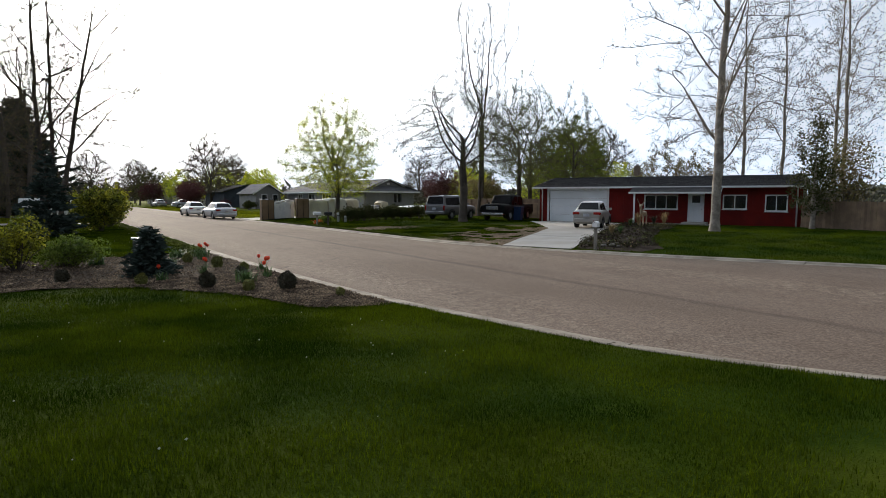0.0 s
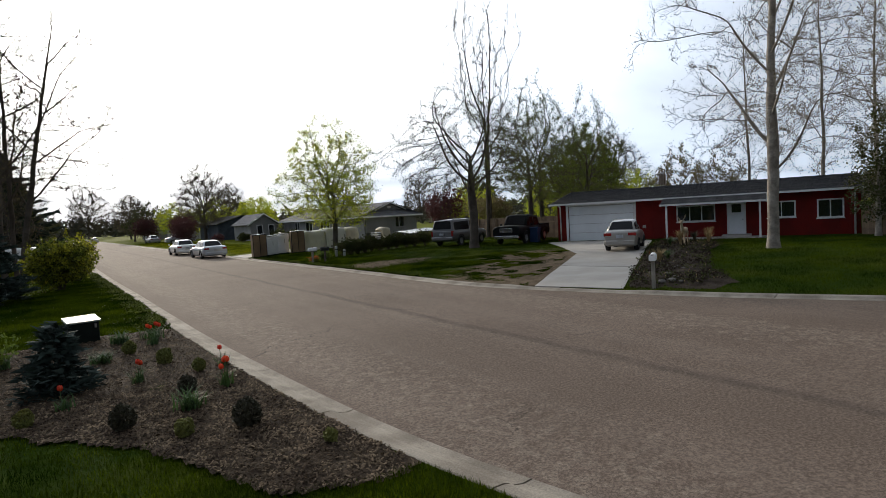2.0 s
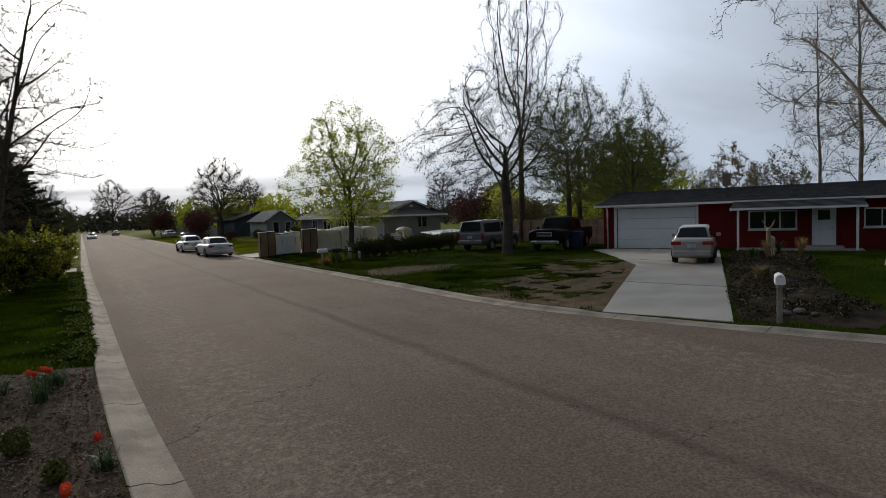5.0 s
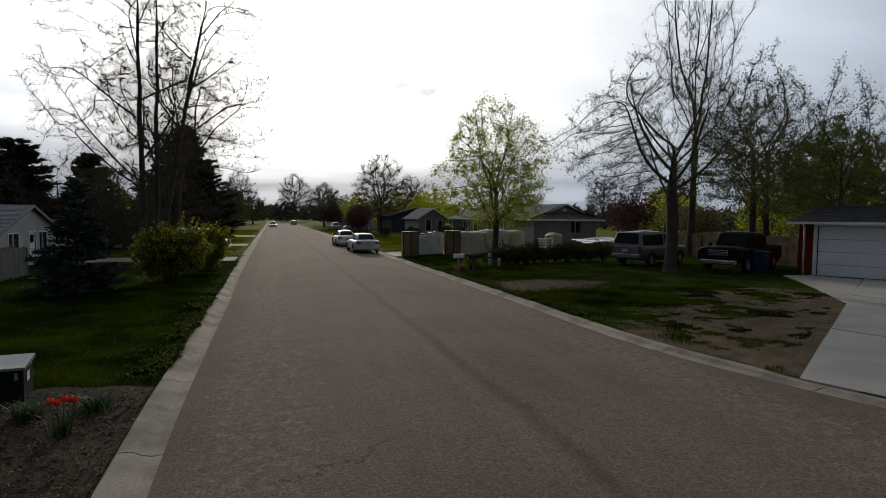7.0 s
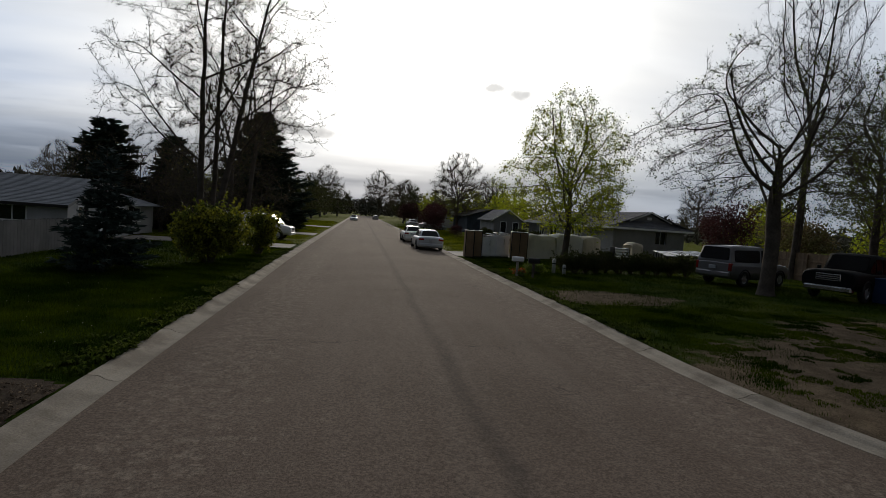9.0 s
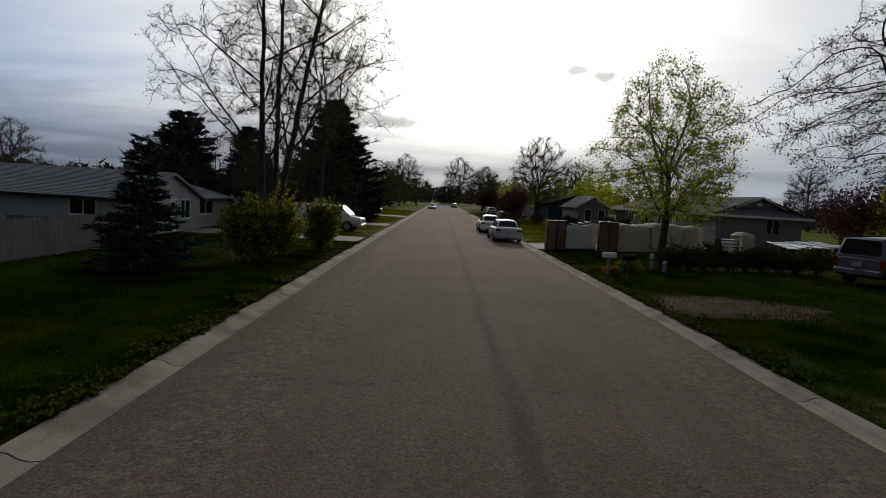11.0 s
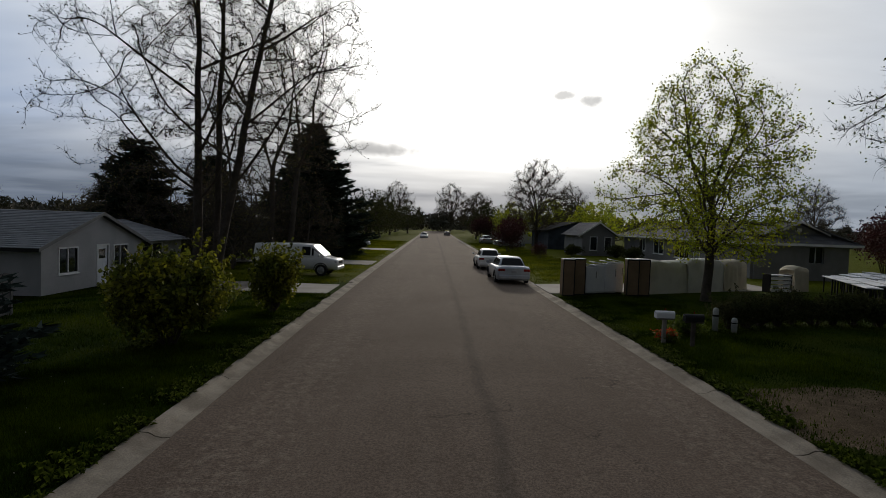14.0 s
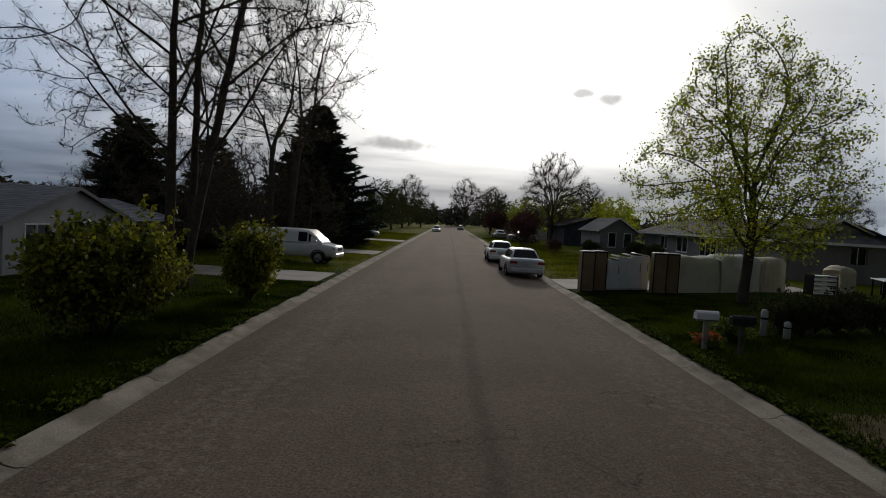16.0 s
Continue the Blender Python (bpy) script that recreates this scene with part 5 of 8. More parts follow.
plank_fence("plank_fence", (33.0, 32.2), (33.2, 46.0), 1.6, CEDAR, "weathered tan plank fence behind the parked pickup")
plank_fence("plank_fence", (36.2, 14.6), (33.0, -6.0), 1.5, CEDAR, "weathered brown plank fence beside the red house")
plank_fence("painted_fence", (-3.3, 24.0), (-3.3, 36.5), 1.2, GREYWOOD, "grey-painted plank fence along the side lawn", 0.19)
plank_fence("painted_fence", (-3.3, 36.5), (-9.0, 37.2), 1.2, GREYWOOD, "grey-painted plank fence turning behind the spruce", 0.19)

# ---------------------------------------------------------------- drives and slabs


def slab(name, parent, pts, mat=SLAB, thick=0.1, lift=0.012):
    """One cast slab laid on the ground: corners in plan, following the land."""
    bm = bmesh.new()
    n = 8
    a, b, c, d = (Vector((*p, 0)) for p in pts)
    grid = []
    for i in range(n + 1):
        row = []
        for j in range(n + 1):
            p = a.lerp(b, i / n).lerp(d.lerp(c, i / n), j / n)
            row.append(bm.verts.new((p.x, p.y, max(terrain(p.x, p.y), 0.045) + lift + 0.01)))
        grid.append(row)
    for i in range(n):
        for j in range(n):
            bm.faces.new((grid[i][j], grid[i + 1][j], grid[i + 1][j + 1], grid[i][j + 1]))
    out = bmesh.ops.extrude_face_region(bm, geom=list(bm.faces))
    bmesh.ops.translate(bm, vec=(0, 0, -thick), verts=[v for v in out["geom"] if isinstance(v, bmesh.types.BMVert)])
    bmesh.ops.recalc_face_normals(bm, faces=bm.faces)
    return part(name, bm, mat, parent)


drive = tagged(empty("drive"), "pale concrete drive of several slabs up to the garage", "driveway", kind="structure")
cut = ((0.0, 0.27), (0.275, 0.62), (0.625, 1.0))
lo_l, lo_r, hi_l, hi_r = Vector((15.1, 16.45)), Vector((16.05, 13.75)), Vector((30.8, 27.05)), Vector((31.3, 23.4))
for f0, f1 in cut:
    slab("slab", drive, (lo_l.lerp(hi_l, f0), lo_r.lerp(hi_r, f0), lo_r.lerp(hi_r, f1), lo_l.lerp(hi_l, f1)))
slab("slab", drive, ((23.2, 21.9), (30.5, 26.9), (29.85, 28.8), (28.3, 28.9)))
left_drive = tagged(empty("drive_left"), "pale concrete drive apron beside the verge", "driveway", kind="structure")
slab("slab", left_drive, ((4.3, 44.0), (4.3, 47.6), (0.6, 47.6), (0.6, 44.0)))
slab("slab", left_drive, ((0.58, 44.0), (0.58, 47.6), (-5.0, 47.6), (-5.0, 44.0)), material("worn_drive", (0.12, 0.105, 0.09), 0.95, patch=0.8, second=(0.2, 0.17, 0.14), vary=0.4, bump=0.5))
for y in (61.0, 84.0):
    slab("slab", left_drive, ((4.3, y), (4.3, y + 4.5), (-6, y + 4.5), (-6, y)))
right_drive = tagged(empty("drive_right"), "pale concrete drive beside the parked cars", "driveway", kind="structure")
slab("slab", right_drive, ((14.42, 46.9), (14.42, 51.0), (27.0, 53.0), (27.0, 48.8)))
# ---------------------------------------------------------------- vehicles
TYRE = material("tyre_rubber", (0.02, 0.02, 0.02), 0.85, bump=0.1, vary=0.2)
RIM = material("wheel_rim", (0.45, 0.45, 0.46), 0.35, metal=0.8, bump=0, vary=0.1)
TRIM_BLACK = material("black_trim", (0.015, 0.015, 0.016), 0.5, bump=0, vary=0.2)
LAMP_CLEAR = material("lamp_lens", (0.55, 0.56, 0.58), 0.12, spec=0.6, bump=0, vary=0.1)
LAMP_RED = material("tail_lens", (0.28, 0.012, 0.01), 0.2, spec=0.5, bump=0, vary=0.1)
PLATE = material("plate_blank", (0.45, 0.46, 0.5), 0.5, bump=0, vary=0.1)
CHROME = material("chrome_trim", (0.6, 0.6, 0.61), 0.2, metal=1.0, bump=0, vary=0.05)
CARGLASS = glass_material("car_glass", (0.006, 0.007, 0.009), 0.08, 0.04)


def paint(name, colour, metal=0.35, rough=0.32):
    m = material(name, colour, rough, metal=metal, spec=0.5, vary=0.05, grain=200, patch=2.0, second=tuple(c * 0.92 for c in colour), bump=0)
    for n in m.node_tree.nodes:
        if n.type == "BSDF_PRINCIPLED":
            n.inputs["Coat Weight"].default_value = 0.6
            n.inputs["Coat Roughness"].default_value = 0.08
    return m


def loft(name, stations, mat, parent, label=""):
    """A closed skin through rings of (x, [(y, z) ...]), mirrored in y."""
    bm = bmesh.new()
    rings = []
    for x, half in stations:
        full = list(half) + [(-y, z) for y, z in reversed(half)]
        rings.append([bm.verts.new((x, y, z)) for y, z in full])
    n = len(rings[0])
    for r, q in zip(rings, rings[1:]):
        for k in range(n):
            f = bm.faces.new((r[k], r[(k + 1) % n], q[(k + 1) % n], q[k]))
            f.smooth = True
    bm.faces.new(rings[0][::-1]), bm.faces.new(rings[-1])
    bmesh.ops.recalc_face_normals(bm, faces=bm.faces)
    return part(name, bm, mat, parent, label)


def quad_panel(name, corners, push, mat, parent, inset=0.0):
    """A thin glazed panel over four corners, pushed out of the surface."""
    c = [Vector(p) for p in corners]
    mid = sum(c, Vector()) / 4
    c = [p.lerp(mid, inset) for p in c]
    nrm = (c[1] - c[0]).cross(c[3] - c[0]).normalized()
    push = Vector(push)
    if nrm.dot(push) < 0:
        nrm = -nrm
    # rounded corners: cut each by an eighth
    ring = []
    for i in range(4):
        p, a, b = c[i], c[i - 1], c[(i + 1) % 4]
        ring += [p.lerp(a, 0.07), p.lerp(b, 0.07)]
    bm = bmesh.new()
    top = [bm.verts.new(p + nrm * 0.016) for p in ring]
    bot = [bm.verts.new(p - nrm * 0.02) for p in ring]
    bm.faces.new(top), bm.faces.new(bot[::-1])
    for i in range(8):
        j = (i + 1) % 8
        bm.faces.new((top[j], top[i], bot[i], bot[j]))
    bmesh.ops.recalc_face_normals(bm, faces=bm.faces)
    return part(name, bm, mat, parent)


def wheel(parent, x, y, r, w=0.2, side=1):
    wh = empty("wheel", x, y, r)
    wh.parent = parent
    bm = bmesh.new()
    prof = [(0.62 * r, -w / 2), (0.92 * r, -w / 2), (r, -w * 0.32), (r, w * 0.32), (0.92 * r, w / 2), (0.62 * r, w / 2)]
    rings = [[bm.verts.new((math.cos(t) * p, q, math.sin(t) * p)) for p, q in prof] for t in [2 * math.pi * k / 20 for k in range(20)]]
    for a, b in zip(rings, rings[1:] + rings[:1]):
        for k in range(6):
            f = bm.faces.new((a[k], a[(k + 1) % 6], b[(k + 1) % 6], b[k]))
    bmesh.ops.recalc_face_normals(bm, faces=bm.faces)
    part("tyre", bm, TYRE, wh)
    bm = bmesh.new()
    o = side * w * 0.38
    c = bm.verts.new((0, o + side * 0.015, 0))
    ring = []
    for k in range(20):
        t = 2 * math.pi * k / 20
        d = 0.03 if (k % 4) < 2 else 0.0
        ring.append((bm.verts.new((math.cos(t) * r * 0.2, o + side * 0.012, math.sin(t) * r * 0.2)), bm.verts.new((math.cos(t) * r * 0.56, o - side * d, math.sin(t) * r * 0.56)), bm.verts.new((math.cos(t) * r * 0.64, o + side * 0.01, math.sin(t) * r * 0.64))))
    for a, b in zip(ring, ring[1:] + ring[:1]):
        bm.faces.new((c, a[0], b[0])), bm.faces.new((a[0], a[1], b[1], b[0])), bm.faces.new((a[1], a[2], b[2], b[1]))
    bmesh.ops.recalc_face_normals(bm, faces=bm.faces)
    part("rim", bm, RIM, wh)
    return wh


def car(name, x, y, rz, label, mat, L=4.5, W=1.75, kind="sedan", wheel_r=0.31, z=None, category="car", cladding=None, glass=CARGLASS):
    """A vehicle; its front points along +x of its own frame before the turn rz."""
    ob = empty(name, x, y, (terrain(x, y) if z is None else z), rz)
    tagged(ob, label, category)
    h = W / 2
    f, r = L / 2, -L / 2
    # body stations: x, sill, belt, half-width factor, crown (top middle)
    if kind == "sedan":
        st = [(r, 0.42, 0.80, 0.84, 0.86), (r + 0.10, 0.24, 0.92, 0.93, 0.98), (r + 0.5, 0.20, 0.94, 0.99, 1.02), (r + 1.1, 0.19, 0.92, 1.0, 0.98), (-0.3, 0.18, 0.90, 1.0, 0.95), (f - 1.65, 0.18, 0.88, 1.0, 0.94), (f - 1.0, 0.19, 0.84, 0.99, 0.91), (f - 0.45, 0.20, 0.76, 0.96, 0.83), (f - 0.08, 0.24, 0.66, 0.88, 0.70), (f, 0.34, 0.58, 0.80, 0.60)]
        cab = [(r + 0.72, 0.93, 0.80, 0.99, 0.74), (r + 1.28, 0.93, 0.80, 1.40, 0.60), (-0.25, 0.90, 0.83, 1.46, 0.63), (f - 2.05, 0.90, 0.83, 1.42, 0.61), (f - 1.22, 0.88, 0.82, 0.93, 0.74)]
    elif kind == "suv":
        st = [(r, 0.46, 0.98, 0.88, 1.02), (r + 0.08, 0.34, 1.06, 0.95, 1.10), (r + 0.6, 0.30, 1.08, 1.0, 1.12), (0, 0.29, 1.06, 1.0, 1.1), (f - 1.5, 0.29, 1.04, 1.0, 1.10), (f - 0.9, 0.30, 1.02, 0.99, 1.08), (f - 0.3, 0.32, 0.96, 0.95, 1.02), (f - 0.05, 0.36, 0.86, 0.89, 0.92), (f, 0.42, 0.74, 0.85, 0.8)]
        cab = [(r + 0.03, 1.03, 0.90, 1.12, 0.86), (r + 0.20, 1.04, 0.90, 1.76, 0.76), (0.0, 1.03, 0.90, 1.83, 0.78), (f - 1.85, 1.03, 0.90, 1.77, 0.76), (f - 1.25, 1.04, 0.86, 1.10, 0.78)]
    elif kind == "pickup":
        st = [(r, 0.52, 1.0, 0.93, 1.0), (r + 0.06, 0.46, 1.08, 0.98, 1.08), (r + 1.0, 0.44, 1.10, 1.0, 1.10), (r + 2.0, 0.42, 1.10, 1.0, 1.10), (0.1, 0.40, 1.10, 1.0, 1.12), (f - 1.6, 0.40, 1.10, 1.0, 1.14), (f - 0.9, 0.42, 1.10, 1.0, 1.22), (f - 0.25, 0.46, 1.07, 0.98, 1.21), (f - 0.05, 0.48, 1.04, 0.96, 1.18), (f, 0.52, 0.98, 0.94, 1.12)]
        cab = [(-0.85, 1.10, 0.92, 1.14, 0.88), (-0.78, 1.10, 0.92, 1.80, 0.80), (0.25, 1.10, 0.92, 1.88, 0.82), (f - 1.95, 1.10, 0.92, 1.84, 0.80), (f - 1.5, 1.10, 0.86, 1.16, 0.80)]
    elif kind == "compact":
        st = [(r, 0.40, 0.82, 0.86, 0.86), (r + 0.07, 0.26, 0.93, 0.94, 0.97), (r + 0.45, 0.22, 0.95, 0.99, 1.0), (-0.3, 0.20, 0.92, 1.0, 0.97), (f - 1.5, 0.20, 0.90, 1.0, 0.96), (f - 0.9, 0.20, 0.87, 0.99, 0.94), (f - 0.35, 0.22, 0.78, 0.95, 0.86), (f - 0.06, 0.26, 0.68, 0.88, 0.74), (f, 0.34, 0.60, 0.82, 0.64)]
        cab = [(r + 0.42, 0.94, 0.86, 0.99, 0.80), (r + 0.95, 0.94, 0.86, 1.40, 0.68), (-0.1, 0.92, 0.87, 1.48, 0.70), (f - 1.8, 0.92, 0.87, 1.44, 0.68), (f - 1.05, 0.90, 0.84, 0.95, 0.76)]
    else:  # van
        st = [(r, 0.44, 1.08, 0.93, 1.12), (r + 0.05, 0.36, 1.12, 0.98, 1.16), (0, 0.34, 1.10, 1.0, 1.13), (f - 1.2, 0.34, 1.08, 1.0, 1.12), (f - 0.7, 0.36, 1.02, 0.98, 1.08), (f - 0.2, 0.38, 0.92, 0.93, 0.99), (f - 0.03, 0.44, 0.86, 0.88, 0.95), (f, 0.52, 0.76, 0.84, 0.84)]
        cab = [(r + 0.02, 1.08, 0.96, 1.16, 0.94), (r + 0.08, 1.10, 0.96, 1.72, 0.86), (0, 1.10, 0.97, 1.78, 0.88), (f - 1.5, 1.08, 0.96, 1.74, 0.86), (f - 0.75, 1.04, 0.94, 1.1, 0.84)]
    body = []
    for xs, sill, belt, wf, crown in st:
        w = h * wf
        body.append((xs, [(w * 0.80, sill), (w * 0.96, sill + 0.05), (w, sill + (belt - sill) * 0.42), (w, sill + (belt - sill) * 0.75), (w * 0.965, belt - 0.015), (w * 0.90, belt + (crown - belt) * 0.45), (w * 0.55, crown - 0.005), (0.001, crown)]))
    loft("body", body, mat, ob)
    # cabin shell: x, base z, base half-width, top z, top half-width
    rings = []
    for xs, bz, bw, tz, tw in cab:
        rings.append((xs, [(h * bw * 1.02, bz - 0.05), (h * bw, bz + 0.02), (h * (bw * 0.35 + tw * 0.65), bz + (tz - bz) * 0.72), (h * tw, tz - 0.03), (h * tw * 0.75, tz), (0.001, tz + 0.012)]))
    loft("cabin", rings, mat, ob)

    def side_pt(i, t, s):
        xs, bz, bw, tz, tw = cab[i]
        lo, hi = bz + 0.05, bz + (tz - bz) * 0.80
        zz = lo + (hi - lo) * t
        k = (zz - bz) / (tz - bz)
        yy = h * (bw + (bw * 0.35 + tw * 0.65 - bw) * min(k / 0.72, 1) + (tw - (bw * 0.35 + tw * 0.65)) * max(0, (k - 0.72) / 0.28))
        return Vector((xs, yy * s, zz))

    for s in (1, -1):
        spans = [(3, 4, 0.10, 0.70), (2, 3, 0.04, 0.94), (1, 2, 0.06, 0.94)] if kind != "pickup" else [(3, 4, 0.10, 0.75), (2, 3, 0.04, 0.94), (1, 2, 0.10, 0.9)]
        if kind == "van":
            spans = [(3, 4, 0.06, 0.56), (2, 3, 0.45, 0.97)]
        if kind in ("sedan", "compact"):
            spans.append((0, 1, 0.62, 0.98))
        for i, j, t0, t1 in spans:
            a0, a1 = side_pt(i, 0, s).lerp(side_pt(j, 0, s), t0), side_pt(i, 0, s).lerp(side_pt(j, 0, s), t1)
            b0, b1 = side_pt(i, 1, s).lerp(side_pt(j, 1, s), t0), side_pt(i, 1, s).lerp(side_pt(j, 1, s), t1)
            quad_panel("side_window", (a0, a1, b1, b0), (0, s, 0), glass, ob)
        if kind == "suv":
            tube("roof_rail", [(cab[1][0] + 0.3, s * h * 0.58, 1.80), (0, s * h * 0.6, 1.86), (cab[3][0] - 0.2, s * h * 0.58, 1.80)], 0.018, TRIM_BLACK, ob, 6)
        # mirrors, lights, arches, wheels
        mx = cab[4][0] - 0.25
        mirror = empty("mirror")
        mirror.parent = ob
        box("mirror_housing", (mx - 0.06, s * (h + 0.02) - (0.0 if s > 0 else 0.16), cab[4][1] + 0.06), (mx + 0.04, s * (h + 0.02) + (0.16 if s > 0 else 0.0), cab[4][1] + 0.20), mat, mirror, 0.02)
        fl, rl = st[-2], st[1]
        zt = fl[2]
        box("headlight", (f - 0.32, s * h * 0.72 - 0.17, zt - 0.10), (f - 0.035, s * h * 0.72 + 0.17, zt + 0.03), LAMP_CLEAR, ob, 0.03)
        zr = rl[2]
        if kind in ("suv", "van", "pickup"):
            box("tail_light", (r - 0.01, s * h * 0.86 - 0.07, zr - 0.38), (r + 0.16, s * h * 0.86 + 0.07, zr - 0.02), LAMP_RED, ob, 0.02)
        else:
            box("tail_light", (r - 0.008, s * h * 0.72 - 0.19, zr - 0.20), (r + 0.22, s * h * 0.72 + 0.19, zr - 0.05), LAMP_RED, ob, 0.025)
        for wx in (f - 0.19 * L, r + 0.21 * L):
            wheel(ob, wx, s * (h - 0.10), wheel_r, 0.21, s)
            bm = bmesh.new()
            pts = [(wx + math.cos(t) * (wheel_r + 0.05), s * (h + 0.004), wheel_r + math.sin(t) * (wheel_r + 0.05)) for t in [math.pi * (k / 12) for k in range(13)]]
            tube_into(bm, pts, [0.03] * 13, 6)
            part("wheel_arch", bm, TRIM_BLACK, ob)
    # windscreens
    for i, j, nm, px in ((3, 4, "windscreen", 1), (1, 0, "rear_window", -1)):
        if kind == "van" and nm == "rear_window":
            continue
        t = [(cab[i][0], s * h * cab[i][4] * 0.86, cab[i][3] + 0.006) for s in (1, -1)]
        b = [(cab[j][0], s * h * cab[j][4] * 0.92, cab[j][3] + 0.006) for s in (1, -1)]
        tt, bb = [Vector(p) for p in t], [Vector(p) for p in b]
        quad_panel(nm, (bb[0].lerp(tt[0], 0.06), bb[1].lerp(tt[1], 0.06), tt[1].lerp(bb[1], 0.08), tt[0].lerp(bb[0], 0.08)), (px, 0, 0.4), glass, ob)
    low = 0.42 if kind in ("sedan", "compact") else 0.52
    bmp = cladding or mat
    box("front_bumper", (f - 0.28, -h * 0.86, low - 0.16), (f + 0.05, h * 0.86, low + 0.06), bmp, ob, 0.05)
    box("rear_bumper", (r - 0.07, -h * 0.90, low - 0.12), (r + 0.25, h * 0.90, low + 0.12), bmp, ob, 0.05)
    box("number_plate", (r - 0.082, -0.16, low + (0.22 if kind != "pickup" else 0.0)), (r - 0.01, 0.16, low + (0.37 if kind != "pickup" else 0.14)), PLATE, ob, 0.006)
    gz = st[-2][2]
    box("grille", (f - 0.10, -h * 0.46, gz - 0.16 - (0.1 if kind == "pickup" else 0)), (f + 0.012, h * 0.46, gz + 0.02), CHROME if kind == "pickup" else TRIM_BLACK, ob, 0.02)
    if kind == "pickup":
        for k in range(3):
            box("grille_slot", (f - 0.02, -h * 0.42, gz - 0.22 + k * 0.075), (f + 0.018, h * 0.42, gz - 0.175 + k * 0.075), TRIM_BLACK, ob, 0.006)
        box("bed_floor", (r + 0.12, -h * 0.80, 1.06), (-0.85, h * 0.80, 1.125), TRIM_BLACK, ob, 0.01)
        for s in (1, -1):
            box("bed_rail", (r + 0.06, s * h * 0.90 - 0.07, 1.06), (-0.80, s * h * 0.90 + 0.07, 1.17), mat, ob, 0.02)
        box("tailgate", (r - 0.005, -h * 0.86, 0.66), (r + 0.06, h * 0.86, 1.16), mat, ob, 0.02)
    return ob


SILVER = paint("silver_paint", (0.36, 0.36, 0.37))
GOLD = paint("pale_gold_paint", (0.34, 0.32, 0.29))
SUVGREY = paint("grey_paint", (0.15, 0.145, 0.15))
BLACKCAR = material("black_paint", (0.006, 0.0065, 0.007), 0.6, spec=0.12, vary=0.05, bump=0)
DARKGLASS = glass_material("tinted_glass", (0.004, 0.004, 0.005), 0.2, 0.05)
WHITECAR = paint("white_car_paint", (0.80, 0.80, 0.79), 0.0)
SKYSILVER = paint("light_silver_paint", (0.42, 0.45, 0.50), 0.25)

car("saloon_car", 25.9, 21.15, 30, "pale silver compact saloon car parked on the concrete drive", GOLD, 3.8, 1.52, "compact", 0.28)
car("estate_suv", 26.3, 35.5, 22, "grey sport utility vehicle with a roof rack parked on the grass", SUVGREY, 4.7, 1.86, "suv", 0.36, glass=DARKGLASS)
car("pickup_truck", 29.0, 31.95, 205, "black pickup truck with a chrome grille parked beside the garage", BLACKCAR, 5.6, 1.98, "pickup", 0.40, category="truck", cladding=CHROME, glass=DARKGLASS)
car("saloon_car", 13.2, 53.4, 91, "light silver full-size saloon parked at the kerb", SKYSILVER, 5.2, 1.9, "sedan", 0.33, z=0.01)
car("saloon_car", 12.95, 63.0, 90, "older white saloon parked at the kerb behind the silver one", WHITECAR, 5.0, 1.85, "sedan", 0.32, z=0.01)
car("cargo_van", 1.1, 52.8, -4, "white cargo van parked on the gravel across the lawn", WHITECAR, 4.8, 1.85, "van", 0.34, category="van")
for far in ((-1.5, 92, 5), (-4.0, 108, 10), (17.8, 118, 95), (6.6, 150, 270), (12.8, 190, 90), (20.0, 104, 0)):
    car("distant_car", *far, "pale car parked further down the street", (WHITECAR, SILVER, SKYSILVER)[int(far[1]) % 3], 4.5, 1.75, "sedan")

# ---------------------------------------------------------------- garden bed by the corner
BED = [(6.2, 7.85), (4.9, 7.88), (4.5, 7.86), (4.1, 8.0), (3.8, 8.3), (3.44, 9.2), (2.99, 10.15), (2.4, 11.05), (1.7, 11.75), (0.9, 12.1), (-0.3, 12.0), (-4.5, 12.3), (-9, 13.2), (-9, 16.5), (-4, 16.6), (0.0, 17.6), (2.4, 18.4), (3.4, 18.75), (5.4, 18.6)]


def inside(poly, x, y):
    hit = False
    for (x0, y0), (x1, y1) in zip(poly, poly[1:] + poly[:1]):
        if (y0 > y) != (y1 > y) and x < (x1 - x0) * (y - y0) / (y1 - y0) + x0:
            hit = not hit
    return hit


def in_bed(x, y):
    return x < left_edge(y) - PAN - 0.01 and inside(BED, x + 0.12 * noise.noise((x * 2, y * 2, 0)), y + 0.12 * noise.noise((x * 2, y * 2, 5)))


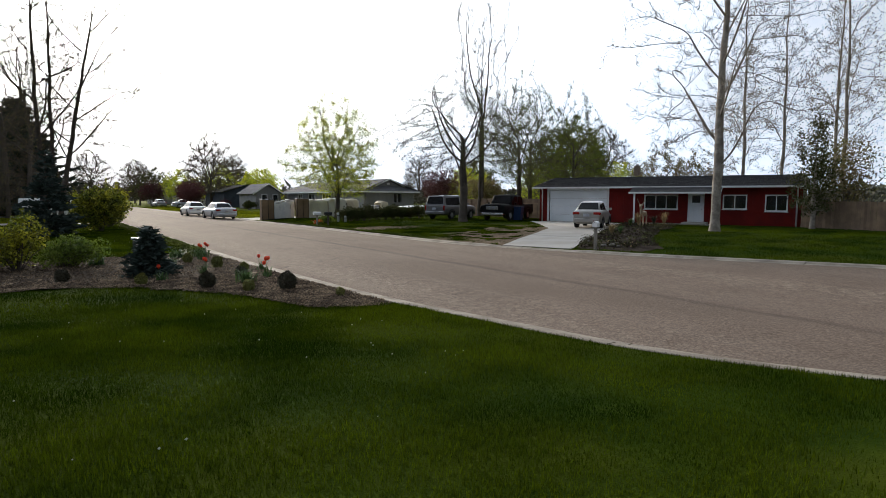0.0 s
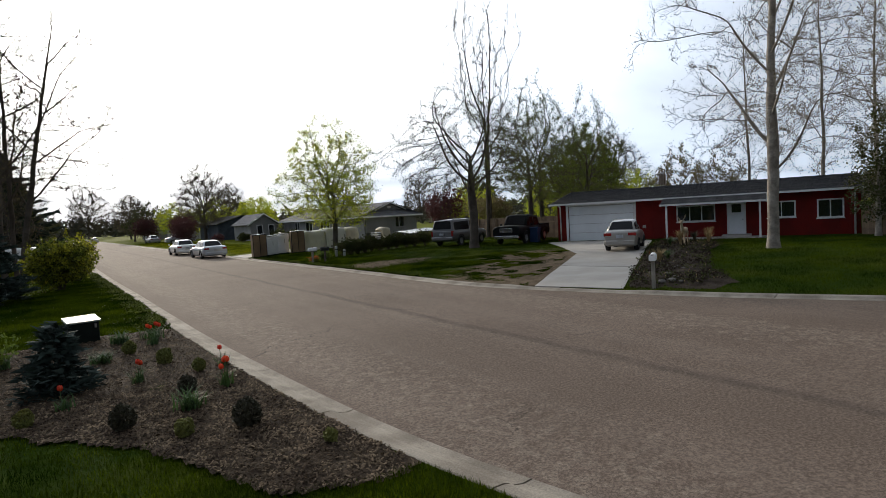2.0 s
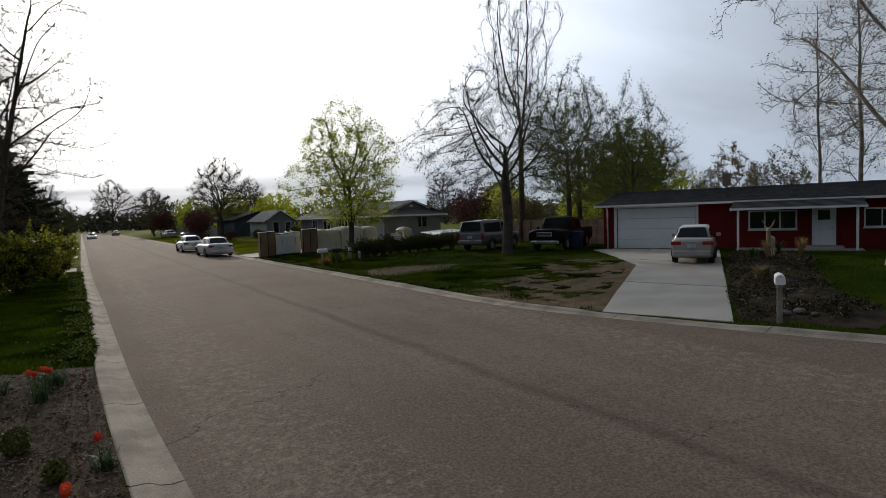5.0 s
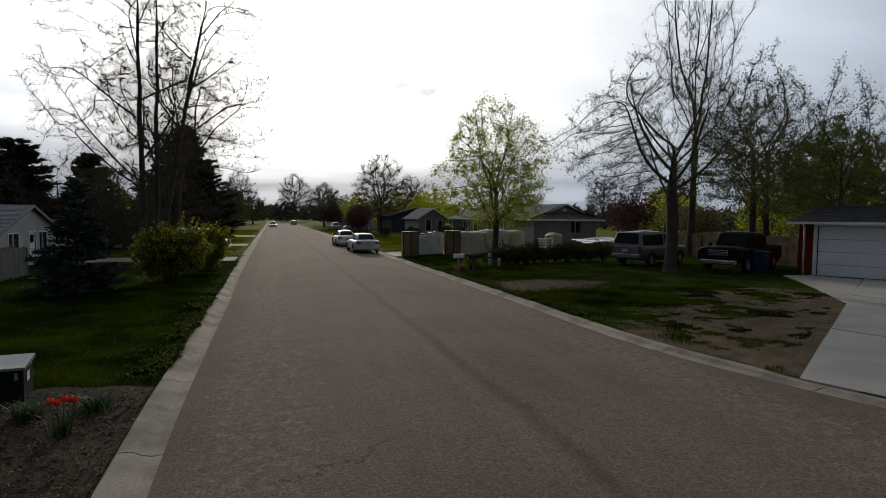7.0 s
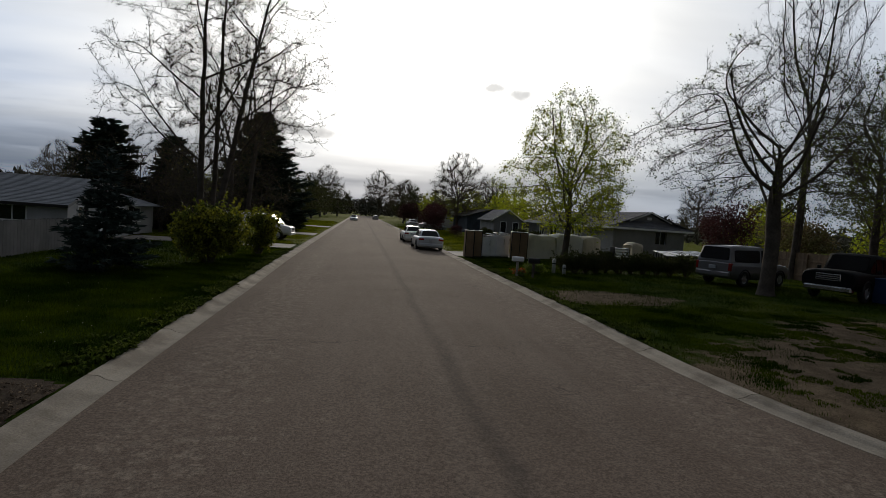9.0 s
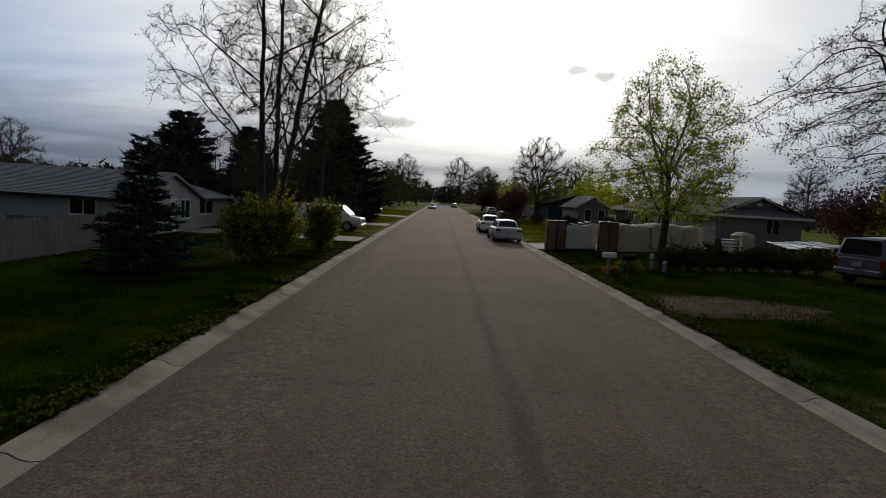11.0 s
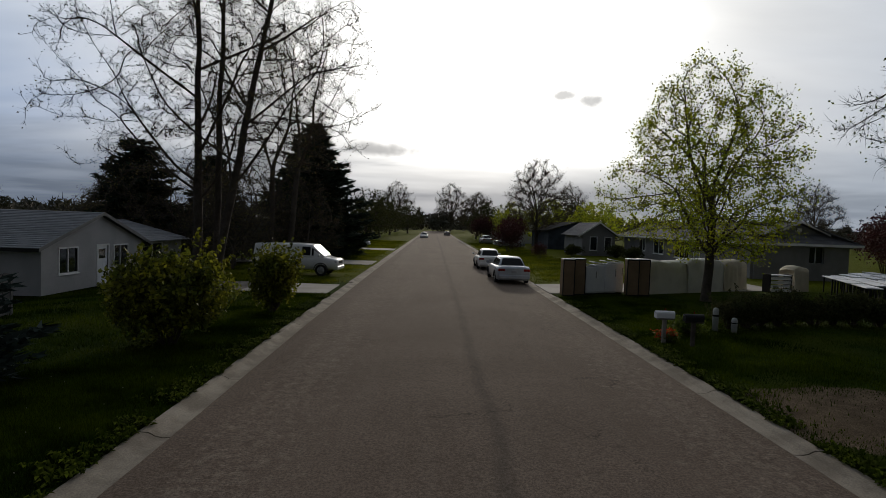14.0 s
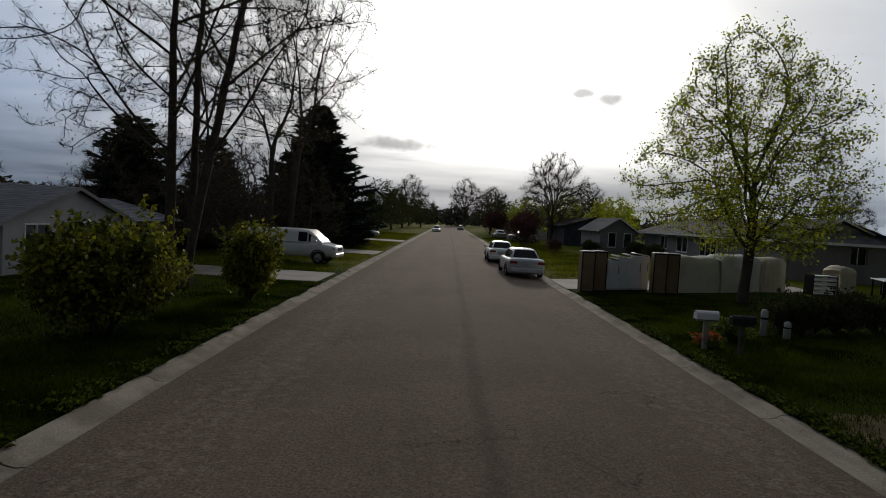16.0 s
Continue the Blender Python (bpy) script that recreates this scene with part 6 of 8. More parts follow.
def build_bed():
    s = 0.08
    verts, faces, index = [], [], {}
    for i in range(int(14.6 / s)):
        for j in range(int(11.4 / s)):
            x, y = -9 + i * s, 7.7 + j * s
            if not in_bed(x + s / 2, y + s / 2):
                continue
            q = []
            for a, b in ((0, 0), (1, 0), (1, 1), (0, 1)):
                key = (i + a, j + b)
                if key not in index:
                    px, py = -9 + key[0] * s, 7.7 + key[1] * s
                    px = min(px, left_edge(py) - PAN - 0.005)
                    index[key] = len(verts)
                    verts.append((px, py, terrain(px, py) + 0.022 + 0.03 * noise.noise((px * 1.5, py * 1.5, 2)) + 0.012 * noise.noise((px * 7, py * 7, 4))))
                q.append(index[key])
            faces.append(q)
    tagged(new("mulch_bed", mesh_of("mulch_bed", verts, faces, MULCH, True)), "garden bed of brown wood-chip mulch beside the kerb", "flower bed", kind="structure")
    # loose chips
    rng = np.random.default_rng(4)
    pts = []
    while len(pts) < 30000:
        x, y = rng.uniform(-5, 5.2), rng.uniform(7.8, 18.5) if rng.random() < 0.5 else rng.uniform(7.8, 13.0)
        if in_bed(x, y):
            pts.append((x, y, terrain(x, y) + 0.03 + 0.03 * noise.noise((x * 1.5, y * 1.5, 2)) + rng.uniform(0, 0.015)))
    c = np.array(pts)
    k = len(c)
    ang = rng.uniform(0, 2 * math.pi, k)
    d = np.stack([np.cos(ang), np.sin(ang), rng.normal(0, 0.35, k)], 1) * rng.uniform(0.009, 0.028, (k, 1))
    e = np.stack([-np.sin(ang), np.cos(ang), rng.normal(0, 0.5, k)], 1) * rng.uniform(0.004, 0.011, (k, 1))
    up = np.array([0, 0, 0.008])
    v = np.stack([c - d - e, c + d - e * 0.6, c + d * 0.9 + e, c - d + e, c - d * 0.7 - e * 0.5 + up, c + d * 0.6 - e * 0.4 + up, c + d * 0.6 + e * 0.6 + up, c - d * 0.6 + e * 0.6 + up], 1).reshape(-1, 3)
    o = (np.arange(k) * 8)[:, None, None]
    f = (np.array([[4, 5, 6, 7], [0, 1, 5, 4], [1, 2, 6, 5], [2, 3, 7, 6], [3, 0, 4, 7]])[None] + o).reshape(-1, 4)
    tagged(new("wood_chips", fast_mesh("wood_chips", v, f, 4, CHIP)), "loose brown wood chips lying over the garden bed", "mulch", kind="stuff")


build_bed()

BOX_LEAF = material("clipped_leaf", (0.04, 0.036, 0.018), 0.75, grain=10, patch=2, second=(0.055, 0.05, 0.03), bump=0, island=0.4, vary=0.3)
OLIVE = material("olive_leaf", (0.20, 0.19, 0.05), 0.75, grain=10, patch=2, second=(0.15, 0.16, 0.04), bump=0, island=0.4, vary=0.3)
STRAP = material("strap_leaf", (0.06, 0.11, 0.03), 0.6, grain=6, patch=2, second=(0.045, 0.085, 0.03), bump=0, island=0.35, vary=0.2, trans=0.25)
TULIP = material("tulip_petal", (0.62, 0.045, 0.02), 0.55, grain=20, patch=6, second=(0.70, 0.09, 0.025), bump=0, vary=0.15, trans=0.25)


def ball_shrub(x, y, r, seed, leaf=BOX_LEAF, label="small clipped dark ball shrub in the mulch"):
    rng = np.random.default_rng(seed)
    ob = tagged(empty("ball_shrub", x, y, terrain(x, y) + 0.02), label, "shrub", "low plants in the bed")
    tube("stem", [(0, 0, -0.05), (0, 0, r)], [0.02, 0.01], BARK, ob, 5)
    k = int(2600 * (r / 0.2))
    d = rng.normal(0, 1, (k, 3))
    d /= np.linalg.norm(d, axis=1)[:, None]
    c = d * r * rng.uniform(0.55, 1.0, (k, 1)) ** 0.4 * np.array([1, 1, 1.1]) * (1 + 0.12 * np.sin(d[:, :1] * 5 + seed) * np.cos(d[:, 1:2] * 4))
    c[:, 2] += r * 1.0
    v, f = leaf_cards(rng, [(p, None) for p in c[c[:, 2] > 0.01]], 1, 0.022, 0.004)
    under(new("foliage", fast_mesh("foliage", v, f, 4, leaf)), ob)
    return ob


def strap_plant(x, y, h, seed, tulips=0, count=60, name="tulip_clump", label="clump of strap leaves in the mulch", spread=0.12):
    """Arching strap leaves, some with tulips above them."""
    rng = random.Random(seed)
    ob = tagged(empty(name, x, y, terrain(x, y) + 0.015), label, "flower" if tulips else "plant", "low plants in the bed")
    v, f = [], []
    for i in range(count):
        a, ln, w = rng.uniform(0, 2 * math.pi), h * rng.uniform(0.6, 1.1), rng.uniform(0.008, 0.02)
        dx, dy = math.cos(a), math.sin(a)
        bx, by = rng.gauss(0, spread * 0.4), rng.gauss(0, spread * 0.4)
        o = len(v)
        for t in (0, 0.4, 0.75, 1.0):
            out, up = spread * 1.3 * t * t * rng.uniform(0.7, 1.2), ln * (t - 0.22 * t * t)
            ww = w * (1 - t) + 0.001
            v += [(bx + dx * out - dy * ww, by + dy * out + dx * ww, up), (bx + dx * out + dy * ww, by + dy * out - dx * ww, up)]
        f += [(o, o + 1, o + 3, o + 2), (o + 2, o + 3, o + 5, o + 4), (o + 4, o + 5, o + 7, o + 6)]
    under(new("leaf_clump", mesh_of("leaf_clump", v, f, STRAP)), ob)
    for i in range(tulips):
        tx, ty, th = rng.gauss(0, 0.07), rng.gauss(0, 0.07), h * rng.uniform(0.75, 1.2)
        tube("stalk", [(tx * 0.6, ty * 0.6, 0), (tx, ty, th)], [0.006, 0.005], STRAP, ob, 5)
        bm = bmesh.new()
        rings = []
        for rr, zz in ((0.008, 0), (0.032, 0.022), (0.037, 0.045), (0.028, 0.07), (0.02, 0.078)):
            rings.append([bm.verts.new((tx + rr * (1 + 0.15 * (k % 2)) * math.cos(k * math.pi / 6), ty + rr * (1 + 0.15 * (k % 2)) * math.sin(k * math.pi / 6), th + zz + 0.008 * (k % 2) * (zz > 0.05))) for k in range(12)])
        for p, q in zip(rings, rings[1:]):
            for k in range(12):
                bm.faces.new((p[k], p[(k + 1) % 12], q[(k + 1) % 12], q[k]))
        bm.faces.new(rings[0][::-1])
        part("blossom", bm, TULIP, ob, "red tulip blossom")
    return ob


for i, (x, y, r) in enumerate(((4.17, 10.15, 0.20), (2.92, 11.1, 0.18), (3.87, 12.25, 0.15), (0.6, 13.1, 0.15))):
    ball_shrub(x, y, r * 0.85, 70 + i)
for i, (x, y, r) in enumerate(((3.48, 10.3, 0.13), (3.93, 14.6, 0.17), (1.9, 12.1, 0.14), (3.5, 16.05, 0.16), (4.3, 13.55, 0.13), (4.75, 9.0, 0.09))):
    ball_shrub(x, y, r * 0.8, 80 + i, OLIVE, "low olive-green cushion plant in the mulch")
for i, (x, y, h, n) in enumerate(((4.45, 12.25, 0.44, 4), (4.03, 16.7, 0.46, 5), (3.36, 13.5, 0.42, 2), (2.33, 12.6, 0.35, 1), (4.72, 13.6, 0.34, 1))):
    strap_plant(x, y, h * 0.78, 90 + i, n, 34, label="red tulips with grey-green leaves in the mulch")
for i, (x, y, h) in enumerate(((3.73, 11.35, 0.46), (3.45, 17.35, 0.42), (4.14, 17.6, 0.42), (1.40, 16.4, 0.4), (3.0, 15.6, 0.35))):
    strap_plant(x, y, h * 0.85, 100 + i, 0, 90, "lily_clump", "clump of green strap leaves in the mulch", 0.2)
conifer("dwarf_spruce", 2.3, 13.8, 1.1, 1.0, 23, NEEDLE, "small blue-grey spruce in the garden bed", whorls=22)
shrub("golden_bush", -0.2, 15.7, 0.65, 0.6, 1.2, 25, LEAF_BUSH, "rounded yellow-green bush at the back of the bed", 3500, 0.04)
shrub("dark_bush", 0.75, 16.2, 0.8, 0.6, 0.8, 27, LEAF_GREEN, "low dark green bush at the back of the bed", 3000, 0.04)
shrub("dark_bush", -2.6, 15.4, 1.2, 0.7, 0.9, 29, LEAF_GREEN, "low dark green bush at the back of the bed", 3500, 0.045)

UTIL_GREEN = material("utility_green", (0.012, 0.017, 0.014), 0.6, spec=0.1, grain=20, patch=2, bump=0.05)
UTIL_TOP = material("faded_green_lid", (0.22, 0.25, 0.23), 0.4, grain=20, patch=2, bump=0.05)


def utility_box(x, y):
    ob = tagged(empty("utility_box", x, y, terrain(x, y) + 0.02, 8), "dark green electricity cabinet with a pale lid in the bed", "utility box")
    box("cabinet", (-0.30, -0.28, -0.05), (0.30, 0.28, 0.46), UTIL_GREEN, ob, 0.02)
    bm = bmesh.new()
    v = [bm.verts.new(c) for c in ((-0.33, -0.32, 0.46), (0.33, -0.32, 0.46), (0.33, 0.31, 0.50), (-0.33, 0.31, 0.50), (-0.33, -0.32, 0.495), (0.33, -0.32, 0.495), (0.33, 0.31, 0.56), (-0.33, 0.31, 0.56))]
    for f in ((0, 3, 2, 1), (4, 5, 6, 7), (0, 1, 5, 4), (1, 2, 6, 5), (2, 3, 7, 6), (3, 0, 4, 7)):
        bm.faces.new([v[i] for i in f])
    part("lid", bm, UTIL_TOP, ob, "pale weathered lid")
    box("warning_label", (0.302, -0.08, 0.25), (0.307, 0.05, 0.38), WHITE, ob)
    box("hasp", (0.2, -0.31, 0.32), (0.24, -0.28, 0.42), METAL, ob, 0.005)
    return ob


utility_box(2.80, 18.35)

# ---------------------------------------------------------------- letter boxes, marker posts, bins
POSTWOOD = material("grey_post_wood", (0.30, 0.27, 0.23), 0.9, grain=25, patch=3, second=(0.22, 0.20, 0.17), bump=0.3)


def letter_box(x, y, rz, label, mat, post_mat, h=1.05, tilted=0):
    ob = tagged(empty("letter_box", x, y, terrain(x, y), rz), label, "mailbox")
    box("post", (-0.05, -0.05, -0.1), (0.05, 0.05, h - 0.16), post_mat, ob, 0.008)
    box("bracket", (-0.22, -0.05, h - 0.20), (0.26, 0.05, h - 0.155), post_mat, ob, 0.006)
    bm = bmesh.new()
    ring = [(-0.09, 0), (0.09, 0)] + [(0.09 * math.cos(math.pi * k / 8), 0.11 + 0.09 * math.sin(math.pi * k / 8)) for k in range(9)]
    a = [bm.verts.new((-0.26, u, h - 0.15 + w)) for u, w in ring]
    b = [bm.verts.new((0.26, u, h - 0.15 + w)) for u, w in ring]
    bm.faces.new(a), bm.faces.new(b[::-1])
    for i in range(len(ring)):
        j = (i + 1) % len(ring)
        bm.faces.new((a[j], a[i], b[i], b[j]))
    bmesh.ops.recalc_face_normals(bm, faces=bm.faces)
    part("box_shell", bm, mat, ob)
    box("flag", (0.05, 0.095, h - 0.05), (0.07, 0.105, h + 0.10), LAMP_RED, ob)
    box("door_pull", (-0.285, -0.02, h + 0.0), (-0.26, 0.02, h + 0.02), METAL, ob, 0.004)
    return ob


letter_box(16.6, 13.1, 30, "white letter box on a pale wooden post at the kerb", WHITE, POSTWOOD, 0.98)
letter_box(15.3, 35.67, 0, "white letter box on a thin grey post at the kerb", WHITE, POSTWOOD, 0.86)
letter_box(15.9, 35.2, 0, "black letter box on a dark post beside the white one", TRIM_BLACK, BARK, 0.84)
for x, y, h in ((17.62, 37.4, 0.72), (18.0, 37.0, 0.48)):
    ob = tagged(empty("marker_post", x, y, terrain(x, y)), "pale round-topped utility marker post in the grass", "post", "marker posts")
    tube("post", [(0, 0, -0.1), (0, 0, h - 0.1), (0.0, 0, h - 0.03), (0, 0, h)], [0.09, 0.09, 0.075, 0.02], material("pale_plastic", (0.42, 0.43, 0.40), 0.6, bump=0.05), ob, 12)
    tube("band", [(0, 0, h * 0.62), (0, 0, h * 0.7)], [0.093, 0.093], UTIL_GREEN, ob, 12)

BIN_BLUE = material("blue_bin_plastic", (0.02, 0.05, 0.13), 0.5, bump=0.05)


def wheelie_bin(x, y, rz, mat, label):
    ob = tagged(empty("wheelie_bin", x, y, terrain(x, y), rz), label, "bin", "bins by the garage")
    bm = bmesh.new()
    v = box_into(bm, (-0.24, -0.26, 0.04), (0.24, 0.26, 0.95))
    for w in bm.verts:
        if w.co.z > 0.5:
            w.co.x *= 1.22
            w.co.y *= 1.2
    part("tub", bm, mat, ob)
    bm = bmesh.new()
    box_into(bm, (-0.33, -0.36, 0.95), (0.31, 0.36, 1.02), 0.02)
    part("lid", bm, mat, ob)
    for s in (1, -1):
        tube("wheel", [(0.22, s * 0.22, 0.10), (0.22, s * 0.29, 0.10)], 0.1, TYRE, ob, 12)
    tube("handle", [(0.33, -0.2, 0.93), (0.36, 0, 0.95), (0.33, 0.2, 0.93)], 0.015, mat, ob, 6)
    return ob


wheelie_bin(28.75, 30.5, 25, BIN_BLUE, "blue wheeled bin beside the garage")
wheelie_bin(29.0, 31.2, 10, material("dark_bin_plastic", (0.02, 0.022, 0.024), 0.5, bump=0.05), "dark wheeled bin beside the garage")

# ---------------------------------------------------------------- bed in front of the red house
SOIL = material("dark_soil", (0.03, 0.022, 0.017), 0.95, spec=0.04, grain=30, patch=2, second=(0.06, 0.046, 0.034), bump=0.8, vary=0.5, distance=0.03)
STRAW = material("dry_grass", (0.32, 0.24, 0.125), 0.85, spec=0.08, grain=10, patch=2, second=(0.28, 0.2, 0.1), bump=0, island=0.35, trans=0.2)


SOIL_CORNERS = [(16.35, 13.8), (19.4, 15.75), (23.7, 18.5), (27.1, 20.6), (30.0, 21.9), (30.7, 19.6), (28.7, 17.9), (25.7, 16.7), (22.3, 14.6), (20.1, 13.4), (18.6, 11.7), (17.3, 11.7)]
SOIL_EDGE = []
for (ax, ay), (bx, by) in zip(SOIL_CORNERS, SOIL_CORNERS[1:] + SOIL_CORNERS[:1]):
    for j in range(5):
        px, py = ax + (bx - ax) * j / 5, ay + (by - ay) * j / 5
        SOIL_EDGE.append((px + 0.22 * noise.noise((px * 1.3, py * 1.3, 3)), py + 0.22 * noise.noise((px * 1.3, py * 1.3, 8))))


def soil_bed():
    bm = bmesh.new()
    c = []
    edge = SOIL_EDGE
    mid = Vector((23.6, 16.9, 0))
    rings = []
    for t in (1.0, 0.75, 0.45, 0.0):
        ring = []
        for x, y in edge:
            p = mid.lerp(Vector((x, y, 0)), t)
            ring.append(bm.verts.new((p.x, p.y, terrain(p.x, p.y) + 0.004 + 0.16 * (1 - t) ** 0.7 + 0.05 * noise.noise((p.x * 2, p.y * 2, 1)) * (t < 1))))
        rings.append(ring)
    for a, b in zip(rings, rings[1:]):
        for k in range(len(edge)):
            j = (k + 1) % len(edge)
            bm.faces.new((a[k], a[j], b[j], b[k]))
    bmesh.ops.remove_doubles(bm, verts=bm.verts, dist=0.01)
    bmesh.ops.subdivide_edges(bm, edges=bm.edges, cuts=2, use_grid_fill=True)
    for v in bm.verts:
        v.co.z += 0.04 * noise.noise((v.co.x * 3, v.co.y * 3, 7))
    ob = part("soil_bed", bm, SOIL)
    tagged(ob, "mounded bed of dark soil between the drive and the lawn", "flower bed", kind="structure")


soil_bed()


def bed_litter(name, count, size, seed, mat, label, category):
    """Low growth, dead leaves and clods lying over the dark soil."""
    rng = np.random.default_rng(seed)
    pts = []
    while len(pts) < count:
        x, y = rng.uniform(16.2, 30.5), rng.uniform(12.3, 22.3)
        if inside(SOIL_EDGE, x, y) and noise.noise((x * 0.9, y * 0.9, seed)) > -0.1:
            pts.append((x, y, terrain(x, y) + rng.uniform(0.02, 0.16)))
    v, f = leaf_cards(rng, [(p, None) for p in pts], 3, size, 0.06)
    tagged(new(name, fast_mesh(name, v, f, 4, mat)), label, category, kind="stuff")


bed_litter("bed_litter", 2600, 0.04, 51, SOIL, "dark dead leaves and clods over the soil bed", "litter")
bed_litter("bed_growth", 1500, 0.038, 53, LEAF_DULL, "low dark green growth scattered in the soil bed", "plants")
bed_litter("bed_straw", 160, 0.03, 55, STRAW, "bits of dry straw lying in the soil bed", "litter")


def grass_clump(x, y, h, seed, mat, label, count=120, spread=0.35):
    rng = random.Random(seed)
    ob = tagged(empty("ornamental_grass", x, y, terrain(x, y) + 0.08), label, "plant", "plants before the porch")
    v, f = [], []
    for i in range(count):
        a, ln = rng.uniform(0, 2 * math.pi), h * rng.uniform(0.6, 1.1)
        o = len(v)
        s = spread * rng.uniform(0.3, 1.2)
        for t in (0, 0.5, 0.85, 1.0):
            w = 0.012 * (1 - t) + 0.002
            r, up = s * t ** 1.8, ln * (t - 0.3 * t ** 3)
            v += [(math.cos(a) * r - math.sin(a) * w, math.sin(a) * r + math.cos(a) * w, up), (math.cos(a) * r + math.sin(a) * w, math.sin(a) * r - math.cos(a) * w, up)]
        f += [(o, o + 1, o + 3, o + 2), (o + 2, o + 3, o + 5, o + 4), (o + 4, o + 5, o + 7, o + 6)]
    under(new("blade_clump", mesh_of("blade_clump", v, f, mat)), ob)
    return ob


for i, (x, y, h, mat) in enumerate(((26.6, 18.6, 1.05, STRAW), (28.3, 18.2, 1.1, STRAW), (21.0, 15.9, 0.7, STRAW), (22.0, 16.2, 0.5, STRAP), (27.0, 19.4, 0.6, STRAP), (29.4, 19.6, 0.8, BOX_LEAF))):
    grass_clump(x, y, h, 120 + i, mat, "clump of dry straw-coloured grass before the porch" if mat is STRAW else "low green clump before the porch")


def garden_deer(x, y, rz):
    """A plain garden figure of a deer, in one mesh."""
    bm = bmesh.new()
    tube_into(bm, [(-0.42, 0, 0.62), (-0.2, 0, 0.66), (0.12, 0, 0.64), (0.36, 0, 0.70)], [0.09, 0.15, 0.14, 0.10], 10)
    tube_into(bm, [(0.32, 0, 0.68), (0.46, 0, 0.90), (0.52, 0, 1.06)], [0.10, 0.07, 0.06], 8)
    tube_into(bm, [(0.46, 0, 1.10), (0.58, 0, 1.08), (0.70, 0, 1.02)], [0.06, 0.055, 0.03], 8)
    for s in (1, -1):
        for lx in (-0.36, 0.26):
            tube_into(bm, [(lx, s * 0.08, 0.58), (lx + 0.02, s * 0.08, 0.3), (lx, s * 0.08, -0.05)], [0.05, 0.03, 0.025], 6)
        tube_into(bm, [(0.48, s * 0.04, 1.12), (0.42, s * 0.16, 1.30), (0.50, s * 0.22, 1.46)], [0.018, 0.015, 0.006], 5)
        tube_into(bm, [(0.43, s * 0.14, 1.26), (0.54, s * 0.16, 1.38)], [0.014, 0.005], 5)
        tube_into(bm, [(0.46, s * 0.05, 1.10), (0.42, s * 0.13, 1.13)], [0.03, 0.01], 5)
    ob = part("garden_deer", bm, material("deer_paint", (0.34, 0.25, 0.16), 0.7, patch=4, second=(0.42, 0.34, 0.24), bump=0.1))
    ob.matrix_basis = pose(x, y, terrain(x, y) + 0.13, 0, 0, rz)
    return tagged(ob, "tan garden deer figure with antlers in the soil bed", "statue")


garden_deer(27.4, 18.9, 200)
STONE = material("field_stone", (0.15, 0.135, 0.12), 0.9, grain=20, patch=3, bump=0.5, vary=0.3)
for i in range(22):
    rng = random.Random(300 + i)
    t = rng.random()
    x, y = 17.2 + 7 * t + rng.uniform(-0.3, 0.3), 13.0 + 3.6 * t + rng.uniform(-0.2, 1.5)
    bm = bmesh.new()
    bmesh.ops.create_icosphere(bm, subdivisions=2, radius=rng.uniform(0.05, 0.12))
    for v in bm.verts:
        v.co *= 1 + 0.35 * noise.noise(v.co * 5 + Vector((i, 0, 0)))
        v.co.z *= 0.6
    ob = part("field_stone", bm, STONE)
    ob.matrix_basis = pose(x, y, terrain(x, y) + 0.07, 0, 0, rng.uniform(0, 360))
    tagged(ob, "rough grey-brown field stone edging the soil bed", "stone", "stones of the soil bed")

# ---------------------------------------------------------------- household goods stored on the right-hand drive
TANBOARD = material("tan_board", (0.27, 0.185, 0.11), 0.7, grain=15, patch=1.5, second=(0.22, 0.15, 0.09), bump=0.1, vary=0.12)
ENAMEL = material("white_enamel", (0.82, 0.83, 0.84), 0.4, grain=15, patch=1.5, second=(0.74, 0.75, 0.77), bump=0.04, vary=0.06)
CANVAS = material("canvas_tarp", (0.74, 0.72, 0.67), 0.8, grain=40, patch=1.2, second=(0.60, 0.585, 0.54), bump=0.3, vary=0.15)
BEIGE = material("beige_sheet", (0.62, 0.55, 0.41), 0.85, grain=40, patch=1.2, second=(0.52, 0.46, 0.34), bump=0.3, vary=0.15)


def upright_cabinet(x, y, rz, h=1.66, w=0.52, d=0.5):
    ob = tagged(empty("upright_cabinet", x, y, terrain(x, y) + 0.02, rz), "tall tan board cabinet with black edges standing on the drive", "cabinet", "stored household goods")
    box("carcass", (-w / 2, -d / 2, 0.03), (w / 2, d / 2, h), TANBOARD, ob, 0.01)
    for s in (-1, 1):
        box("edge_strip", (s * w / 2 - 0.02, -d / 2 - 0.012, 0.0), (s * w / 2 + 0.02, -d / 2 + 0.04, h + 0.02), TRIM_BLACK, ob, 0.004)
    box("edge_strip", (-w / 2 + 0.02, -d / 2 - 0.012, h - 0.03), (w / 2 - 0.02, -d / 2 + 0.04, h + 0.02), TRIM_BLACK, ob, 0.004)
    box("edge_strip", (-w / 2 + 0.02, -d / 2 - 0.012, 0.0), (w / 2 - 0.02, -d / 2 + 0.04, 0.05), TRIM_BLACK, ob, 0.004)
    box("top_panel", (-w / 2, -d / 2, h + 0.021), (w / 2, d / 2, h + 0.045), ENAMEL, ob, 0.005)
    return ob


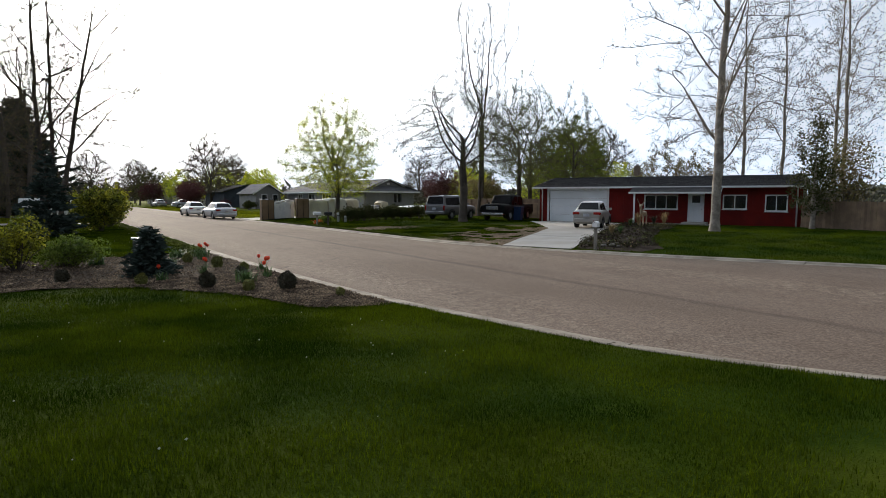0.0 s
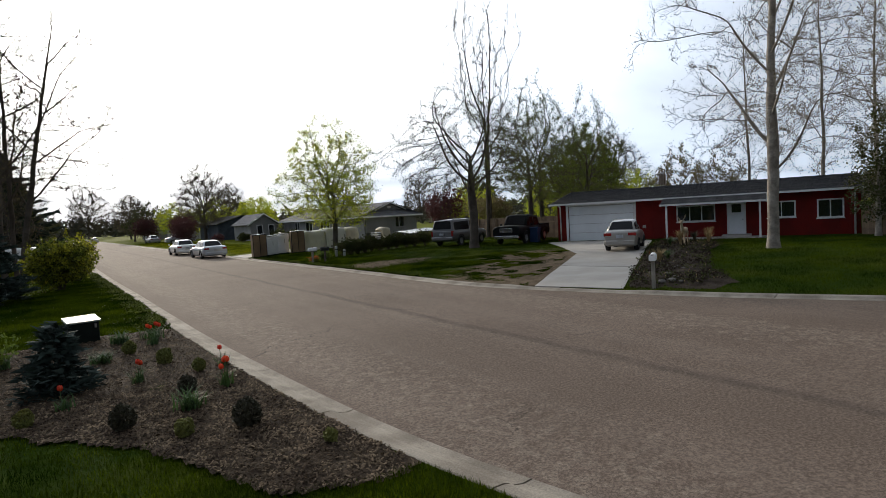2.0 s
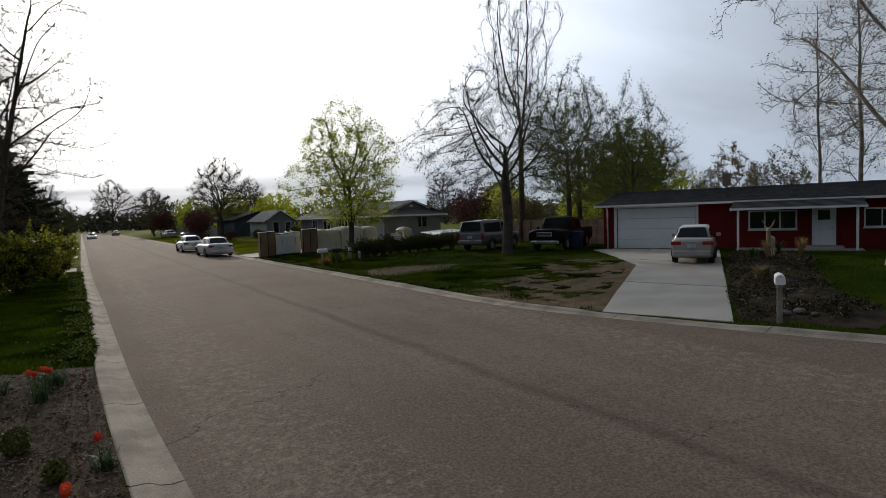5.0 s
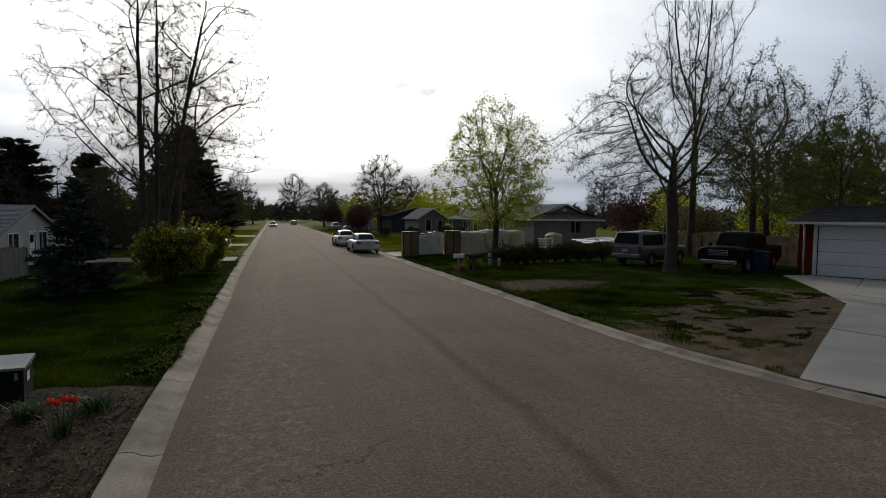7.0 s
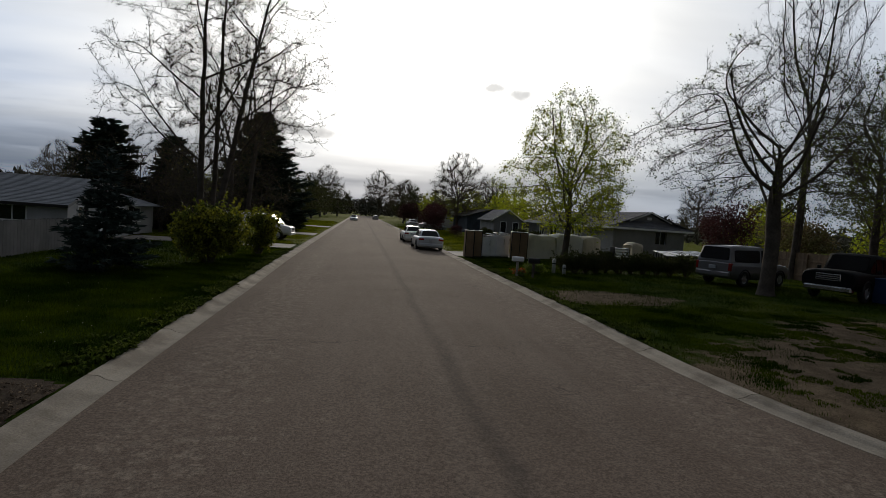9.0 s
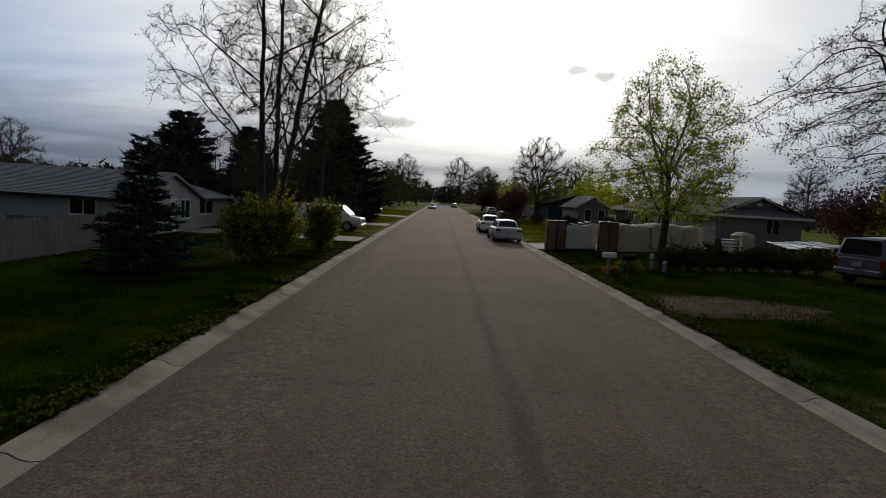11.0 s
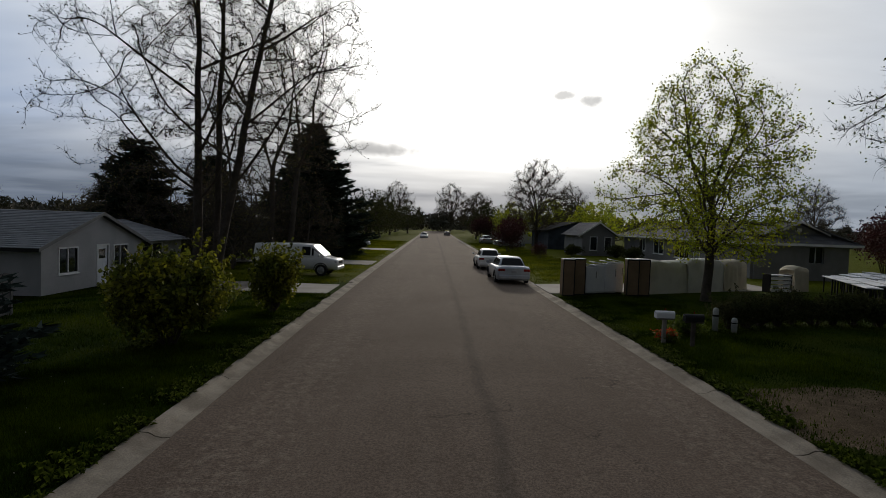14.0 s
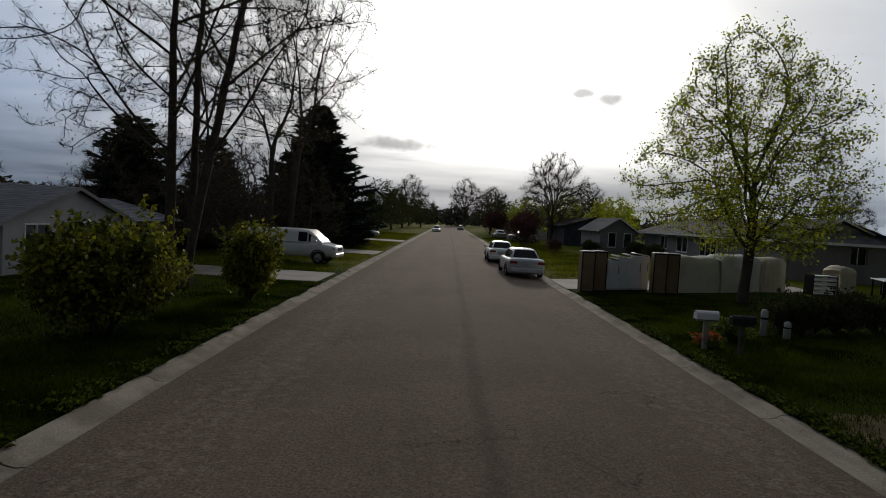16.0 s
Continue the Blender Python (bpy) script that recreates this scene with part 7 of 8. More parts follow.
def white_appliance(x, y, rz, h=1.4, w=0.62):
    ob = tagged(empty("white_appliance", x, y, terrain(x, y) + 0.02, rz), "white enamelled upright appliance with an open lid on the drive", "appliance", "stored household goods")
    box("housing", (-w / 2, -0.32, 0.04), (w / 2, 0.32, h - 0.08), ENAMEL, ob, 0.02)
    box("door", (-w / 2 + 0.015, -0.36, 0.10), (w / 2 - 0.015, -0.325, h - 0.12), ENAMEL, ob, 0.015)
    box("handle", (w / 2 - 0.09, -0.39, h * 0.55), (w / 2 - 0.06, -0.36, h * 0.78), METAL, ob, 0.006)
    bm = bmesh.new()
    box_into(bm, (-w / 2, -0.33, -0.02), (w / 2, 0.33, 0.02), 0.008, Matrix.Translation((0, 0, h)) @ Matrix.Rotation(radians(9), 4, "Y"))
    part("lid", bm, ENAMEL, ob)
    box("plinth", (-w / 2 + 0.04, -0.28, -0.03), (w / 2 - 0.04, 0.28, 0.04), TRIM_BLACK, ob)
    return ob


for x, y, rz in ((15.05, 46.2, 4), (15.62, 46.5, 8), (18.05, 46.2, -3), (18.6, 46.3, -6)):
    upright_cabinet(x, y, rz)
for x, y, rz, h in ((16.15, 46.8, 18, 1.38), (16.7, 47.05, 14, 1.45), (17.2, 47.1, 8, 1.5), (17.62, 47.3, 0, 1.55)):
    white_appliance(x, y, rz, h)


def covered_stack(x0, y0, x1, y1, h, depth, seed, mat, label):
    """A row of goods under a sheet that hangs in folds to the ground."""
    a, b = Vector((x0, y0, 0)), Vector((x1, y1, 0))
    d = (b - a).normalized()
    n = Vector((d.y, -d.x, 0))
    length = (b - a).length
    nu, prof = int(length / 0.09), [(0.06, 0.0), (0.03, 0.35), (0.0, 0.75), (-0.02, 0.96), (-0.10, 1.0), (-0.5, 1.03), (-0.9, 1.0), (-0.98, 0.95), (-1.02, 0.5), (-1.06, 0.0)]
    verts, faces = [], []
    for i in range(nu + 1):
        u = i / nu
        p = a + d * u * length
        lump = 1 + 0.06 * noise.noise((u * length * 1.1, seed, 0)) + 0.03 * noise.noise((u * length * 3.0, seed, 4))
        for k, (o, z) in enumerate(prof):
            fold = 0.07 * noise.noise((u * length * 2.2 + z * 0.8, z * 1.5, seed + 0.5)) + 0.035 * noise.noise((u * length * 6, z * 2, seed))
            swag = 0.05 * math.sin(u * length * 2.2 + z * 5 + seed)
            off = (o * depth if o < 0 else o) + (fold + swag * 0.4) * (1 if 0 < k < 8 else 0.7)
            taper = 1 - 0.12 * (abs(u - 0.5) * 2) ** 6
            q = p + n * off
            verts.append((q.x, q.y, terrain(q.x, q.y) + 0.012 + h * z * lump * taper))
    m = len(prof)
    for i in range(nu):
        for k in range(m - 1):
            o = i * m + k
            faces.append((o, o + m, o + m + 1, o + 1))
    faces += [tuple(range(m))[::-1], tuple(nu * m + k for k in range(m))]
    ob = new("tarpaulin_cover", mesh_of("tarpaulin_cover", verts, faces, mat, True))
    return tagged(ob, label, "tarpaulin", "stored household goods")


covered_stack(19.05, 46.8, 21.3, 47.6, 1.55, 1.1, 1, CANVAS, "stack of goods under a pale canvas sheet")
covered_stack(21.3, 47.5, 23.5, 48.4, 1.62, 1.1, 5, CANVAS, "stack of goods under a pale canvas sheet with a raised top")
covered_stack(23.6, 48.5, 25.2, 49.3, 1.5, 1.0, 9, BEIGE, "goods under a beige sheet at the end of the row")


def drawer_stack(x, y, rz):
    ob = tagged(empty("drawer_unit", x, y, terrain(x, y) + 0.0, rz), "white open drawer unit standing in the yard", "drawers", "stored household goods")
    for k in range(5):
        box("shelf", (-0.55, -0.3, 0.04 + k * 0.2), (0.55, 0.3, 0.085 + k * 0.2), ENAMEL, ob, 0.005)
        if k < 4:
            box("drawer_front", (-0.52, -0.31 + 0.03 * (k % 2), 0.10 + k * 0.2), (0.52, -0.28 + 0.03 * (k % 2), 0.185 + k * 0.2), ENAMEL, ob, 0.006)
    for s in (-1, 1):
        box("side_panel", (s * 0.57 - 0.02, -0.3, -0.03), (s * 0.57 + 0.02, 0.3, 0.92), TRIM_BLACK, ob, 0.004)
    return ob


def trestle_table(x, y, rz, h=0.78):
    ob = tagged(empty("trestle_table", x, y, terrain(x, y), rz), "long white-topped table standing in the yard", "table", "white tables in the yard")
    box("tabletop", (-1.08, -0.30, h), (1.08, 0.30, h + 0.05), ENAMEL, ob, 0.01)
    for sx in (-0.8, 0.8):
        for sy in (-0.25, 0.25):
            box("leg", (sx - 0.03, sy - 0.03, -0.03), (sx + 0.03, sy + 0.03, h), TRIM_BLACK, ob, 0.004)
    return ob


drawer_stack(26.2, 48.3, 5)
covered_stack(27.2, 48.5, 28.3, 49.1, 1.25, 0.8, 13, BEIGE, "goods under a beige sheet beside the drawer unit")
for i in range(6):
    for k in range(3):
        x, y = 27.6 + 1.16 * i + 0.82 * k, 44.2 + 0.94 * i + 2.15 * k
        trestle_table(x, y, 69 + 1.5 * (i % 3 - 1), 0.76 + 0.02 * ((i + k) % 3))

# hedge between the yard and the earth track
for i in range(11):
    t = i / 10
    x, y = 18.3 + 6.6 * t, 37.9 + 0.9 * math.sin(t * 3.0)
    shrub("hedge_plant", x, y + 0.15 * math.sin(i * 3.7), 0.72, 0.62, 0.98 + 0.14 * math.sin(i * 2.1), 140 + i, LEAF_DULL, "clipped dark green hedge plant with bare stems below", 4600, 0.04, "hedge", 8, "hedge along the yard", low=0.16, dense=0.32, shoots=8, gaps=0.55)
shrub("low_bush", 16.6, 36.9, 0.6, 0.5, 0.5, 161, LEAF_GREEN, "low green bush beside the marker posts", 1800, 0.04)
shrub("flowering_bush", 15.45, 35.9, 0.3, 0.25, 0.35, 163, TULIP, "small red-flowering plant below the letter boxes", 260, 0.035)
shrub("flowering_bush", 15.5, 35.85, 0.32, 0.28, 0.32, 164, LEAF_GREEN, "small green plant below the letter boxes", 700, 0.035)
# ---------------------------------------------------------------- trees and houses in the distance
tree("cypress_cluster", 35.2, 13.6, 6.8, 1.1, 201, BARK_PALE, "multi-stemmed dark green tree at the end of the red house", LEAF_DULL, 2, 0.07, 0.1, profile=COLUMN, base=0.12, foot=0.1, leader=0.5, aims=320, step=0.3, up=0.35, twig=4, twig_len=0.4)
tall = tree("poplar_tree", 45.0, 22.5, 20, 2.6, 210, BARK_PALE, "tall bare poplar behind the red house", BUD, 0.9, 0.06, 0.05, profile=COLUMN, base=0.13, foot=0.18, leader=0.92, aims=420, step=0.5, up=0.35, twig=2, twig_len=0.7, limbs=10, steep=2.2, tip=0.011, group="poplars behind the red house")
for i, (x, y, s) in enumerate(((47, 16.5, 1.05), (42, 11.0, 0.95), (48, 9.0, 1.0), (44, 5.5, 0.95), (40, 1.5, 0.85), (52, 19, 1.05), (46, 1.0, 0.95), (50, 27, 0.9), (44.5, 19.5, 0.9), (49.5, 13.0, 1.0))):
    copy_thing(tall, pose(x, y, terrain(x, y), 0, 0, 47 * i + 20) @ Matrix.Diagonal((s, s, s, 1)))
shrub("backyard_bush", 40.5, 14.0, 1.8, 2.2, 5.2, 230, BUD, "brown-green leafy thicket behind the fence", 5000, 0.08)
shrub("backyard_bush", 41.5, 9.5, 1.8, 2.4, 5.0, 231, BUD, "brown-green leafy thicket behind the fence", 5000, 0.08)
tree("elm_tree", 58.0, 38.5, 8.6, 3.6, 221, BARK, "yellow-green budding tree behind the red house", BUD, 2, 0.09, 0.12, profile=ROUND, base=0.16, foot=0.2, leader=0.5, aims=380, step=0.42, twig=3, twig_len=0.5, limbs=8)
tree("elm_tree", 57.0, 33.5, 7.4, 3.2, 223, BARK, "yellow-green budding tree behind the red house", BUD, 2, 0.09, 0.12, profile=ROUND, base=0.16, foot=0.2, leader=0.5, aims=340, step=0.42, twig=3, twig_len=0.5, limbs=8)
shrub("backyard_bush", 36.5, 33.5, 1.8, 2.0, 3.0, 233, BUD, "yellow-green bush behind the plank fence", 5000, 0.08)
shrub("backyard_bush", 37.5, 45.5, 2.5, 2.5, 3.6, 234, BUD, "yellow-green bush behind the plank fence", 6000, 0.09)
shrub("plum_tree", 41.0, 58.0, 2.8, 2.8, 5.4, 235, LEAF_RED, "dark red plum tree beyond the grey house", 6000, 0.1)

for i, (x, y, r) in enumerate(((28.0, 74.5, 1.1), (27.8, 78.8, 1.2), (23.6, 80.3, 1.1))):
    shrub("clipped_bush", x, y, r, r, 1.25, 240 + i, LEAF_DULL, "dark rounded bush before the grey house", 2600, 0.08, group="bushes before the grey house")

# one of each sort, then copies down the street
kinds = [
    tree("bare_tree", 24.0, 104.0, 13.0, 5.0, 301, BARK, "bare spreading tree down the street", BUD, 0.8, 0.06, 0.08, profile=OVAL, base=0.24, foot=0.14, leader=0.45, aims=1100, step=0.42, up=0.32, wander=0.1, twig=4, twig_len=0.9, tip=0.018, limbs=12, steep=1.7),
    tree("street_tree", -2.0, 112.0, 8.5, 4.2, 303, BARK, "dull green street tree down the road", LEAF_DULL, 1, 0.2, 0.25, profile=WIDE, base=0.2, foot=0.12, leader=0.4, aims=300, step=0.5, twig=2, twig_len=0.6, limbs=7, tip=0.014),
    tree("street_tree", 27.0, 112.0, 8.0, 4.2, 305, BARK, "lime-green street tree down the road", LEAF_LIME, 1, 0.2, 0.25, profile=WIDE, base=0.2, foot=0.12, leader=0.4, aims=300, step=0.5, twig=2, twig_len=0.6, limbs=7, tip=0.014),
    shrub("plum_bush", 19.5, 96.0, 2.2, 2.2, 4.2, 307, LEAF_RED, "dark red plum bush by the street", 5000, 0.1),
]
rng = random.Random(77)
far = [(0, -6, 240, 1.5), (0, 17, 300, 1.8), (0, 18.5, 150, 0.8), (0, 22, 190, 1.0), (0, 45, 170, 1.1), (0, 70, 150, 1.0), (0, 90, 140, 1.1), (0, 62, 60, 0.9), (0, 66, 54, 0.95), (0, 74, 64, 0.9), (0, -30, 90, 0.7), (0, -45, 85, 0.75),
       (1, -3.5, 124, 1.0), (1, -2.5, 138, 1.05), (1, -4, 154, 1.1), (1, -3, 172, 1.1), (1, -9, 100, 0.9), (1, 0.5, 200, 1.2), (1, 20, 140, 1.0), (1, 26, 160, 1.0), (1, 55, 70, 0.9), (1, 62, 78, 1.0), (1, 80, 100, 1.0), (1, 36, 130, 1.0),
       (2, 31, 100, 0.9), (2, 37, 118, 1.0), (2, 48, 62, 0.8), (2, 52, 52, 0.75), (2, 24, 130, 1.0), (2, 58, 44, 0.8), (2, -20, 120, 1.0),
       (3, 17.8, 88, 0.8), (3, 21.5, 112, 1.0), (3, 18, 128, 1.1), (3, 19, 74.5, 0.35), (3, 46, 66, 1.0)]
for kind, x, y, s in far:
    m = pose(x, y, terrain(x, y), 0, 0, rng.uniform(0, 360)) @ Matrix.Diagonal((s, s, s, 1))
    copy_thing(kinds[kind], m)


def far_house(x, y, rz, wall_mat, roof_mat, w=14.0, label="low house down the street"):
    h = tagged(empty("distant_house", x, y, terrain(x, y), rz), label, "house")
    d, e, r = 8.0, 2.5, 3.9
    box("wall", (-w / 2, -d / 2, -0.1), (w / 2, d / 2, e), wall_mat, h)
    roof_plane("roof", h, (-w / 2 - 0.4, -d / 2 - 0.5, e), (w / 2 + 0.4, -d / 2 - 0.5, e), (-w / 2 - 0.4, 0, r), (w / 2 + 0.4, 0, r), roof_mat, 10)
    roof_plane("roof", h, (-w / 2 - 0.4, d / 2 + 0.5, e), (w / 2 + 0.4, d / 2 + 0.5, e), (-w / 2 - 0.4, 0, r), (w / 2 + 0.4, 0, r), roof_mat, 10)
    for s in (-1, 1):
        prism("gable_wall", h, [(-d / 2, e), (d / 2, e), (0, r - 0.08)], 0.1 * s, wall_mat, Matrix(((0, 1, 0, s * w / 2 - s * 0.01), (1, 0, 0, 0), (0, 0, 1, 0), (0, 0, 0, 1))))
    ms = Matrix(((1, 0, 0, 0), (0, -1, 0, -d / 2 - 0.09), (0, 0, 1, 0), (0, 0, 0, 1)))
    for u0 in (-w * 0.35, w * 0.1):
        window(h, ms, u0, u0 + 1.8, 0.9, 2.0, 2)
    return h


BLUE_SIDING = material("blue_siding", (0.05, 0.062, 0.08), 0.8, bump=0.1, vary=0.12)
far_house(28.5, 104.0, 90, BLUE_SIDING, SHINGLE, 13, "dark blue-grey house down the street")
far_house(27.0, 128.0, 90, TAN_SIDING, SHINGLE_GREY, 14)
far_house(-10.0, 84.0, -90, GREY_SIDING, SHINGLE, 13)
far_house(-11.0, 112.0, -90, TAN_SIDING, SHINGLE_GREY, 14)
far_house(-11.0, 140.0, -90, GREY_SIDING, SHINGLE_GREY, 14)
far_house(26.0, 158.0, 90, GREY_SIDING, SHINGLE_GREY, 14)


def far_woods():
    """The ragged belt of trees that closes the plain, too far to tell apart."""
    rng = np.random.default_rng(9)
    vs = []
    for ring, (dist, height, step_deg) in enumerate(((150, 5.5, 1.2), (210, 8, 0.9), (320, 11, 0.6), (520, 15, 0.45))):
        for a in np.arange(0, 360, step_deg):
            ang = math.radians(a + rng.uniform(-0.4, 0.4))
            rr = dist * rng.uniform(0.85, 1.15)
            cx, cy, hh, ww = 9 + math.sin(ang) * rr, 20 + math.cos(ang) * rr, height * rng.uniform(0.35, 1.0), rng.uniform(2.5, 6)
            if abs(cx - 9.5) < 24 and cy > 0 and dist < 300:
                continue
            k = 110
            d = rng.normal(0, 1, (k, 3))
            d /= np.linalg.norm(d, axis=1)[:, None]
            c = np.array([cx, cy, hh * 0.5]) + d * np.array([ww, ww, hh * 0.5]) * rng.uniform(0.5, 1.05, (k, 1))
            c[:, 2] = np.maximum(c[:, 2], 0.2)
            e = rng.normal(0, 1, (k, 3)) * 0.0035 * dist
            g = rng.normal(0, 1, (k, 3)) * 0.0035 * dist
            vs.append(np.stack([c, c + e, c + g], 1).reshape(-1, 3))
    v = np.concatenate(vs)
    m = material("far_wood", (0.075, 0.08, 0.055), 0.9, grain=0.3, patch=0.02, second=(0.10, 0.085, 0.065), bump=0, island=0.4)
    tagged(new("far_woods", fast_mesh("far_woods", v, np.arange(len(v)), 3, m)), "distant belt of bare and greening trees", "woods", kind="stuff")


far_woods()

# ---------------------------------------------------------------- grass


def height_grid(x0, x1, y0, y1, s):
    xs, ys = np.arange(x0, x1 + s, s), np.arange(y0, y1 + s, s)
    return xs, ys, np.array([[terrain(min(x, left_edge(y) - PAN - 0.01) if x < 9.6 else max(x, right_edge(y) + PAN + 0.01), y) for x in xs] for y in ys])


def blades(name, x0, x1, y0, y1, density, tall, wide, seed, keep, mat=GRASS, label="short green lawn grass", fade=1.4):
    rng = np.random.default_rng(seed)
    k = int((x1 - x0) * (y1 - y0) * density)
    x, y = rng.uniform(x0, x1, k), rng.uniform(y0, y1, k)
    le = np.interp(y, np.arange(-15, 140, 0.5), [left_edge(v) for v in np.arange(-15, 140, 0.5)]) - PAN
    re = np.interp(y, np.arange(-15, 140, 0.5), [right_edge(v) for v in np.arange(-15, 140, 0.5)]) + PAN
    ok = (x < le - 0.0) | (x > re + 0.0)
    x, y = x[ok], y[ok]
    ok = keep(x, y)
    x, y = x[ok], y[ok]
    # thin out towards the ends of the patch
    rim = np.minimum(np.minimum(x - x0, x1 - x), np.minimum(y - y0, y1 - y)) + 0.5 * np.sin(x * 1.9 + 1.1 * np.sin(y * 1.3)) * np.sin(y * 2.2)
    ok = rng.random(len(x)) < np.clip(rim / fade, 0, 1) ** 1.5
    x, y = x[ok], y[ok]
    xs, ys, g = height_grid(x0, x1, y0, y1, 0.5)
    fi, fj = np.clip((x - x0) / 0.5, 0, len(xs) - 1.001), np.clip((y - y0) / 0.5, 0, len(ys) - 1.001)
    i, j = fi.astype(int), fj.astype(int)
    a, b = fi - i, fj - j
    z = g[j, i] * (1 - a) * (1 - b) + g[j, i + 1] * a * (1 - b) + g[j + 1, i] * (1 - a) * b + g[j + 1, i + 1] * a * b
    k = len(x)
    ang = rng.uniform(0, 2 * math.pi, k)
    clump = 0.75 + 0.5 * np.sin(x * 1.7 + np.sin(y * 2.3)) * np.sin(y * 1.9 + np.sin(x * 1.3)) * 0.6
    h = tall * rng.uniform(0.5, 1.25, k) * clump
    lean = rng.uniform(0.15, 0.8, k) * h
    w = wide * rng.uniform(0.7, 1.3, k)
    ox, oy = -np.sin(ang) * w, np.cos(ang) * w
    lx, ly = np.cos(ang) * lean, np.sin(ang) * lean
    base = np.stack([x, y, z - 0.01], 1)
    p0, p1 = base + np.stack([-ox, -oy, 0 * x], 1), base + np.stack([ox, oy, 0 * x], 1)
    tip = base + np.stack([lx, ly, h + 0.01], 1)
    v = np.stack([p0, p1, tip], 1).reshape(-1, 3)
    return tagged(new(name, fast_mesh(name, v, np.arange(len(v)), 3, mat)), label, "grass", kind="stuff")


BEDGRID = np.array([[in_bed(-10 + i * 0.1, 7 + j * 0.1) for i in range(160)] for j in range(130)])


def off_bed(x, y):
    i, j = np.clip(((x + 10) / 0.1).astype(int), 0, 159), np.clip(((y - 7) / 0.1).astype(int), 0, 129)
    return ~(BEDGRID[j, i] & (x > -10) & (x < 6) & (y > 7) & (y < 20))


def in_poly(poly, x, y):
    hit = np.zeros(len(x), bool)
    for (ax, ay), (bx, by) in zip(poly, poly[1:] + poly[:1]):
        if ay != by:
            hit ^= ((ay > y) != (by > y)) & (x < (bx - ax) * (y - ay) / (by - ay) + ax)
    return hit


DRIVE_AREA = [(15.0, 16.45), (23.2, 21.9), (28.3, 28.9), (32.0, 28.6), (31.3, 23.4), (15.95, 13.75)]


def worn_off(x, y):
    """Away from drives, beds, houses and the bare earth."""
    rng = np.random.default_rng(3)
    d1 = np.where(x < 25.0, -0.558 * (x - 15.1) + 0.83 * (y - 16.45), 9.0)
    d2 = np.sqrt(0.4 * (x - 16.6) ** 2 + (y - 29.6) ** 2)
    clump = np.sin(x * 2.3 + np.sin(y * 1.7)) * np.sin(y * 2.1 + np.sin(x * 1.3)) * 0.55
    chance = np.clip((d1 - 2.0) / 6.0 + clump, 0.02, 1) * np.clip((d2 - 0.9) / 2.0, 0.03, 1)
    chance = np.where(y < 15.2 + (x - 16) * 0.55, 1.0, chance)
    yard = (y > 46.8) & (y < 51.2) & (x < 27.5)
    porch = (x > 29.0) & (y > 13) & (y < 30) & (x > 41.2 - 0.4 * y)
    return ~(in_poly(DRIVE_AREA, x, y) | in_poly(SOIL_EDGE, x, y) | yard | porch) & (rng.random(len(x)) < chance)


def left_free(x, y):
    apron = (y > 43.9) & (y < 47.7) & (x > -5.2)
    return ~apron & (x > -11.2) & off_bed(x, y)


blades("lawn_grass", -4.0, 8.6, 0.2, 10.2, 3600, 0.055, 0.0045, 1, off_bed)
blades("lawn_grass", -11.0, 7.0, 5.0, 14.5, 1150, 0.06, 0.006, 2, off_bed)
blades("verge_grass", -2.0, 6.4, 16.0, 32.0, 1400, 0.085, 0.007, 3, left_free, label="longer green grass on the verge")
blades("verge_grass", -11.0, 6.6, 12.0, 49.0, 260, 0.10, 0.012, 4, left_free, label="longer green grass on the verge")
blades("verge_grass", 1.5, 6.4, 25.0, 48.0, 1200, 0.09, 0.008, 5, left_free, label="longer green grass on the verge")
blades("yard_grass", 12.8, 35.0, 3.0, 46.5, 480, 0.075, 0.0065, 6, worn_off, label="patchy green grass of the front yards")
blades("yard_grass", 13.0, 19.5, 23.0, 46.2, 650, 0.10, 0.010, 7, worn_off, label="patchy green grass of the front yards")


def far_left(x, y):
    return ~(((y > 43.9) & (y < 47.7)) | ((y > 60.8) & (y < 65.7)) | ((y > 83.8) & (y < 88.7)) | ((x < 3.7) & (np.abs(y - 52.8) < 1.3)))


def far_right(x, y):
    return (y > 51.8 + 0.15 * (x - 14.5)) & (x < 22.0)


# the backlit glow of these verges is put into their blade colour
blades("far_verge_grass", -7.0, 4.6, 47.0, 120.0, 130, 0.13, 0.022, 41, far_left, SUNLIT_GRASS, label="sunlit green grass on the verge further down the street")
blades("far_verge_grass", 14.4, 22.0, 51.5, 120.0, 130, 0.13, 0.022, 43, far_right, SUNLIT_GRASS, label="sunlit green grass on the verge further down the street")


def tufts(x, y):
    """Ragged dark patches of grass that have held on in the worn corner of the yard."""
    d = -0.558 * (x - 15.1) + 0.83 * (y - 16.45)
    ragged = np.zeros(len(x))
    for k, (a, b, c) in enumerate(((1.3, 0.9, 0.2), (-1.1, 2.1, 1.7), (3.1, -2.3, 0.9), (4.4, 3.7, 2.6), (-6.9, 5.2, 4.1), (8.3, 9.7, 1.2))):
        ragged += np.sin(a * x + b * y + c + 1.3 * np.sin(b * x - a * y)) / (1 + 0.35 * k)
    return worn_free(x, y) & (d > 0.3) & (ragged > 1.0 - 0.25 * d)


def worn_free(x, y):
    return ~(in_poly(DRIVE_AREA, x, y) | in_poly(SOIL_EDGE, x, y))


blades("yard_tufts", 14.6, 25.0, 16.5, 28.0, 2000, 0.055, 0.011, 17, tufts, label="dark grass tufts on the worn earth")



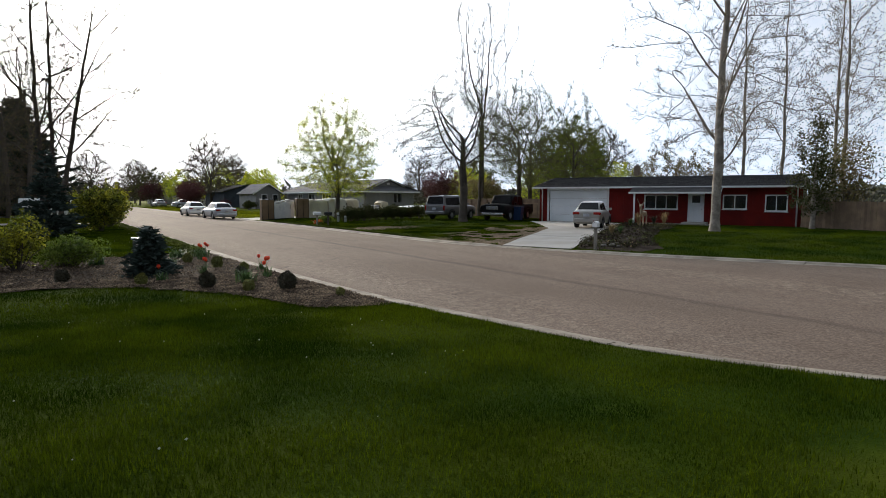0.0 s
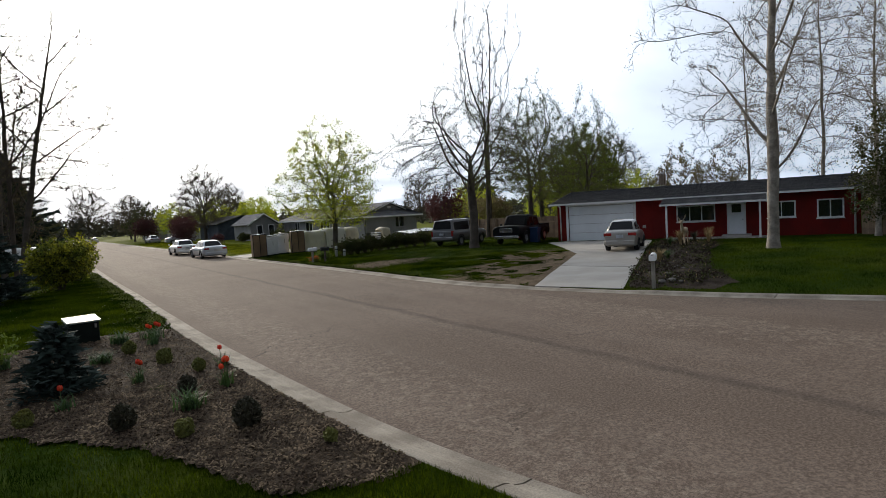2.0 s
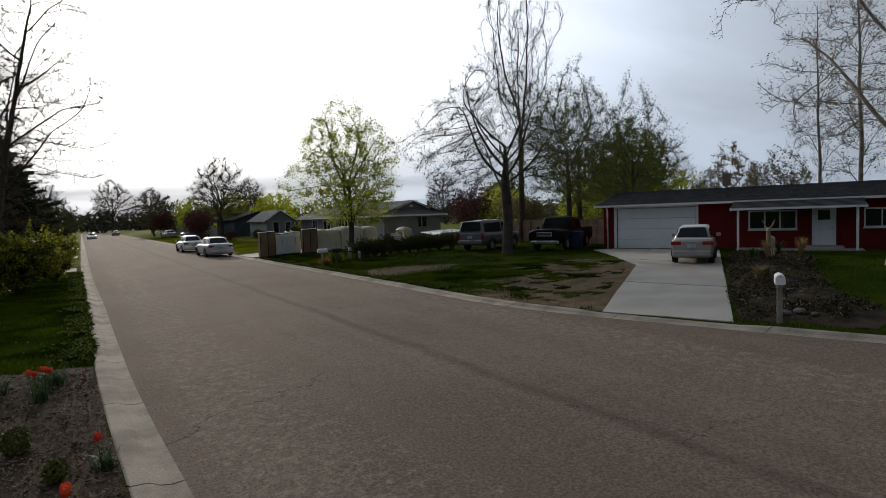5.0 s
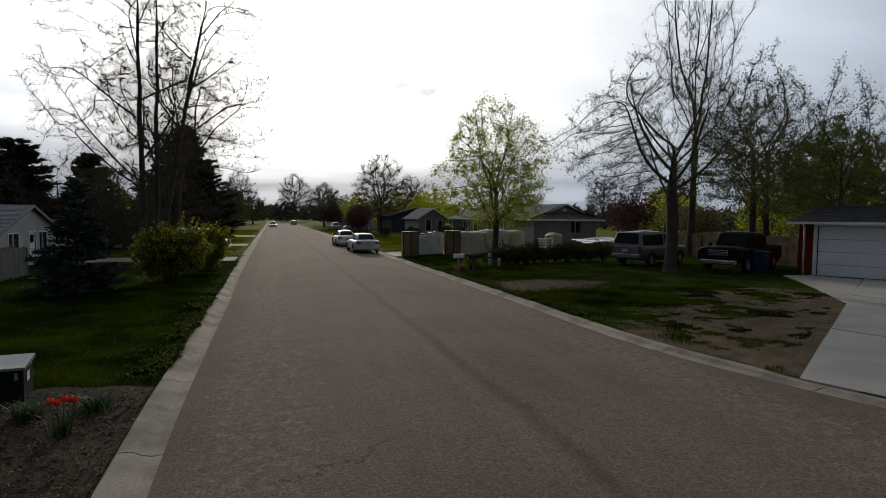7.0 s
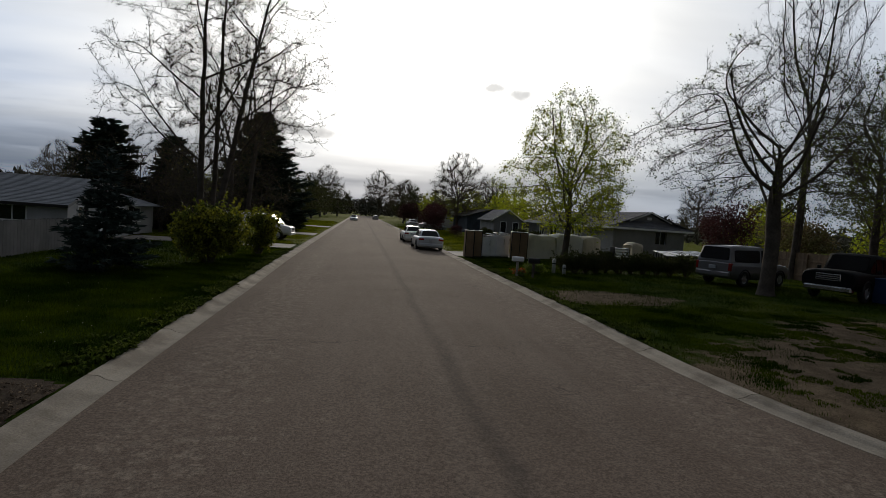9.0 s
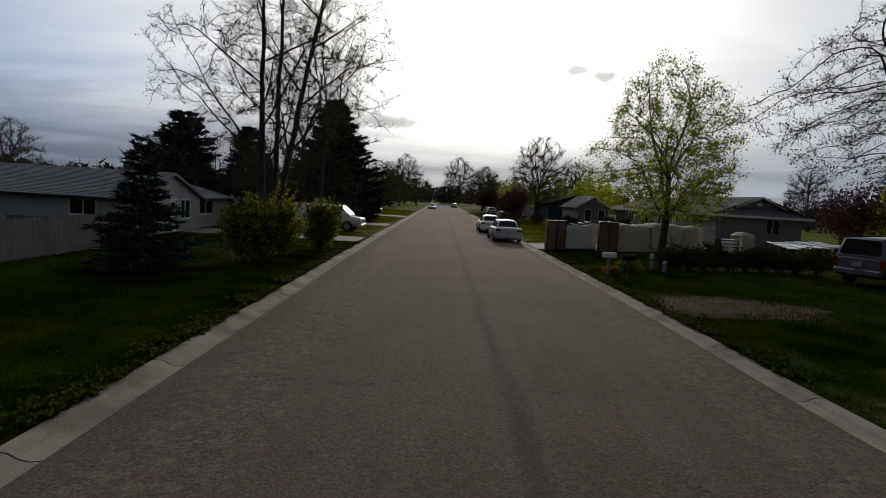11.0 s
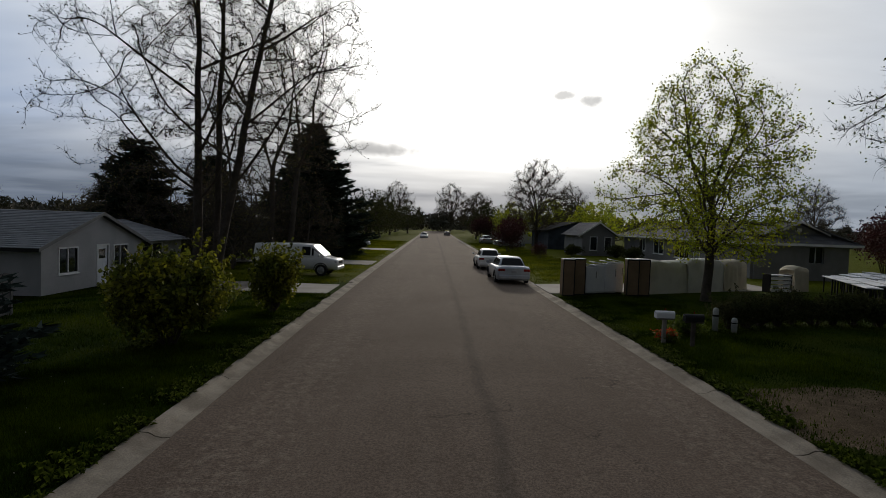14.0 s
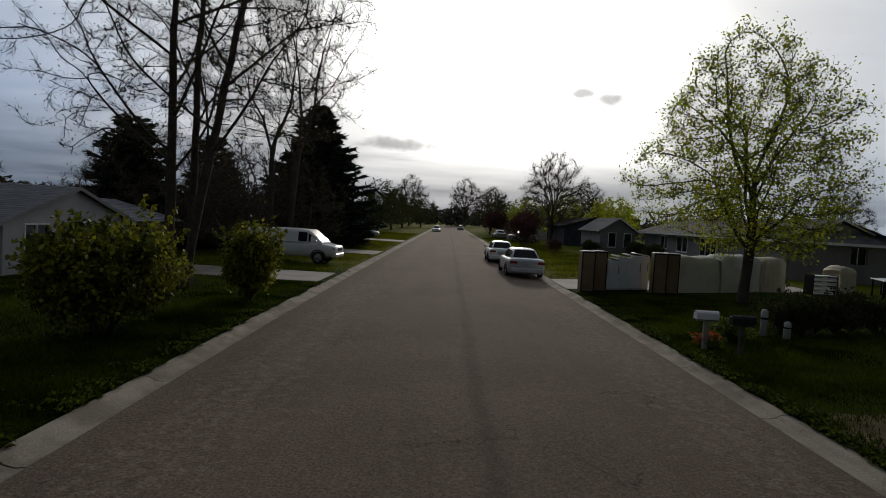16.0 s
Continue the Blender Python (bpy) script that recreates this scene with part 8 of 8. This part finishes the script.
def weeds(name, edge, side, y0, y1, count, seed, label):
    """Broad leaves of dandelion and plantain in rosettes that hang over the kerb's back."""
    rng = np.random.default_rng(seed)
    k = count
    y = rng.uniform(y0, y1, k)
    y = y[np.sin(y * 1.9) + np.sin(y * 4.3 + seed) * 0.7 + rng.normal(0, 0.5, len(y)) > -0.5]
    out = np.abs(rng.normal(0, 0.28, len(y))) - 0.05
    x = np.array([edge(v) for v in y]) + side * (PAN + out)
    n = 7
    x, y = np.repeat(x, n), np.repeat(y, n)
    z = np.array([terrain(edge(b) + side * max(side * (a - edge(b)), PAN + 0.02), b) for a, b in zip(x, y)])
    m = len(x)
    ang, ln = rng.uniform(0, 2 * math.pi, m), rng.uniform(0.05, 0.13, m)
    d = np.stack([np.cos(ang), np.sin(ang), 0 * ang], 1)
    e = np.stack([-np.sin(ang), np.cos(ang), 0 * ang], 1)
    up = np.array([0, 0, 1.0])
    b0 = np.stack([x, y, z], 1)
    L, W, H = ln[:, None], (ln * rng.uniform(0.16, 0.3, m))[:, None], rng.uniform(0.03, 0.11, (m, 1))
    mid, tip = b0 + d * L * 0.55 + up * H, b0 + d * L * 1.1 + up * H * 0.7
    v = np.stack([b0, mid + e * W, tip, mid - e * W], 1).reshape(-1, 3)
    return tagged(new(name, fast_mesh(name, v, np.arange(len(v)), 4, WEED)), label, "weeds", kind="stuff")


weeds("verge_weeds", left_edge, -1, 18.8, 43.5, 1300, 31, "leafy weeds growing along the kerb")
weeds("yard_weeds", right_edge, 1, 22.0, 44.0, 1300, 33, "leafy weeds growing along the kerb")

# white clover heads and dandelion leaves scattered in the verge
DAISY = material("clover_head", (0.45, 0.45, 0.36), 0.7, bump=0, vary=0.2)


def clover(seed, n, x0, x1, y0, y1, keep):
    rng = np.random.default_rng(seed)
    x, y = rng.uniform(x0, x1, n), rng.uniform(y0, y1, n)
    ok = keep(x, y) & (x < 4.4)
    x, y = x[ok], y[ok]
    vs, fs = [], []
    for px, py in zip(x, y):
        o, r, z = len(vs), rng.uniform(0.006, 0.012), terrain(px, py) + rng.uniform(0.05, 0.1)
        vs += [(px + r, py, z), (px, py + r, z), (px - r, py, z), (px, py - r, z), (px, py, z + r), (px, py, z - r)]
        fs += [(o + a, o + b, o + c) for a, b, c in ((0, 1, 4), (1, 2, 4), (2, 3, 4), (3, 0, 4), (1, 0, 5), (2, 1, 5), (3, 2, 5), (0, 3, 5))]
    tagged(new("clover_heads", mesh_of("clover_heads", vs, fs, DAISY)), "small white clover heads in the grass", "flowers", kind="stuff")


clover(5, 45, -3.0, 5.0, 2.0, 8.5, off_bed)
clover(6, 90, 1.0, 4.1, 19.0, 44.0, left_free)
